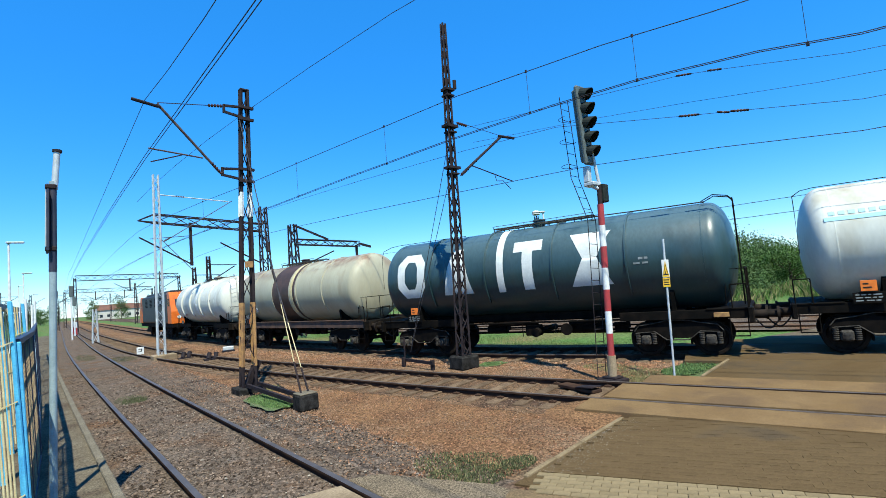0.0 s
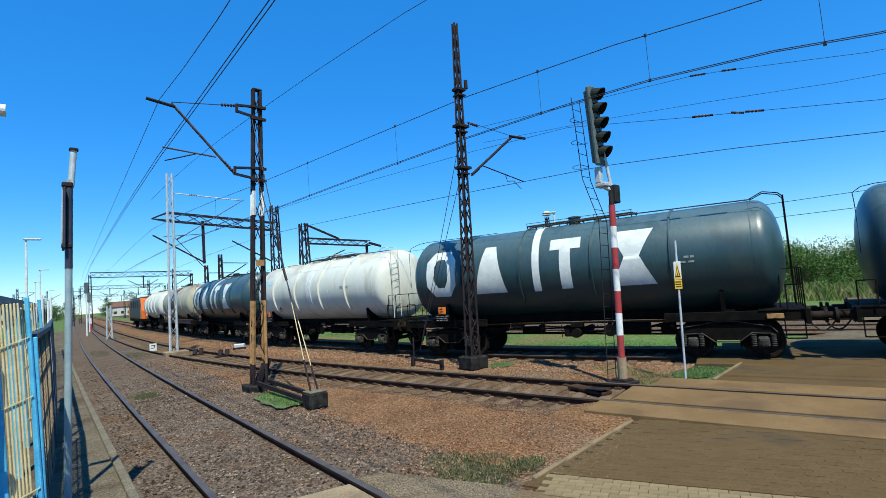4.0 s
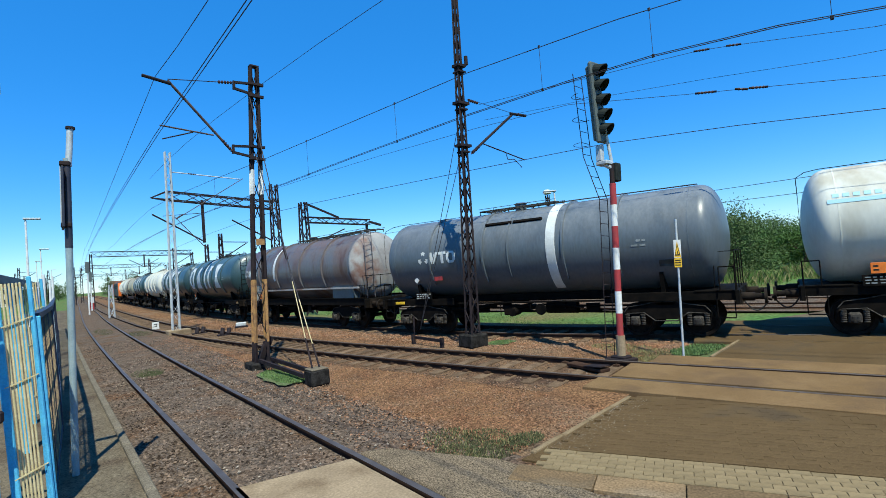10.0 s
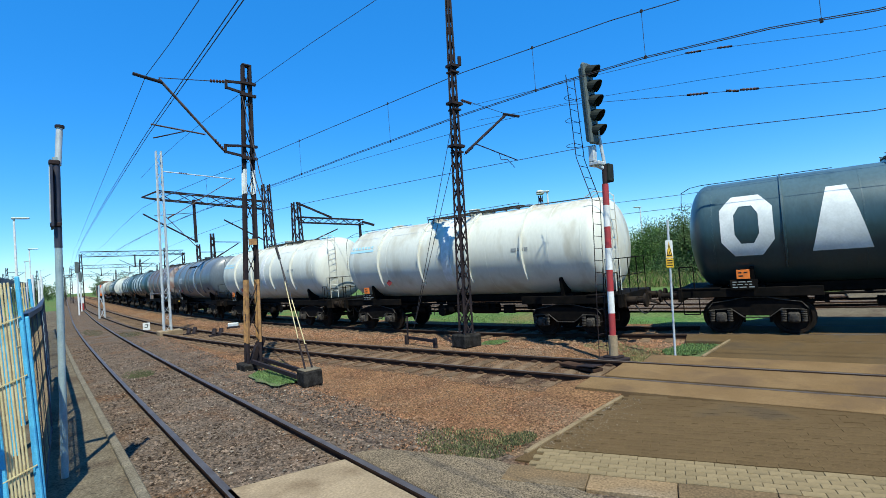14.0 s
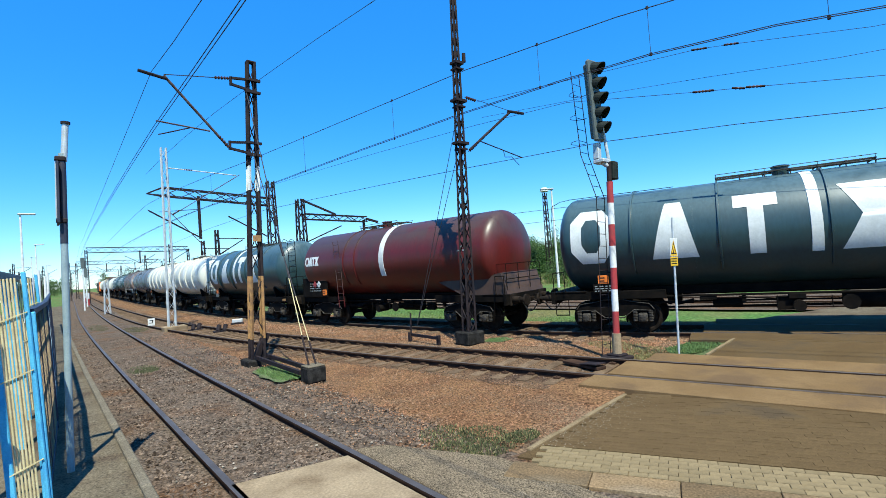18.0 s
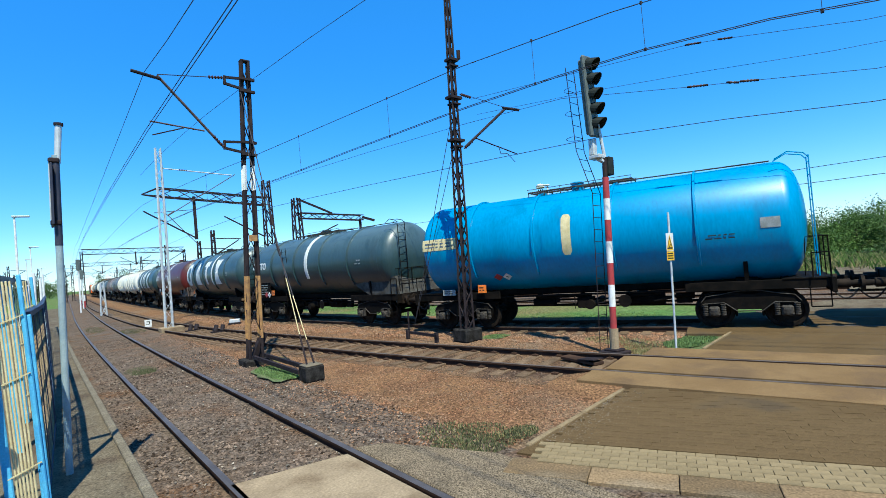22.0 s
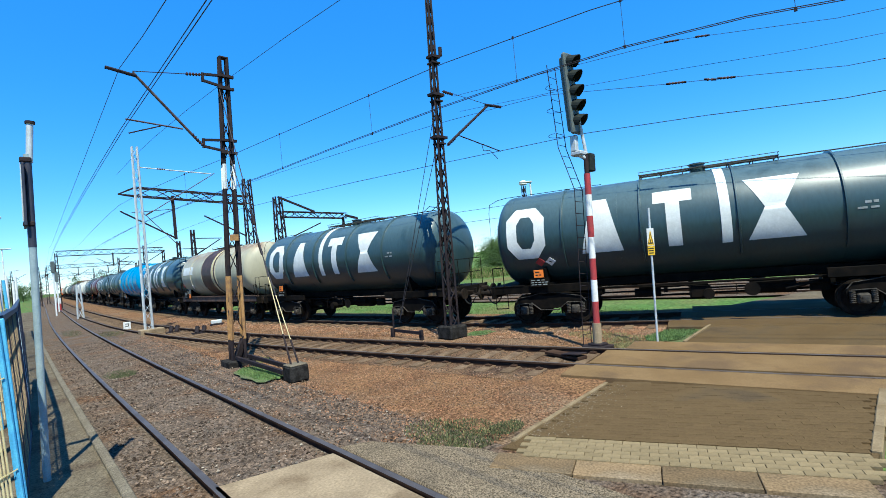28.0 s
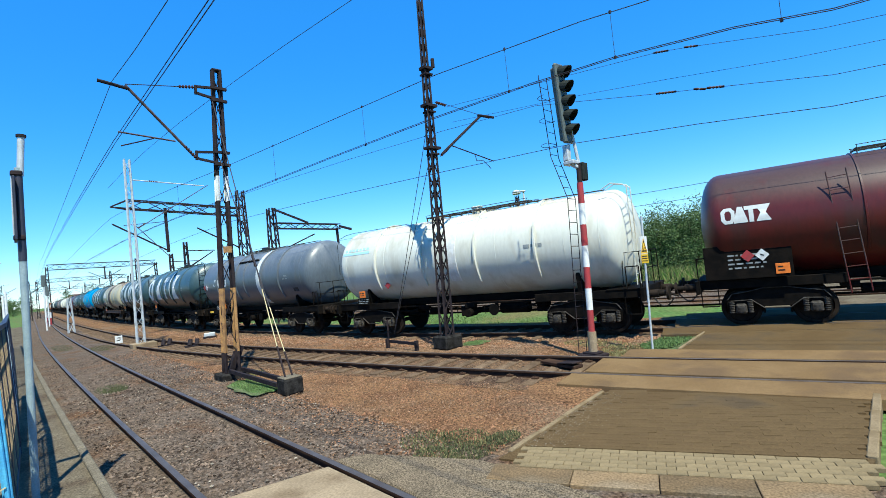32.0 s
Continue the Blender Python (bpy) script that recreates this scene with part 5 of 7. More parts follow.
def house(x, y, w, d, h, turn, label):
    t = thing("house", label, "house", pose(x, y, -0.2, 0, 0, turn), "distant houses")
    part("wall", box(bmesh.new(), (0, 0, h / 2), (w, d, h)), "plaster", t)
    bm = bmesh.new()
    pts = [(-w / 2 - 0.4, -d / 2 - 0.4, h), (w / 2 + 0.4, -d / 2 - 0.4, h), (w / 2 + 0.4, d / 2 + 0.4, h), (-w / 2 - 0.4, d / 2 + 0.4, h), (-w / 2 - 0.4, 0, h + d * 0.28), (w / 2 + 0.4, 0, h + d * 0.28)]
    v = [bm.verts.new(p) for p in pts]
    for f in ((0, 1, 5, 4), (2, 3, 4, 5), (0, 4, 3), (1, 2, 5), (0, 3, 2, 1)):
        bm.faces.new([v[i] for i in f])
    part("roof", bm, "roof", t)
    for s in range(max(1, int(h / 3))):
        for k in range(int(w / 3)):
            wx = -w / 2 + 1.5 + k * 3
            part("window", box(bmesh.new(), (wx, -d / 2 - 0.02, 1.7 + s * 3), (1.2, 0.06, 1.3)), "glass", t)


house(33, 300, 16, 10, 4.5, 6, "pale plastered two-storey house far down the line")
house(50, 320, 20, 10, 4.5, 6, "long pale house among distant trees")
house(-14, 210, 14, 9, 6, 0, "distant pale station building")

lay_sleepers(main_near, "near", 5.9, 70, -0.186, 0.62, 22)
lay_sleepers(main_train, "train", 5.4, 60, -0.186, 0.62, 0)


# ---- the freight train ----
CACHE = {}


def cached(key, build):
    if key not in CACHE:
        CACHE[key] = build()
    return CACHE[key]


TANK_Z, TANK_R, TANK_L = 2.69, 1.45, 12.1
for key, name, a, b, c in (
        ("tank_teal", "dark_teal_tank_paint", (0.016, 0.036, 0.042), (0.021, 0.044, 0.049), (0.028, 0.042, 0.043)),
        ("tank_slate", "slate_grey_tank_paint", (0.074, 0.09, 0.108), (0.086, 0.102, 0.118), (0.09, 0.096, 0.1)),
        ("tank_rust", "rusty_brown_grey_tank_paint", (0.125, 0.09, 0.078), (0.105, 0.116, 0.13), (0.08, 0.042, 0.03)),
        ("tank_white", "off_white_tank_paint", (0.56, 0.555, 0.49), (0.53, 0.52, 0.45), (0.43, 0.40, 0.32)),
        ("tank_cream", "soiled_cream_tank_paint", (0.36, 0.335, 0.24), (0.31, 0.285, 0.2), (0.29, 0.255, 0.175)),
        ("tank_red", "dark_red_tank_paint", (0.098, 0.009, 0.007), (0.07, 0.010, 0.008), (0.05, 0.018, 0.014)),
        ("tank_blue", "bright_blue_tank_paint", (0.004, 0.215, 0.43), (0.005, 0.192, 0.395), (0.008, 0.162, 0.33))):
    pale = key in ("tank_white", "tank_cream")
    # teal and slate crests: dust plus a sunlit upper half painted in paler
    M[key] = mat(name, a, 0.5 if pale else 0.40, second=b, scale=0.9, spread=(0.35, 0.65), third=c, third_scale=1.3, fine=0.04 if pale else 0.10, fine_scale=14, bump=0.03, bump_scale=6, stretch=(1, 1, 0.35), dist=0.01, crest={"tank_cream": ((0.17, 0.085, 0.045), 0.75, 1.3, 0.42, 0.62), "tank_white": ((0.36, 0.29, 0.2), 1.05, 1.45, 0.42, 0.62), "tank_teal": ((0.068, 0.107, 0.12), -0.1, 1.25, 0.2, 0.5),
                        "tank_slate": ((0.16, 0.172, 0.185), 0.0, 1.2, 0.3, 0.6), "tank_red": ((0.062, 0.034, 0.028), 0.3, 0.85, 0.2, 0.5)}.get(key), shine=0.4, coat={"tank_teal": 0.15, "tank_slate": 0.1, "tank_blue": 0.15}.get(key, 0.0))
M["cap_grey"] = mat("chalky_grey_paint", (0.30, 0.29, 0.28), 0.6, second=(0.22, 0.20, 0.19), scale=1.5, third=(0.17, 0.10, 0.08), third_scale=1.4)
M["board"] = mat("dusty_board_paint", (0.34, 0.31, 0.25), 0.7, second=(0.26, 0.24, 0.20), scale=3, third=(0.2, 0.15, 0.1), third_scale=1.6, shine=0.15)
M["band_brown"] = mat("brown_heat_band", (0.0562, 0.036, 0.0285), 0.55, second=(0.075, 0.045, 0.0338), scale=2, third=(0.0375, 0.0263, 0.0225), third_scale=1.5)
M["sole_rust"] = mat("rusty_brown_sole_bar", (0.12, 0.072, 0.052), 0.75, second=(0.075, 0.05, 0.04), scale=3, third=(0.05, 0.04, 0.036), third_scale=1.2, fine=0.2, bump=0.3, shine=0.1)
M["decal"] = mat("white_lettering_paint", (0.585, 0.593, 0.578), 0.45, second=(0.495, 0.503, 0.488), scale=2.5, fine=0.08, fine_scale=20, bump=0)
M["decal_blue"] = mat("pale_blue_stripe", (0.33, 0.52, 0.6), 0.45, fine=0.05, bump=0)
M["plate_grey"] = mat("grey_data_plate", (0.27, 0.285, 0.285), 0.5, second=(0.21, 0.217, 0.21), scale=6)
M["loco_dark"] = mat("dark_graphite_loco_paint", (0.018, 0.018, 0.02), 0.5, second=(0.026, 0.024, 0.024), scale=2)
M["loco_orange"] = mat("orange_loco_paint", (0.562, 0.128, 0.015), 0.4, second=(0.465, 0.105, 0.015), scale=3)


def tank_mesh(material):
    def build():
        half = TANK_L / 2
        prof = [(-half + d, r * TANK_R) for d, r in ((0.0, 0.02), (0.02, 0.25), (0.06, 0.45), (0.12, 0.62), (0.18, 0.74), (0.25, 0.835), (0.32, 0.90), (0.40, 0.95), (0.49, 0.984), (0.60, 1.0))]
        prof = prof + [(-u, q) for u, q in reversed(prof)]
        me = mesh_of("tank", lathe(bmesh.new(), prof, 96), material)
        me.shade_smooth()
        return me
    return cached(("tank", material), build)


def ring_mesh(width, out, material, a0=-40, a1=220):
    """A hoop round the tank; angles run from the level on the far side over the top."""
    def build():
        bm = bmesh.new()
        n = 84
        rows = []
        for i in range(n + 1):
            a = radians(a0 + (a1 - a0) * i / n)
            rows.append([bm.verts.new((r * math.cos(a), y, r * math.sin(a))) for r, y in
                         ((TANK_R - 0.01, -width / 2), (TANK_R + out, -width / 2 + min(out, 0.01)), (TANK_R + out, width / 2 - min(out, 0.01)), (TANK_R - 0.01, width / 2))])
        for a, b in zip(rows, rows[1:]):
            for k in range(3):
                bm.faces.new((a[k], a[k + 1], b[k + 1], b[k]))
        me = mesh_of("hoop", bm, material)
        return me
    return cached(("ring", width, out, material, a0, a1), build)


def decal_mesh(key, polys, material):
    """Paint on the tank's near side: polygons of (along, up) in metres, wrapped round the shell."""
    def build():
        bm = bmesh.new()
        for poly in polys:
            bm.faces.new([bm.verts.new((y, v, 0)) for y, v in poly])
        bmesh.ops.remove_doubles(bm, verts=list(bm.verts), dist=0.0005)
        for k in range(-18, 19):
            bmesh.ops.bisect_plane(bm, geom=list(bm.verts) + list(bm.edges) + list(bm.faces), plane_co=(0, k * 0.1, 0), plane_no=(0, 1, 0))
        bmesh.ops.triangulate(bm, faces=list(bm.faces))
        r = TANK_R + 0.010
        for v in bm.verts:
            a = v.co.y / r
            v.co = Vector((-r * math.cos(a), -v.co.x, r * math.sin(a)))
        me = bpy.data.meshes.new("lettering")
        for f in bm.faces:
            c = f.calc_center_median()
            f.normal_update()
            if f.normal.dot(Vector((c.x, 0, c.z))) < 0:
                f.normal_flip()
        bm.to_mesh(me)
        bm.free()
        me.shade_smooth()
        me.materials.append(M[material])
        return me
    return cached(("decal", key, material), build)


def rect(y, v, w, h):
    return [(y - w / 2, v - h / 2), (y + w / 2, v - h / 2), (y + w / 2, v + h / 2), (y - w / 2, v + h / 2)]


def mark_ring(w, h):
    """A closed eight-sided ring of paint."""
    sides = ((1, 0.52), (0.52, 1), (-0.52, 1), (-1, 0.52), (-1, -0.52), (-0.52, -1), (0.52, -1), (1, -0.52))
    outer = [(x * w / 2, y * h / 2) for x, y in sides]
    inner = [(x * w * 0.23, y * h * 0.30) for x, y in sides]
    return [[inner[k], outer[k], outer[(k + 1) % 8], inner[(k + 1) % 8]] for k in range(8)]


def mark_wedge(w, h):
    """A tall plain wedge."""
    return [[(-w / 2, -h / 2), (w / 2, -h / 2), (w * 0.17, h / 2), (-w * 0.17, h / 2)]]


def mark_post(w, h):
    """A post with a broad cap."""
    return [rect(0, -h * 0.12, w * 0.36, h * 0.76), rect(0, h * 0.38, w, h * 0.24)]


def mark_hourglass(w, h):
    return [[(-w / 2, -h / 2), (w / 2, -h / 2), (w * 0.17, 0), (w / 2, h / 2), (-w / 2, h / 2), (-w * 0.17, 0)]]


def mark_rotor(r):
    out = []
    for k in range(3):
        a = radians(90 + 120 * k)
        p = lambda f, da: (r * f * math.cos(a + da), r * f * math.sin(a + da))
        out.append([p(0.45, -0.5), p(1.0, -0.42), p(1.1, 0), p(1.0, 0.42), p(0.45, 0.5), p(0.62, 0)])
    return out


def shifted(polys, y, v):
    return [[(a + y, b + v) for a, b in p] for p in polys]


def flat_bars(y0, v0, rows, width, seed, h=0.035, gap=0.075):
    """Rows of short bars where writing is too small to read."""
    rnd = random.Random(seed)
    out = []
    for i in range(rows):
        y = y0
        while y > y0 - width:
            w = rnd.uniform(0.06, 0.22)
            out.append(rect(y - w / 2, v0 - i * gap, w, h))
            y -= w + rnd.uniform(0.03, 0.07)
    return out


# bogie: seen from the side
SIDE = ((-1.06, 0.36), (-1.13, 0.66), (-1.00, 0.83), (-0.56, 0.90), (-0.28, 0.97), (0.28, 0.97), (0.56, 0.90), (1.00, 0.83), (1.13, 0.66), (1.06, 0.36),
        (0.58, 0.36), (0.50, 0.58), (0.26, 0.50), (-0.26, 0.50), (-0.50, 0.58), (-0.58, 0.36))


def extrude_side(points, x, depth):
    bm = bmesh.new()
    f = bm.faces.new([bm.verts.new((x, y, z)) for y, z in points])
    r = bmesh.ops.extrude_face_region(bm, geom=[f])
    bmesh.ops.translate(bm, verts=[v for v in r["geom"] if isinstance(v, bmesh.types.BMVert)], vec=(depth, 0, 0))
    return bm


def bogie_parts():
    def frame_():
        return mesh_of("side_frame", extrude_side(SIDE, -0.05, 0.10), "black")

    def cross():
        bm = box(bmesh.new(), (0, 0, 0.70), (2.0, 0.5, 0.22), bevel=0.03)
        box(bm, (0, 0.99, 0.66), (1.9, 0.10, 0.12))
        box(bm, (0, -0.99, 0.66), (1.9, 0.10, 0.12))
        return mesh_of("bolster", bm, "black")

    def spring():
        prof = []
        for j in range(7):
            prof += [(0.045 * j - 0.012, 0.042), (0.045 * j + 0.006, 0.066), (0.045 * j + 0.020, 0.066)]
        bm = lathe(bmesh.new(), prof, 12, "Z")
        return mesh_of("spring", bm, "bogie_grime", True)

    def axle_box():
        bm = box(bmesh.new(), (0, 0, 0), (0.16, 0.26, 0.26), bevel=0.04)
        rod(bm, (-0.14, 0, 0), (0.0, 0, 0), 0.10, 14)
        for k in range(4):
            a = math.pi / 4 + k * math.pi / 2
            rod(bm, (-0.155, 0.06 * math.cos(a), 0.06 * math.sin(a)), (-0.13, 0.06 * math.cos(a), 0.06 * math.sin(a)), 0.014, 6)
        return mesh_of("axle_box", bm, "bogie_grime")

    def wheelset():
        bm = bmesh.new()
        for e in (-1, 1):
            prof = [(e * 0.68, 0.47), (e * 0.71, 0.485), (e * 0.72, 0.462), (e * 0.81, 0.455), (e * 0.815, 0.38), (e * 0.775, 0.36), (e * 0.77, 0.17), (e * 0.83, 0.13), (e * 0.83, 0.06)]
            lathe(bm, prof, 28, "X")
        rod(bm, (-0.95, 0, 0), (0.95, 0, 0), 0.075, 12)
        return mesh_of("wheelset", bm, "wheel", True)

    def shoe():
        bm = box(bmesh.new(), (0, 0, 0), (0.08, 0.06, 0.34), bevel=0.015)
        rod(bm, (0, 0.02, 0.15), (0, 0.10, 0.42), 0.018, 6)
        return mesh_of("brake_shoe", bm, "black")

    return (cached("side_frame", frame_), cached("cross", cross), cached("spring", spring), cached("axle_box", axle_box), cached("wheelset", wheelset), cached("shoe", shoe))


def edge_rod_mesh():
    """Pale rods added to draw the lit top flange of the side frame and the bent bright edge below it."""
    bm = tube(bmesh.new(), [(0, -1.10, 0.70), (0, -0.98, 0.85), (0, -0.56, 0.915), (0, -0.28, 0.98), (0, 0.28, 0.98), (0, 0.56, 0.915), (0, 0.98, 0.85), (0, 1.10, 0.70)], 0.016)
    tube(bm, [(0, -1.02, 0.66), (0, -0.56, 0.68), (0, -0.28, 0.46), (0, 0.28, 0.46), (0, 0.56, 0.68), (0, 1.02, 0.66)], 0.018)
    return mesh_of("brake_pipe", bm, "bogie_grime")


wheelsets = []


def bogie(wagon, y):
    sf, cr, sp, ab, ws, sh = bogie_parts()
    b = part("bogie", cr, None, wagon, at=pose(0, y, 0))
    for e in (-1, 1):
        part("side_frame", sf, None, b, at=pose(e * 1.0, 0, 0))
        part("brake_pipe", cached("bogie_edge_rods", edge_rod_mesh), None, b, at=pose(e * 1.07, 0, 0))
        for dy in (-0.8, 0.8):
            part("axle_box", ab, None, b, at=pose(e * 1.09, dy, 0.46, 0, 0, 0 if e < 0 else 180))
            for k in (-1, 1):
                part("spring", sp, None, b, at=pose(e * 1.10, dy + k * 0.21, 0.36))
    for dy in (-0.8, 0.8):
        w = part("wheelset", ws, None, b)
        w.matrix_parent_inverse = Matrix.Translation((0, dy, 0.46))
        wheelsets.append(w)
        for e in (-1, 1):
            part("brake_shoe", sh, None, b, at=pose(e * 0.75, dy + (0.50 if dy < 0 else -0.50), 0.46))
    return b


def underframe(w, flat, colour="black"):
    """Sole bars, centre sill, end beams and end decks, each its own part."""
    def piece(name, key, centre, size, bevel=0.01):
        me = cached((name, key, colour), lambda: mesh_of(name, box(bmesh.new(), (0, 0, 0), size, bevel=bevel), colour if key == "long" else "black"))
        return part(name, me, None, w, at=pose(*centre))

    for e in (-1, 1):
        if flat:
            piece("sole_bar", "long", (e * 1.17, 0, 1.15), (0.10, 11.8, 0.30))
            piece("sole_flange", "long", (e * 1.19, 0, 1.315), (0.16, 11.8, 0.03), 0.004)
        else:
            for y in (-1, 1):
                piece("sole_bar", "short", (e * 1.08, y * 4.35, 1.12), (0.10, 3.2, 0.24))
        piece("end_beam", "end", (0, e * 5.95, 1.08), (2.55, 0.10, 0.36))
        piece("cross_beam", "bol", (0, e * 4.2, 1.0), (2.1, 0.45, 0.24))
        piece("end_deck", "deck", (0, e * 5.43, 1.245), (2.3, 0.95, 0.03), 0.004)
    if flat:
        piece("centre_sill", "sill", (0, 0, 1.06), (0.5, 11.7, 0.30))
    else:
        for e in (-1, 1):
            piece("centre_sill", "half", (0, e * 4.35, 1.06), (0.5, 3.1, 0.30))


def saddle_mesh():
    def build():
        bm = bmesh.new()
        pts = [(0.62, 1.24), (1.12, 1.24), (1.20, 1.75), (1.02, 1.95), (0.70, 1.62)]
        for e in (-1, 1):
            f = bm.faces.new([bm.verts.new((e * x, -0.05, z)) for x, z in pts])
            r = bmesh.ops.extrude_face_region(bm, geom=[f])
            bmesh.ops.translate(bm, verts=[v for v in r["geom"] if isinstance(v, bmesh.types.BMVert)], vec=(0, 0.1, 0))
        box(bm, (0, 0, 1.26), (2.0, 0.5, 0.08))
        return mesh_of("saddle", bm, "black")
    return cached("saddle", build)


def buffer_mesh():
    def build():
        bm = rod(bmesh.new(), (0, 0, 0), (0, 0.30, 0), 0.11, 14)
        rod(bm, (0, 0.25, 0), (0, 0.52, 0), 0.075, 12)
        rod(bm, (0, 0.50, 0), (0, 0.56, 0), 0.185, 20)
        box(bm, (0, 0.01, 0), (0.36, 0.03, 0.36))
        return mesh_of("buffer", bm, "wheel", True)
    return cached("buffer", build)


def coupling_mesh():
    def build():
        bm = box(bmesh.new(), (0, 0.18, 0), (0.06, 0.36, 0.10), bevel=0.01)
        box(bm, (0, 0.36, 0.05), (0.06, 0.06, 0.18))
        rod(bm, (-0.10, 0.30, -0.05), (0.0, 0.62, -0.16), 0.03, 8)
        rod(bm, (0.10, 0.30, -0.05), (0.0, 0.62, -0.16), 0.03, 8)
        return mesh_of("coupling", bm, "wheel")
    return cached("coupling", build)


def hose_mesh():
    def build():
        bm = tube(bmesh.new(), [(0, 0.55 * f, -0.26 * math.sin(math.pi * f) - 0.05 * f) for f in [k / 10 for k in range(11)]], 0.02)
        return mesh_of("hose", bm, "soot", True)
    return cached("hose", build)


def ladder_mesh(height, lean=0.0, material="black"):
    def build():
        bm = bmesh.new()
        for x in (-0.19, 0.19):
            rod(bm, (x, 0, 0), (x, lean, height), 0.015, 6)
        n = int(height / 0.3)
        for i in range(1, n + 1):
            f = i / (n + 0.5)
            rod(bm, (-0.19, lean * f, height * f), (0.19, lean * f, height * f), 0.010, 6)
        return mesh_of("ladder", bm, material, True)
    return cached(("ladder", height, lean, material), build)


def walkway_mesh(length, material="walk_grey"):
    def build():
        bm = bmesh.new()
        for x in (-0.36, -0.24, -0.12, 0.12, 0.24, 0.36):
            box(bm, (x, 0, 0.10), (0.05, length, 0.02))
        count = max(2, int(length / 0.55))
        for k in range(count + 1):
            y = -length / 2 + 0.03 + k * (length - 0.06) / count
            box(bm, (0, y, 0.08), (0.86, 0.03, 0.03))
            for e in (-1, 1):
                bar(bm, (e * 0.40, y, -0.04), (e * 0.40, y, 0.09), 0.025, 0.025)
        for e in (-1, 1):
            rod(bm, (e * 0.45, -length / 2, 0.17), (e * 0.45, length / 2, 0.17), 0.009, 6)
            for k in range(0, count + 1, 2):
                y = -length / 2 + 0.03 + k * (length - 0.06) / count
                rod(bm, (e * 0.43, y, 0.08), (e * 0.45, y, 0.17), 0.007, 5)
        return mesh_of("walkway", bm, material)
    return cached(("walk", length, material), build)


def hatch_mesh(material):
    def build():
        bm = lathe(bmesh.new(), [(0, 0.20), (0.20, 0.20), (0.22, 0.23), (0.25, 0.23), (0.27, 0.16), (0.28, 0.03)], 20, "Z")
        return mesh_of("manhole_cover", bm, material)
    return cached(("hatch", material), build)


def gear_mesh(variant):
    """Brake cylinder, air tank, valves and pipes under the tank."""
    def build():
        bm = bmesh.new()
        rnd = random.Random(variant)
        o = rnd.uniform(-0.5, 0.5)
        rod(bm, (-0.55, o - 1.9, 0.82), (-0.55, o - 0.9, 0.82), 0.19, 14)
        rod(bm, (-0.65, o + 1.3, 0.80), (-0.65, o + 2.0, 0.80), 0.13, 12)
        box(bm, (-0.75, o + 0.3, 0.78), (0.30, 0.50, 0.34), bevel=0.03)
        box(bm, (-0.6, o - 2.4, 0.80), (0.12, 0.40, 0.28))
        rod(bm, (-0.70, -3.3, 0.86), (-0.70, 3.3, 0.86), 0.025, 6)
        rod(bm, (-0.35, -3.4, 0.70), (-0.35, 3.4, 0.66), 0.03, 6)
        rod(bm, (-1.0, o + 0.1, 0.74), (0.6, o + 0.1, 0.74), 0.10, 12)
        rod(bm, (-1.18, o + 0.1, 0.74), (-0.98, o + 0.1, 0.74), 0.14, 14)
        rod(bm, (-1.1, o + 0.55, 0.62), (-1.1, o + 0.55, 1.0), 0.015, 6)
        for y in (-2.9, -1.2, 0.9, 2.7):
            box(bm, (-0.8, y, 0.93), (0.08, 0.10, 0.26))
        rod(bm, (-1.12, o - 0.55, 0.70), (-1.12, o - 0.55, 0.98), 0.012, 6)
        lathe(bm, [(-0.015, 0.18), (0.015, 0.18), (0.016, 0.14), (-0.016, 0.14)], 18, "X", (-1.13, o - 0.9, 0.82))
        for k in range(9):
            y = rnd.uniform(-3.0, 3.0)
            if rnd.random() < 0.5:
                box(bm, (rnd.uniform(-0.9, 0.2), y, rnd.uniform(0.78, 1.0)), (rnd.uniform(0.1, 0.3), rnd.uniform(0.12, 0.5), rnd.uniform(0.10, 0.24)), bevel=0.01)
            else:
                rod(bm, (-0.85, y, rnd.uniform(0.8, 1.0)), (-0.85, y + rnd.uniform(0.4, 1.4), rnd.uniform(0.75, 1.0)), rnd.uniform(0.015, 0.05), 8)
        for x, z in ((-0.95, 1.04), (0.5, 0.98)):
            rod(bm, (x, -3.4, z), (x, 3.4, z), 0.03, 6)
        box(bm, (0, 0, 1.18), (0.9, 9.0, 0.22))
        return mesh_of("brake_gear", bm, "black")
    return cached(("gear", variant), build)


def panel(w, name, y, z, wide, high, material, x=-1.22, label="", thick=0.02):
    bm = box(bmesh.new(), (0, 0, 0), (thick, wide, high), bevel=0.004)
    return part(name, bm, material, w, label, at=pose(x, y, z))


def sign_bars(parent, wide, high, rows, material, seed, x=-0.013, y=0.0, z=0.0):
    rnd = random.Random(seed)
    bm = bmesh.new()
    for i in range(rows):
        row = z + high / 2 - (i + 0.7) * high / (rows + 0.5)
        at = wide / 2 - 0.03
        while at > -wide / 2 + 0.1:
            k = rnd.uniform(0.05, 0.16)
            box(bm, (x, y + at - k / 2, row), (0.004, k, high / (rows + 0.5) * 0.36))
            at -= k + rnd.uniform(0.025, 0.06)
    tagged(part("marking", bm, material, parent), kind="stuff")


train = []


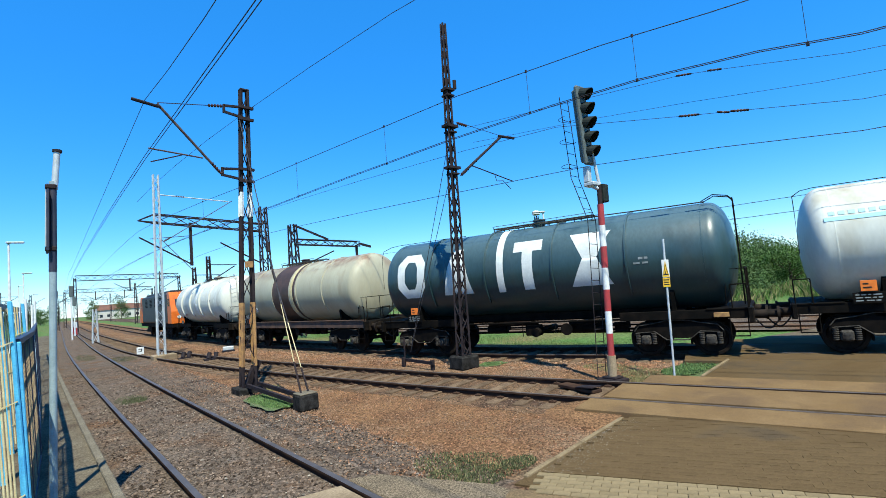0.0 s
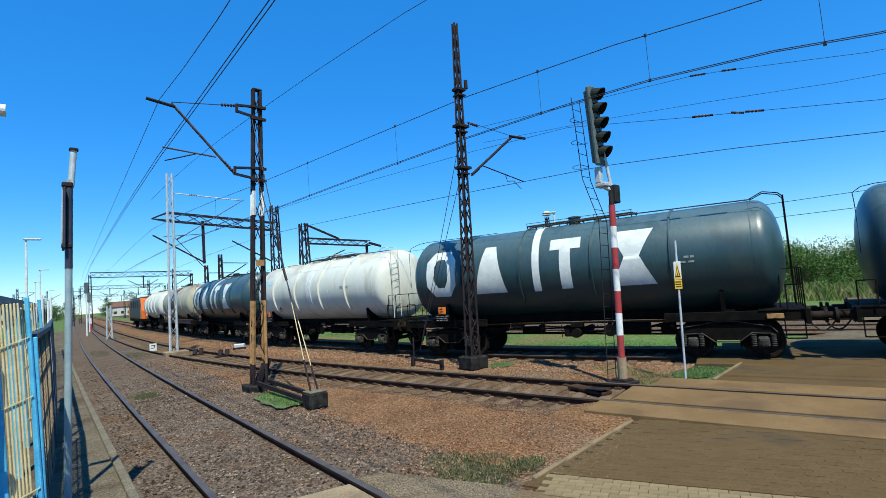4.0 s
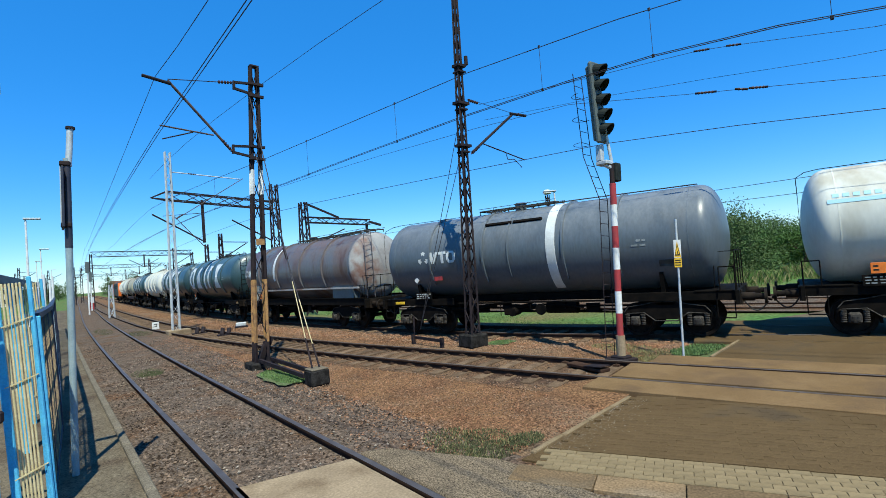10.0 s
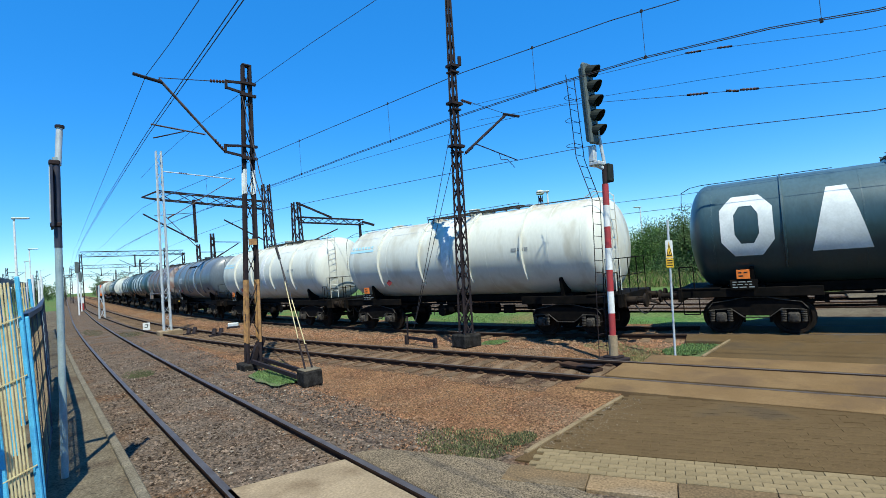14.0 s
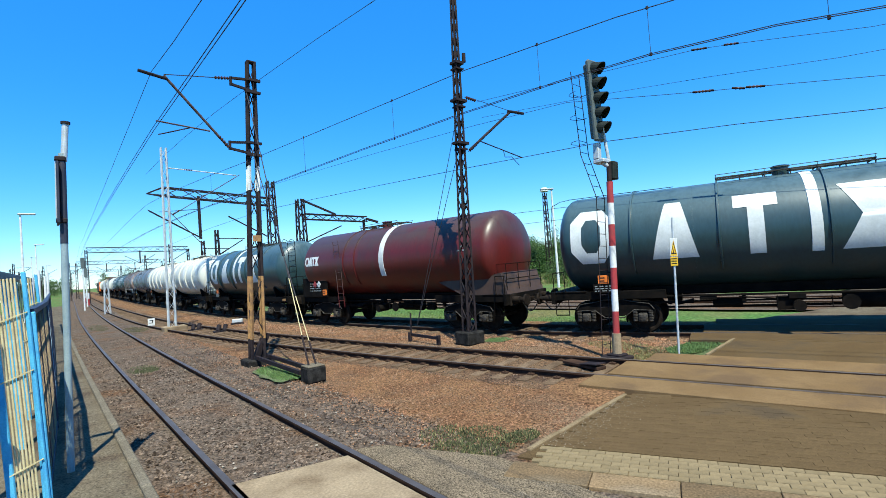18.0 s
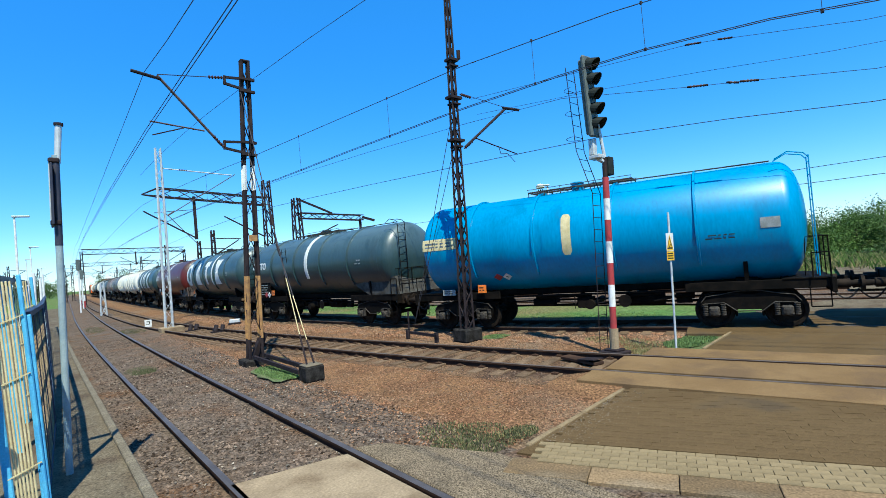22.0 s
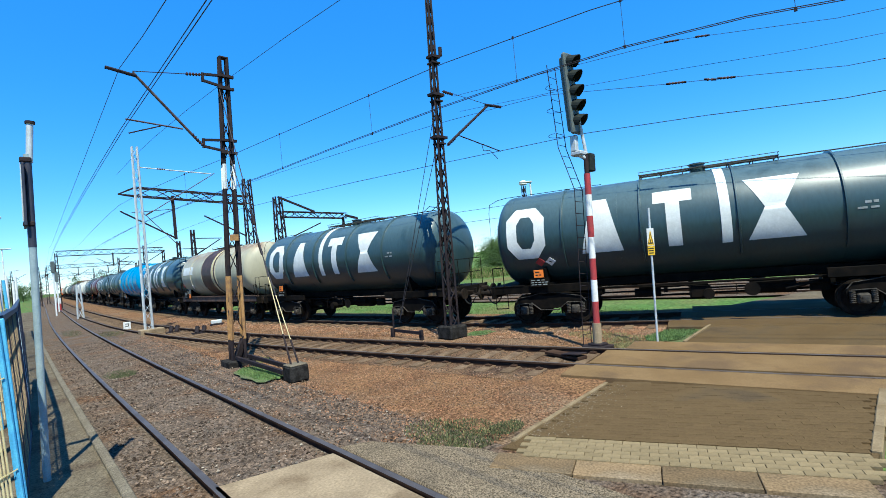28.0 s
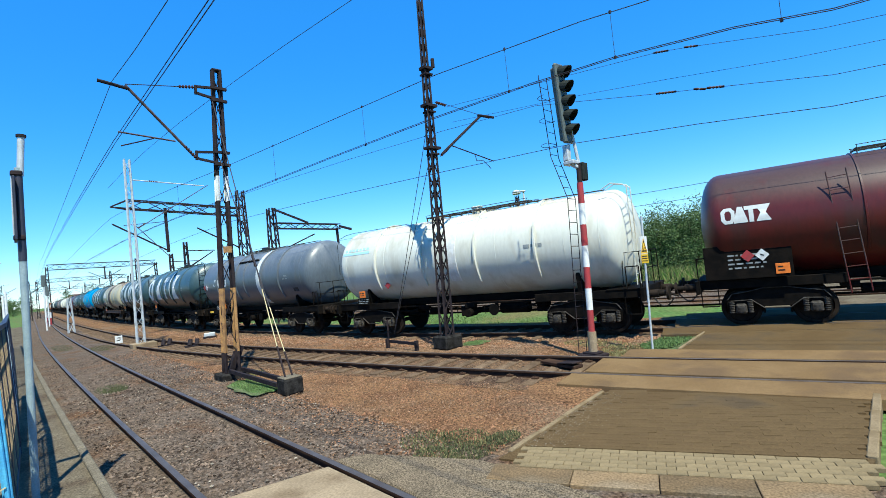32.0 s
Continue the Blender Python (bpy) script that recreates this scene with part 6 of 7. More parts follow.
def common(w, seed, flat=False, ladder_end=-1, colour="black"):
    underframe(w, flat, colour)
    for e in (-1, 1):
        bogie(w, e * 4.2)
        part("saddle", saddle_mesh(), None, w, at=pose(0, e * 4.2, 0))
        turn = 0 if e > 0 else 180
        for x in (-0.875, 0.875):
            part("buffer", buffer_mesh(), None, w, at=pose(x, e * 6.0, 1.06, 0, 0, turn))
        part("coupling", coupling_mesh(), None, w, at=pose(0, e * 6.0, 1.04, 0, 0, turn))
        part("hose", hose_mesh(), None, w, at=pose(-0.30, e * 6.0, 0.92, 0, 0, turn))
        bm = box(bmesh.new(), (0, 0, 0), (0.03, 0.40, 0.03))
        for s in (-0.2, 0.2):
            rod(bm, (0, s, 0), (0, s, 0.48), 0.014, 6)
        part("step", bm, "black", w, at=pose(-1.22, e * 5.68, 0.56))
        bm = rod(bmesh.new(), (0, 0, 0), (0, 0, 0.62), 0.016, 6)
        rod(bm, (0, 0, 0.62), (0, -e * 0.35, 0.62), 0.016, 6)
        rod(bm, (0, -e * 0.35, 0.62), (0, -e * 0.35, 0), 0.016, 6)
        part("grab_handle", bm, "black", w, at=pose(-1.20, e * 5.92, 1.24))
    yr = ladder_end * 5.93
    post_me = cached("rail_post", lambda: mesh_of("railing_post", rod(bmesh.new(), (0, 0, 1.24), (0, 0, 2.25), 0.014, 6), "black", True))
    bar_me = cached("rail_bar", lambda: mesh_of("railing_bar", rod(bmesh.new(), (-1.05, 0, 0), (1.05, 0, 0), 0.013, 6), "black", True))
    side_me = cached(("rail_side", ladder_end), lambda: mesh_of("railing_side", tube(bmesh.new(), [(0, 0, 2.25), (0, -ladder_end * 0.45, 2.25), (0, -ladder_end * 0.5, 1.3)], 0.013), "black", True))
    for x in (-1.05, -0.35, 0.35, 1.05):
        part("railing_post", post_me, None, w, at=pose(x, yr, 0))
    for z in (1.75, 2.25):
        part("railing_bar", bar_me, None, w, at=pose(0, yr, z))
    for x in (-1.05, 1.05):
        part("railing_side", side_me, None, w, at=pose(x, yr, 0))
    part("brake_gear", gear_mesh(seed % 4), None, w)


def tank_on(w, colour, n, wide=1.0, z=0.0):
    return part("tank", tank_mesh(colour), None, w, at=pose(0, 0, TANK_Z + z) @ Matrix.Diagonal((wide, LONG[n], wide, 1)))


def hoops(tank, ys, colour, width=0.06, out=0.055, a0=-40, a1=220):
    for y in ys:
        part("hoop", ring_mesh(width, out, colour, a0, a1), None, tank, at=pose(0, y, 0))


def stripe(tank, y, width=0.30, material="decal", a0=20, a1=205, tilt=0.0):
    part("stripe", ring_mesh(width, 0.014, material, a0, a1), None, tank, "white painted band", at=pose(0, y, 0, 0, 0, tilt))


def top_gear(tank, y, length, colour, hatch_y=0.0, rail_to=None):
    part("walkway", walkway_mesh(length), None, tank, at=pose(0, y, TANK_R))
    part("manhole_cover", hatch_mesh(colour), None, tank, at=pose(0, hatch_y, TANK_R - 0.02))
    if rail_to is not None:
        bm = bmesh.new()
        for x in (-0.42, -0.30):
            rod(bm, (x, y, TANK_R + 0.06), (x, rail_to, TANK_R - 0.0), 0.011, 6)
        part("handrail", bm, "walk_grey", tank)


def end_ladder(tank, end, colour="black"):
    t = part("ladder", ladder_mesh(2.75, 0.0, colour), None, tank, at=pose(-0.80, end * (TANK_L / 2 + 0.06), -1.35, 0, 0, 0))
    bm = bmesh.new()
    for x in (-0.99, -0.61):
        y0 = end * (TANK_L / 2 + 0.06)
        last = Vector((x, y0, 1.35))
        for p in ((x, y0 - end * 0.1, 1.46), (x, y0 - end * 0.45, 1.54), (x, y0 - end * 0.75, 1.40)):
            rod(bm, last, p, 0.013, 6)
            last = Vector(p)
    part("ladder_hoop", bm, colour, tank)
    return t


def end_handrail(tank, end):
    y = end * (TANK_L / 2 + 0.03)
    bm = tube(bmesh.new(), [(-1.12, y, -0.2), (-1.12, y, 0.95), (-0.98, y, 1.24), (-0.74, y - end * 0.2, 1.38), (-0.60, y - end * 0.5, 1.43), (-0.56, y - end * 3.6, 1.43)], 0.010)
    part("end_handrail", bm, "black", tank)


def seams(tank, ys, colour):
    for y in ys:
        part("weld_seam", ring_mesh(0.035, 0.004, colour, -60, 240), None, tank, at=pose(0, y, 0))


def decal(tank, key, polys, y, v, material="decal", label=""):
    ob = part("painted_mark", decal_mesh(key, polys, material), None, tank, label, at=pose(0, y, 0, 0, math.degrees(v / TANK_R), 0))
    return tagged(ob, kind="stuff") if key in ("datalines", "dim_lines", "board_bars") else ob


# paint turned round the shell: positive v moves up on the near side
def hazard(w, y, z, wide=1.0, plate=False):
    """A red and a white diamond on the curve of the tank, or flat on its data plate; z below 0.5 is given from the tank's axis."""
    drop = z - TANK_Z - (wide - 1) * 0.67 if z > 0.5 else z
    lean = math.asin(drop / (TANK_R * wide))
    for k, (paint, label) in enumerate((("red_paint", "red diamond hazard label"), ("white_paint", "white diamond hazard label"))):
        at = pose(-1.30, y - 0.32 * k, z) if plate else pose(-(TANK_R * math.cos(lean)) * wide - 0.014, y - 0.32 * k, z, 0, math.degrees(lean), 0)
        d = part("hazard_diamond", box(bmesh.new(), (0, 0, 0), (0.012, 0.22, 0.22), (45, 0, 0)), paint, w, label, at=at)
        if k:
            part("symbol_bar", box(bmesh.new(), (-0.010, 0, 0), (0.006, 0.09, 0.03), (30, 0, 0)), "soot", d)


def big_mark_wagon(n, seed, bar_after=1, label=None, plate_y=4.6, extra=False):
    """Dark teal wagon with four big white shapes and a white band."""
    w = thing("tank_wagon", label or "dark teal tank wagon with four huge white shapes painted along it", "tank wagon", group="wagons of the freight train")
    common(w, seed)
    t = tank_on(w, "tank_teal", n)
    ys = [4.48, 2.48, -0.22, -2.25] if bar_after == 1 else [4.80, 2.50, 0.52, -1.85]
    bar_y = 0.86 if bar_after == 1 else -0.66
    shapes = (("ring", mark_ring(1.24, 1.66)), ("wedge", mark_wedge(1.20, 1.62)), ("post", mark_post(1.0, 1.62)), ("hourglass", mark_hourglass(1.26, 1.66)))
    for (k, s), y in zip(shapes, ys):
        decal(t, k, s, y, 0.20)
    part("stripe", ring_mesh(0.26, 0.014, "decal", 20, 205), None, t, "white painted band", at=pose(0, bar_y, 0, 0, 0, 3.5))
    end_handrail(t, 1)
    seams(t, (5.3, 2.0, -3.3, -5.3), "tank_teal")
    hoops(t, (3.64, 1.37, -1.04, -3.3), "tank_teal")
    top_gear(t, -0.4, 3.6, "tank_teal", -0.2, -5.4)
    end_ladder(t, -1)
    decal(t, "datalines", flat_bars(0, 0, 1, 0.26, 4, 0.06) + flat_bars(0, -0.13, 1, 0.26, 5, 0.05), -3.9, 0.05, "plate_grey")
    p = panel(w, "data_plate", plate_y - 0.2, 1.33, 0.62, 0.26, "black", -1.22, "black plate with white data bars")
    sign_bars(p, 0.58, 0.24, 3, "plate_grey", seed)
    p = panel(w, "orange_plate", plate_y - 0.2, 1.60, 0.30, 0.24, "orange", -1.24, "orange hazard plate with black bars")
    sign_bars(p, 0.26, 0.22, 2, "soot", seed + 7)
    if extra:
        hazard(w, 4.3, 1.95)
    part("brake_lever_plate", box(bmesh.new(), (0, 0, 0), (0.03, 0.36, 0.12), bevel=0.01), "tan_paint", w, "worn yellowish plate", at=pose(-1.16, -5.3, 1.10))
    train.append((w, MIDS[n]))


def rotor_mark(t, y, v, scale=1.0):
    decal(t, ("rotor", scale), mark_rotor(0.34 * scale), y + 0.85 * scale, v)
    shapes = shifted([[(-0.02, -0.3), (0.16, -0.3), (0.36, 0.3), (0.1, 0.3), (0.04, 0.02), (-0.06, 0.3), (-0.3, 0.3)]], 0, 0)
    mirrored = [[(-a * scale, b * scale) for a, b in p] for p in shapes]
    decal(t, ("v", scale), mirrored, y + 0.15 * scale, v)
    decal(t, ("t", scale), [[(a * scale, b * scale) for a, b in p] for p in mark_post(0.5, 0.6)], y - 0.42 * scale, v)
    decal(t, ("g", scale), [[(a * scale, b * scale) for a, b in p] for p in mark_ring(0.56, 0.6)], y - 0.98 * scale, v)


def slate_wagon(n, seed, colour="tank_slate", side_ladder=False, cover=True, label=None, cab=True):
    w = thing("tank_wagon", label or "slate grey tank wagon with a white band and dark heat cover", "tank wagon", group="wagons of the freight train")
    common(w, seed)
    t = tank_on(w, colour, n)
    if cover:
        rotor_mark(t, 3.3, 0.03, 0.69)
        stripe(t, -1.22, 0.32, a1=238)
        hoops(t, (3.6, 1.3, -1.62, -3.28), colour, 0.08, 0.06)
    else:
        rotor_mark(t, 4.95, 0.18, 0.60)
        stripe(t, 0.2, 0.26)
        hoops(t, (3.64, 1.35, -0.95, -3.15), colour, 0.08, 0.06)
    end_handrail(t, 1)
    seams(t, (5.3, 2.4, -2.0, -5.2), colour)
    top_gear(t, 0.4 if cover else 0.6, 3.0 if cover else 3.8, colour, 0.4, -5.4)
    if not cover:
        end_ladder(t, -1)
    if cover:
        bm = bmesh.new()
        for k in range(2):
            box(bm, (-TANK_R * math.cos(radians(42)) - 0.02, 0.78 - k * 1.12, TANK_R * math.sin(radians(42)) + 0.01), (0.08, 1.06, 0.07), (0, -48, 0))
        part("cover_edge", bm, "black", t)
        hoops(t, (0.32,), colour, 0.05, 0.035, 130, 215)
        decal(t, "dull_plate", [rect(0, 0, 0.42, 0.2)], -4.6, -0.66, "walk_grey", "dull grey plate")
    decal(t, "datalines", flat_bars(0, 0, 1, 0.26, 4, 0.06) + flat_bars(0, -0.13, 1, 0.26, 5, 0.05), -4.1, 0.02, "plate_grey")
    if side_ladder:
        part("end_skirt", extrude_side(((-2.95, 1.74), (-5.1, 1.84), (-5.75, 1.97), (-5.98, 1.25), (-4.05, 1.25)), -1.12, 2.24), "walk_grey", w, "dark grey end support box")
        part("ladder", ladder_mesh(2.9, 0.0), None, w, "black side ladder", at=pose(-1.42, 2.0, 0.75, 0, 4, 90))
        p = panel(w, "data_plate", 4.85, 1.62, 1.4, 0.80, "black", -1.26, "black plate with white data bars")
        sign_bars(p, 1.0, 0.66, 5, "plate_grey", seed)
        p = panel(w, "orange_plate", 3.85, 1.45, 0.30, 0.26, "orange", -1.28, "orange hazard plate with black bars")
        sign_bars(p, 0.26, 0.22, 2, "soot", seed + 7)
        hazard(w, 4.55, 1.36, plate=True)
    else:
        p = panel(w, "data_plate", 4.0, 1.36, 0.75, 0.26, "black", -1.20, "black plate with white data bars")
        sign_bars(p, 0.7, 0.24, 3, "decal", seed)
        if seed == 20:
            hazard(t, 5.38, -0.14)
            p = panel(w, "orange_plate", 3.25, 1.44, 0.30, 0.25, "orange", -1.24, "orange hazard plate with black bars")
            sign_bars(p, 0.26, 0.22, 2, "soot", seed + 7)
        else:
            part("hazard_diamond", box(bmesh.new(), (0, 0, 0), (0.015, 0.16, 0.16), (45, 0, 0)), "white_paint", w, "small white diamond label", at=pose(-1.29, 4.2, 1.95))
            part("hazard_label", box(bmesh.new(), (0, 0, 0), (0.015, 0.34, 0.14)), "red_paint", w, "faded red label", at=pose(-1.31, 3.2, 1.98))
        part("brake_lever_plate", box(bmesh.new(), (0, 0, 0), (0.03, 0.45, 0.10), bevel=0.01), "yellow", w, "worn yellow plate", at=pose(-1.16, 5.2, 1.12))
    train.append((w, MIDS[n]))


def rust_wagon(n, seed):
    w = thing("tank_wagon", "rust-streaked brown and grey tank wagon with a railed side walkway", "tank wagon", group="wagons of the freight train")
    common(w, seed, True)
    t = tank_on(w, "tank_rust", n, 1.02)
    # grey paint plus the strong sun on this end, put into one colour
    def cap():
        half = TANK_L / 2
        prof = [(-half - 0.008 + d, r * (TANK_R + 0.008)) for d, r in ((0.0, 0.02), (0.02, 0.25), (0.06, 0.45), (0.12, 0.62), (0.18, 0.74), (0.25, 0.835), (0.32, 0.90), (0.40, 0.95), (0.49, 0.984), (0.60, 1.0))]
        me = mesh_of("end_cap", lathe(bmesh.new(), prof, 96), "cap_grey")
        me.shade_smooth()
        return me
    part("end_cap", cached("end_cap", cap), None, t, "chalky grey end cap with its sunlit paleness painted in")
    rotor_mark(t, 4.7, 0.05, 0.62)
    stripe(t, 1.72, 0.30, "decal", 40, 196)
    hoops(t, (3.6, 1.48, -1.05, -3.22), "tank_rust", 0.08, 0.07, -30, 212)
    seams(t, (2.7, 0.07, -2.2), "tank_rust")
    bm = bmesh.new()
    for e in (-1, 1):
        box(bm, (e * 1.32, -0.4, 1.78), (0.10, 10.5, 0.07))
    part("side_girder", bm, "cap_grey", w)
    top_gear(t, -2.4, 6.6, "tank_rust", 0.0)
    end_ladder(t, -1, "tank_rust")
    p = panel(w, "data_plate", 3.75, 1.68, 1.75, 0.84, "board", -1.34, "pale dusty data board")
    sign_bars(p, 0.5, 0.30, 3, "soot", seed)
    q = panel(w, "orange_plate", 3.6, 1.46, 0.30, 0.26, "orange", -1.365, "orange hazard plate with black bars")
    sign_bars(q, 0.28, 0.24, 2, "soot", seed + 7)
    part("side_box", box(bmesh.new(), (0, 0, 0), (0.5, 1.6, 0.6), bevel=0.03), "tank_slate", w, "grey metal locker", at=pose(-1.0, -4.3, 1.60))
    hazard(w, 5.12, 2.02)
    train.append((w, MIDS[n]))


def white_wagon(n, seed, blue=False, patch=True, label=None):
    w = thing("tank_wagon", label or "soiled off-white tank wagon with raised hoops", "tank wagon", group="wagons of the freight train")
    common(w, seed)
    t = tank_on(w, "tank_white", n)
    hoops(t, (3.66, 1.34, -1.0, -3.25), "tank_white", 0.08, 0.085, -40, 218)
    stripe(t, 0.0, 0.42, "white_paint", 20, 215)
    end_handrail(t, 1)
    seams(t, (5.3, 3.2, -1.8, -4.2, -5.3), "tank_white")
    top_gear(t, -0.5, 4.4, "tank_white", -0.4, -5.3)
    end_ladder(t, -1, "tank_white")
    if blue:
        decal(t, "blue_line", [rect(0, 0, 1.5, 0.10)], 4.75, 0.55, "decal_blue", "pale blue painted panel")
        decal(t, "pale_bars", [rect(0.62 - k * 0.2, 0, 0.13, 0.10) for k in range(7)], 4.75, 0.70, "decal_blue")
    decal(t, "dim_lines", flat_bars(0, 0, 1, 0.45, 9, 0.10, 0.10), -3.5, 0.05, "plate_grey")
    p = panel(w, "orange_plate", 4.5, 1.62, 0.30, 0.25, "orange", -1.24, "orange hazard plate with black bars")
    sign_bars(p, 0.26, 0.22, 2, "soot", seed + 7)
    p = panel(w, "data_plate", 4.5, 1.34, 0.62, 0.26, "black", -1.20, "black plate with white data bars")
    sign_bars(p, 0.58, 0.24, 3, "plate_grey", seed)
    bm = box(bmesh.new(), (0, 0, 0), (0.012, 0.2, 0.2), (45, 0, 0))
    part("hazard_diamond", bm, "red_paint", w, "red diamond hazard label", at=pose(-1.27, 3.1, 1.9))
    train.append((w, MIDS[n]))


def red_wagon(n, seed):
    w = thing("tank_wagon", "dark red tank wagon with one white band and a side ladder", "tank wagon", group="wagons of the freight train")
    common(w, seed)
    t = tank_on(w, "tank_red", n)
    for k, s, y in (("rd", mark_ring(0.33, 0.42), 5.28), ("rw", mark_wedge(0.34, 0.42), 4.99), ("rp", mark_post(0.30, 0.42), 4.74), ("rh", mark_hourglass(0.34, 0.42), 4.47)):
        decal(t, k, s, y, 0.22)
    stripe(t, -0.25, 0.30)
    hoops(t, (2.4, 1.6), "tank_red", 0.06, 0.03)
    part("ladder", ladder_mesh(2.9, 0.0, "tank_red"), None, w, "dark red side ladder", at=pose(-1.42, 2.55, 0.8, 0, 4, 90))
    top_gear(t, 1.0, 2.6, "tank_red", 0.9)
    p = panel(w, "data_plate", 4.75, 1.70, 1.95, 0.88, "black", -1.26, "black plate with white data bars")
    sign_bars(p, 0.9, 0.5, 4, "plate_grey", seed)
    hazard(w, 4.72, 1.84, plate=True)
    p = panel(w, "orange_plate", 4.0, 1.46, 0.30, 0.26, "orange", -1.28, "orange hazard plate with black bars")
    sign_bars(p, 0.26, 0.22, 2, "soot", seed + 7)
    part("end_skirt", extrude_side(((-2.95, 1.74), (-5.1, 1.84), (-5.75, 1.97), (-5.98, 1.25), (-4.05, 1.25)), -1.12, 2.24), "band_brown", w, "dark brown end support box")
    decal(t, "datalines", flat_bars(0, 0, 1, 0.3, 4, 0.09) + flat_bars(0, -0.25, 1, 0.26, 5, 0.08), -4.85, 0.25, "plate_grey")
    train.append((w, MIDS[n]))


def blue_wagon(n, seed):
    w = thing("tank_wagon", "bright blue tank wagon with a cream name board on it", "tank wagon", group="wagons of the freight train")
    common(w, seed)
    t = tank_on(w, "tank_blue", n, 1.075, 0.05)
    decal(t, "board", [rect(0, 0, 1.45, 0.36)], 4.95, 0.20, "cream", "cream board with dark bars")
    decal(t, "board_bars", shifted([rect(0.35, 0, 0.22, 0.22), rect(0.08, 0, 0.14, 0.22), rect(-0.12, 0, 0.1, 0.22), rect(-0.42, -0.02, 0.42, 0.16)], 0, 0), 4.95, 0.21, "tank_slate")
    decal(t, "long_mark", [[(-0.15, -0.48), (-0.09, -0.58), (0.09, -0.58), (0.15, -0.48), (0.15, 0.48), (0.09, 0.58), (-0.09, 0.58), (-0.15, 0.48)]], 0.28, 0.14, "cream")
    hoops(t, (3.72, 1.4, -1.1, -3.4), "tank_blue", 0.08, 0.06)
    top_gear(t, 0.1, 3.5, "tank_blue", 0.2, -5.3)
    end_ladder(t, -1, "tank_blue")
    decal(t, "pale_panel", [rect(0, 0, 0.44, 0.24)], -5.12, -0.05, "plate_grey")
    decal(t, "dim_lines", flat_bars(0, 0, 2, 0.6, 9, 0.03, 0.08), -4.3, -0.25, "tank_teal")
    p = panel(w, "orange_plate", 3.3, 1.36, 0.30, 0.26, "orange", -1.26, "orange hazard plate with black bars")
    sign_bars(p, 0.26, 0.22, 2, "soot", seed + 7)
    hazard(w, 2.7, 1.72, 1.075)
    p = panel(w, "data_plate", 4.6, 1.28, 0.5, 0.2, "plate_grey", -1.20)
    sign_bars(p, 0.45, 0.18, 2, "soot", seed)
    train.append((w, MIDS[n]))


def cream_wagon(n, seed):
    w = thing("tank_wagon", "dirty cream tank wagon with a broad rust-brown middle band", "tank wagon", group="wagons of the freight train")
    common(w, seed, True, colour="sole_rust")
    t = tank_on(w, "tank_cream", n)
    part("heat_band", ring_mesh(1.71, 0.012, "band_brown", -80, 260), None, t, "broad rust-brown band", at=pose(0, 0.495, 0))
    part("heat_band", ring_mesh(0.21, 0.012, "band_brown", -80, 260), None, t, "narrow rust-brown band", at=pose(0, -0.85, 0))
    stripe(t, -0.62, 0.24, "cream", -40, 220)
    hoops(t, (3.6, 1.35, -1.1, -3.4), "tank_cream", 0.06, 0.03)
    if n != 1:
        decal(t, "blank", [rect(0, 0, 1.95, 0.52)], 4.06, 0.31, "decal", "blank white painted patch")
    top_gear(t, 0.4, 3.4, "band_brown", 0.3)
    p = panel(w, "data_plate", 4.55, 1.48, 1.25, 0.56, "black", -1.28, "black plate with white data bars")
    sign_bars(p, 0.45, 0.46, 5, "plate_grey", seed, y=0.36)
    sign_bars(p, 0.36, 0.22, 4, "plate_grey", seed + 3, y=-0.06, z=0.15)
    part("plate_frame", box(bmesh.new(), (-0.014, -0.42, 0.10), (0.012, 0.36, 0.34), bevel=0.006), "signal", p)
    p = panel(w, "orange_plate", 4.13, 1.36, 0.31, 0.26, "orange", -1.31, "orange hazard plate with black bars")
    sign_bars(p, 0.26, 0.22, 2, "soot", seed + 7)
    for k, (y, z, paint, label) in enumerate(((5.05, 2.02, "red_paint", "red diamond hazard label"), (3.32, 1.98, "white_paint", "white diamond hazard label"))):
        d = part("hazard_diamond", box(bmesh.new(), (0, 0, 0), (0.012, 0.22, 0.22), (45, 0, 0)), paint, w, label, at=pose(-1.305, y, z, 0, -27, 0))
        if k:
            part("symbol_bar", box(bmesh.new(), (-0.010, 0, 0), (0.006, 0.09, 0.03), (30, 0, 0)), "soot", d)
    train.append((w, MIDS[n]))


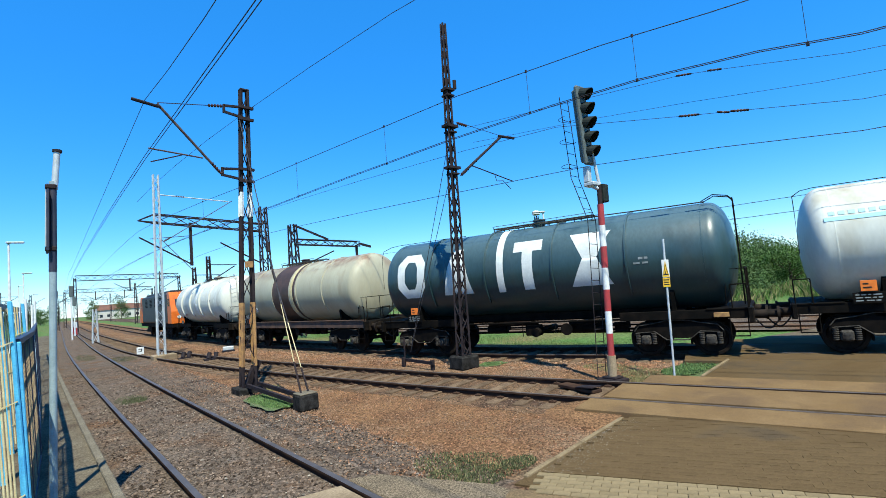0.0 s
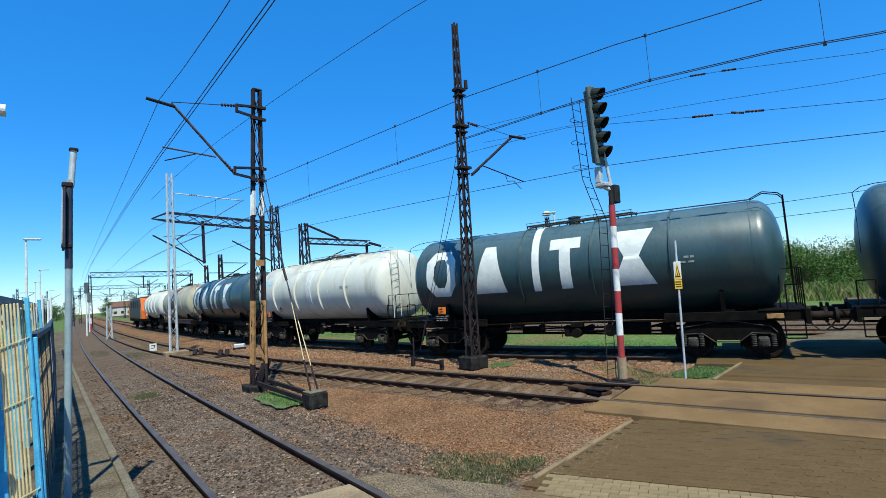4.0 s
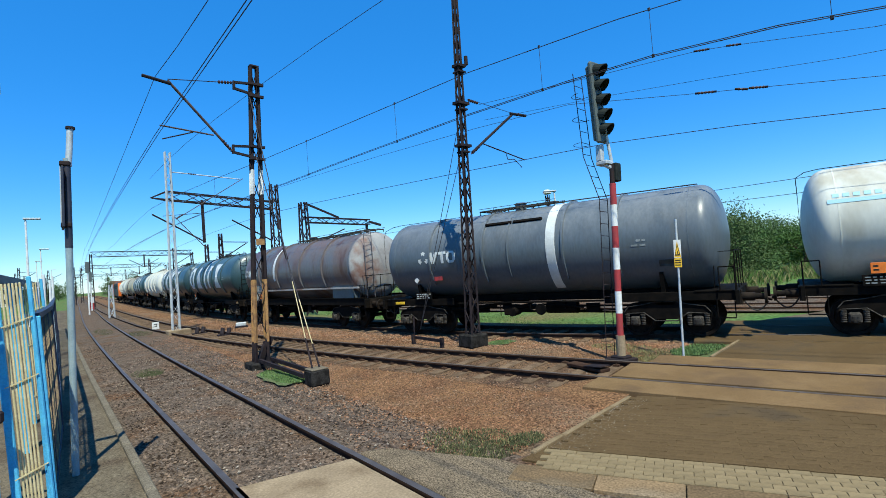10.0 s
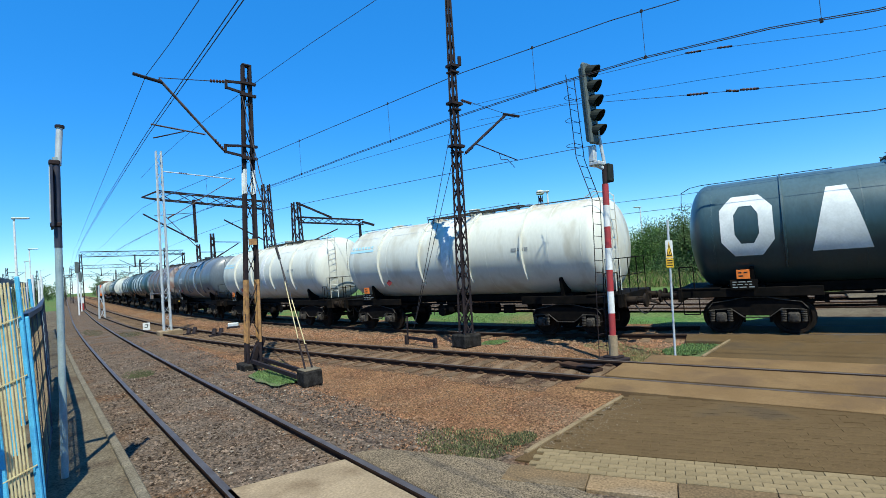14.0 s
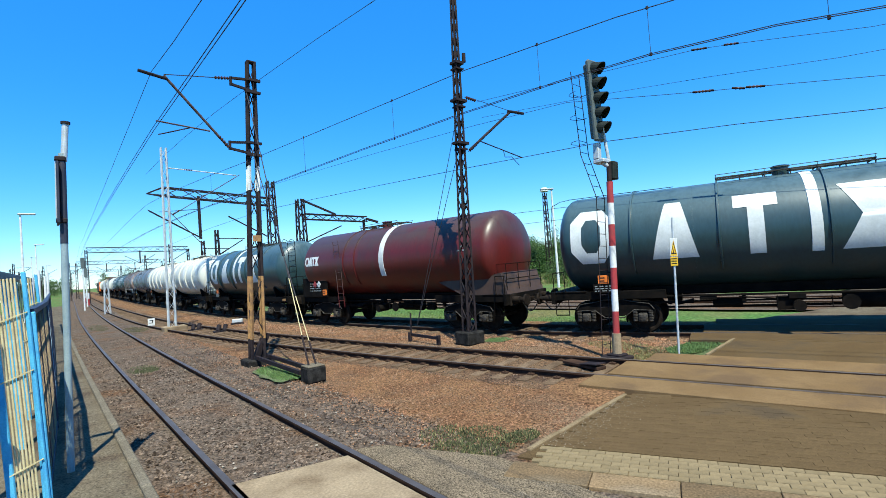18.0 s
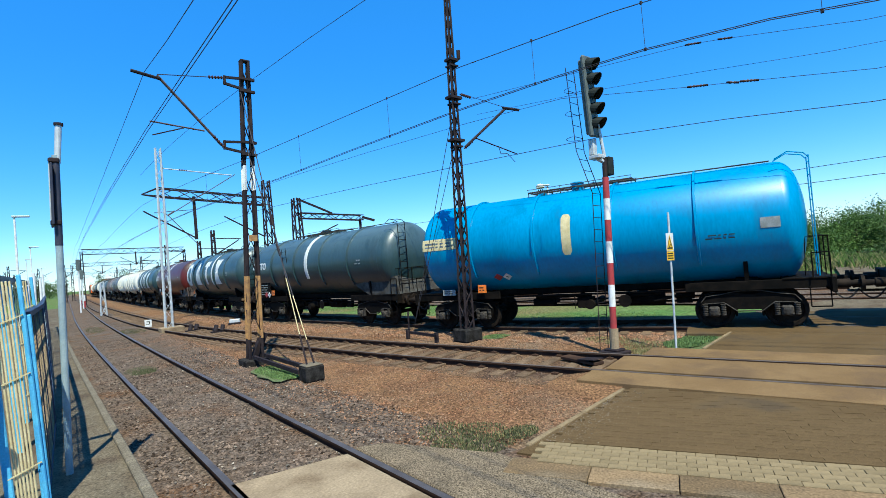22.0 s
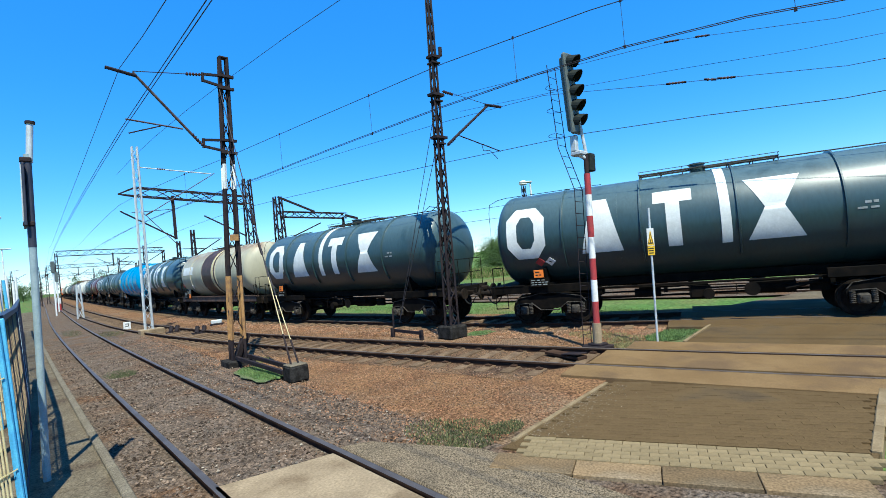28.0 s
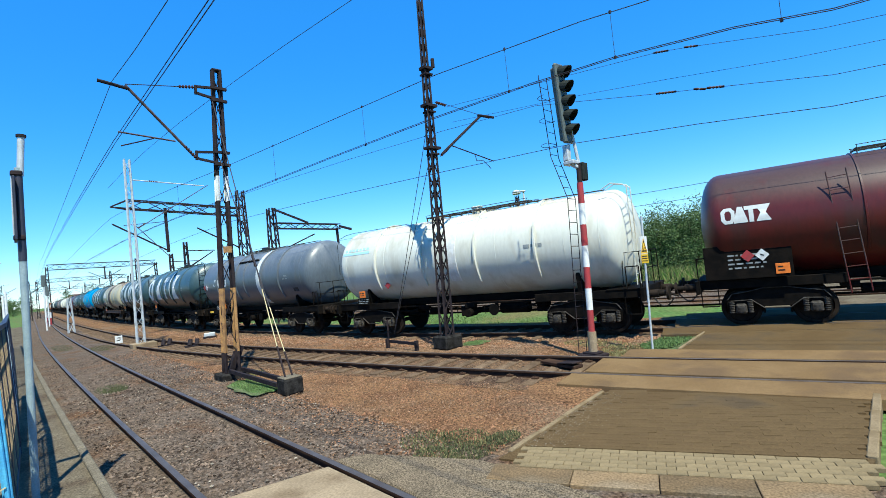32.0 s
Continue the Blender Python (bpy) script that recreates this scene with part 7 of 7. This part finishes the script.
def locomotive(u):
    w = thing("locomotive", "dark graphite locomotive with bright orange cab ends", "locomotive", group="")
    bm = box(bmesh.new(), (0, 0, 2.5), (2.9, 12.6, 2.5), bevel=0.12)
    part("body", bm, "loco_dark", w)
    bm = box(bmesh.new(), (0, 0, 3.86), (2.2, 11.6, 0.22), bevel=0.06)
    part("roof", bm, "loco_dark", w)
    part("underframe", box(bmesh.new(), (0, 0, 1.08), (2.7, 15.4, 0.36), bevel=0.04), "black", w)
    for e in (-1, 1):
        pts = [(6.3, 1.25), (7.75, 1.25), (7.75, 2.2), (7.25, 3.5), (6.9, 3.78), (6.3, 3.78)]
        cab = part("cab", extrude_side([(e * a, b) for a, b in pts], -1.46, 2.92), "loco_orange", w, "bright orange cab end")
        bm = box(bmesh.new(), (0, e * 7.52, 2.86), (2.2, 0.03, 0.7), (e * 21, 0, 0))
        part("windscreen", bm, "glass", cab)
        for x in (-1.47, 1.47):
            part("side_window", box(bmesh.new(), (x, e * 6.75, 2.95), (0.03, 0.55, 0.6), bevel=0.01), "glass", cab)
        for x in (-0.9, 0.9):
            part("headlight", rod(bmesh.new(), (x, e * 7.72, 1.75), (x, e * 7.80, 1.75), 0.14, 14), "white_paint", cab)
            part("buffer", buffer_mesh(), None, w, at=pose(x, e * 7.7, 1.06, 0, 0, 0 if e > 0 else 180))
        bogie(w, e * 4.7)
    for y in (-3.6, -1.2, 1.2, 3.6):
        bm = bmesh.new()
        for k in range(6):
            box(bm, (-1.46, y, 2.75 + k * 0.13), (0.05, 1.1, 0.06), (0, 30, 0))
        part("grille", bm, "black", w)
    train.append((w, u))


# tank ends of each wagon at the start of the shot: front and rear, in metres along the line
ENDS = ((42.6, 31.05), (29.4, 17.85), (16.21, 4.62), (3.23, -8.1), (-9.58, -21.0), (-22.49, -33.93), (-35.27, -46.84), (-48.58, -60.16), (-61.78, -73.47),
        (-75.02, -86.49), (-88.18, -99.57), (-101.31, -112.84), (-114.42, -126.06), (-127.54, -139.43), (-140.88, -152.2), (-153.88, -165.42), (-167.02, -178.1),
        (-179.4, -190.97), (-192.87, -204.58), (-205.94, -217.64), (-219.38, -230.86), (-232.45, -244.0))
MIDS = [(a + b) / 2 for a, b in ENDS]
LONG = [(a - b) / TANK_L for a, b in ENDS]
locomotive(51.9)
white_wagon(0, 1)
cream_wagon(1, 2)
big_mark_wagon(2, 3)
white_wagon(3, 4, True, label="soiled off-white tank wagon with a short pale blue stripe")
big_mark_wagon(4, 5)
big_mark_wagon(5, 6)
rust_wagon(6, 7)
slate_wagon(7, 8)
white_wagon(8, 9, True, label="soiled off-white tank wagon with a faint pale blue stripe")
white_wagon(9, 10, True, label="soiled off-white tank wagon with a short pale blue stripe")
big_mark_wagon(10, 11)
red_wagon(11, 12)
big_mark_wagon(12, 13, 2)
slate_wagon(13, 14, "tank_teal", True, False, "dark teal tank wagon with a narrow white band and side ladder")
blue_wagon(14, 15)
big_mark_wagon(15, 16)
cream_wagon(16, 17)
big_mark_wagon(17, 18)
big_mark_wagon(18, 19, 2, extra=True)
slate_wagon(19, 20)
white_wagon(20, 21, True, label="soiled off-white tank wagon with a short pale blue stripe")
red_wagon(21, 22)


# ---- what moves ----
def travelled(t):
    """Metres gone since the start: the train gathers speed."""
    return 5.991 * t + 0.116 * t * t / 2 - 0.002516 * t ** 3 / 6


def motions():
    for w, u in train:
        rows = []
        for i in range(65):
            t = i * 0.5
            p, h = on_line("train", u + travelled(t))
            rows.append((t, Matrix.Translation(p) @ Matrix.Rotation(h, 4, "Z")))
        walk(w, rows)
    # all wheels roll alike: one turn for every 2.86 m travelled
    first = wheelsets[0]
    walk(first, [(i / 15, Matrix.Rotation(-travelled(i / 15) / 0.455, 4, "X")) for i in range(481)])
    for ws in wheelsets[1:]:
        ws.rotation_mode = "QUATERNION"
        ws.animation_data_create()
        ws.animation_data.action = first.animation_data.action
        ws.animation_data.action_slot = first.animation_data.action_slot


motions()
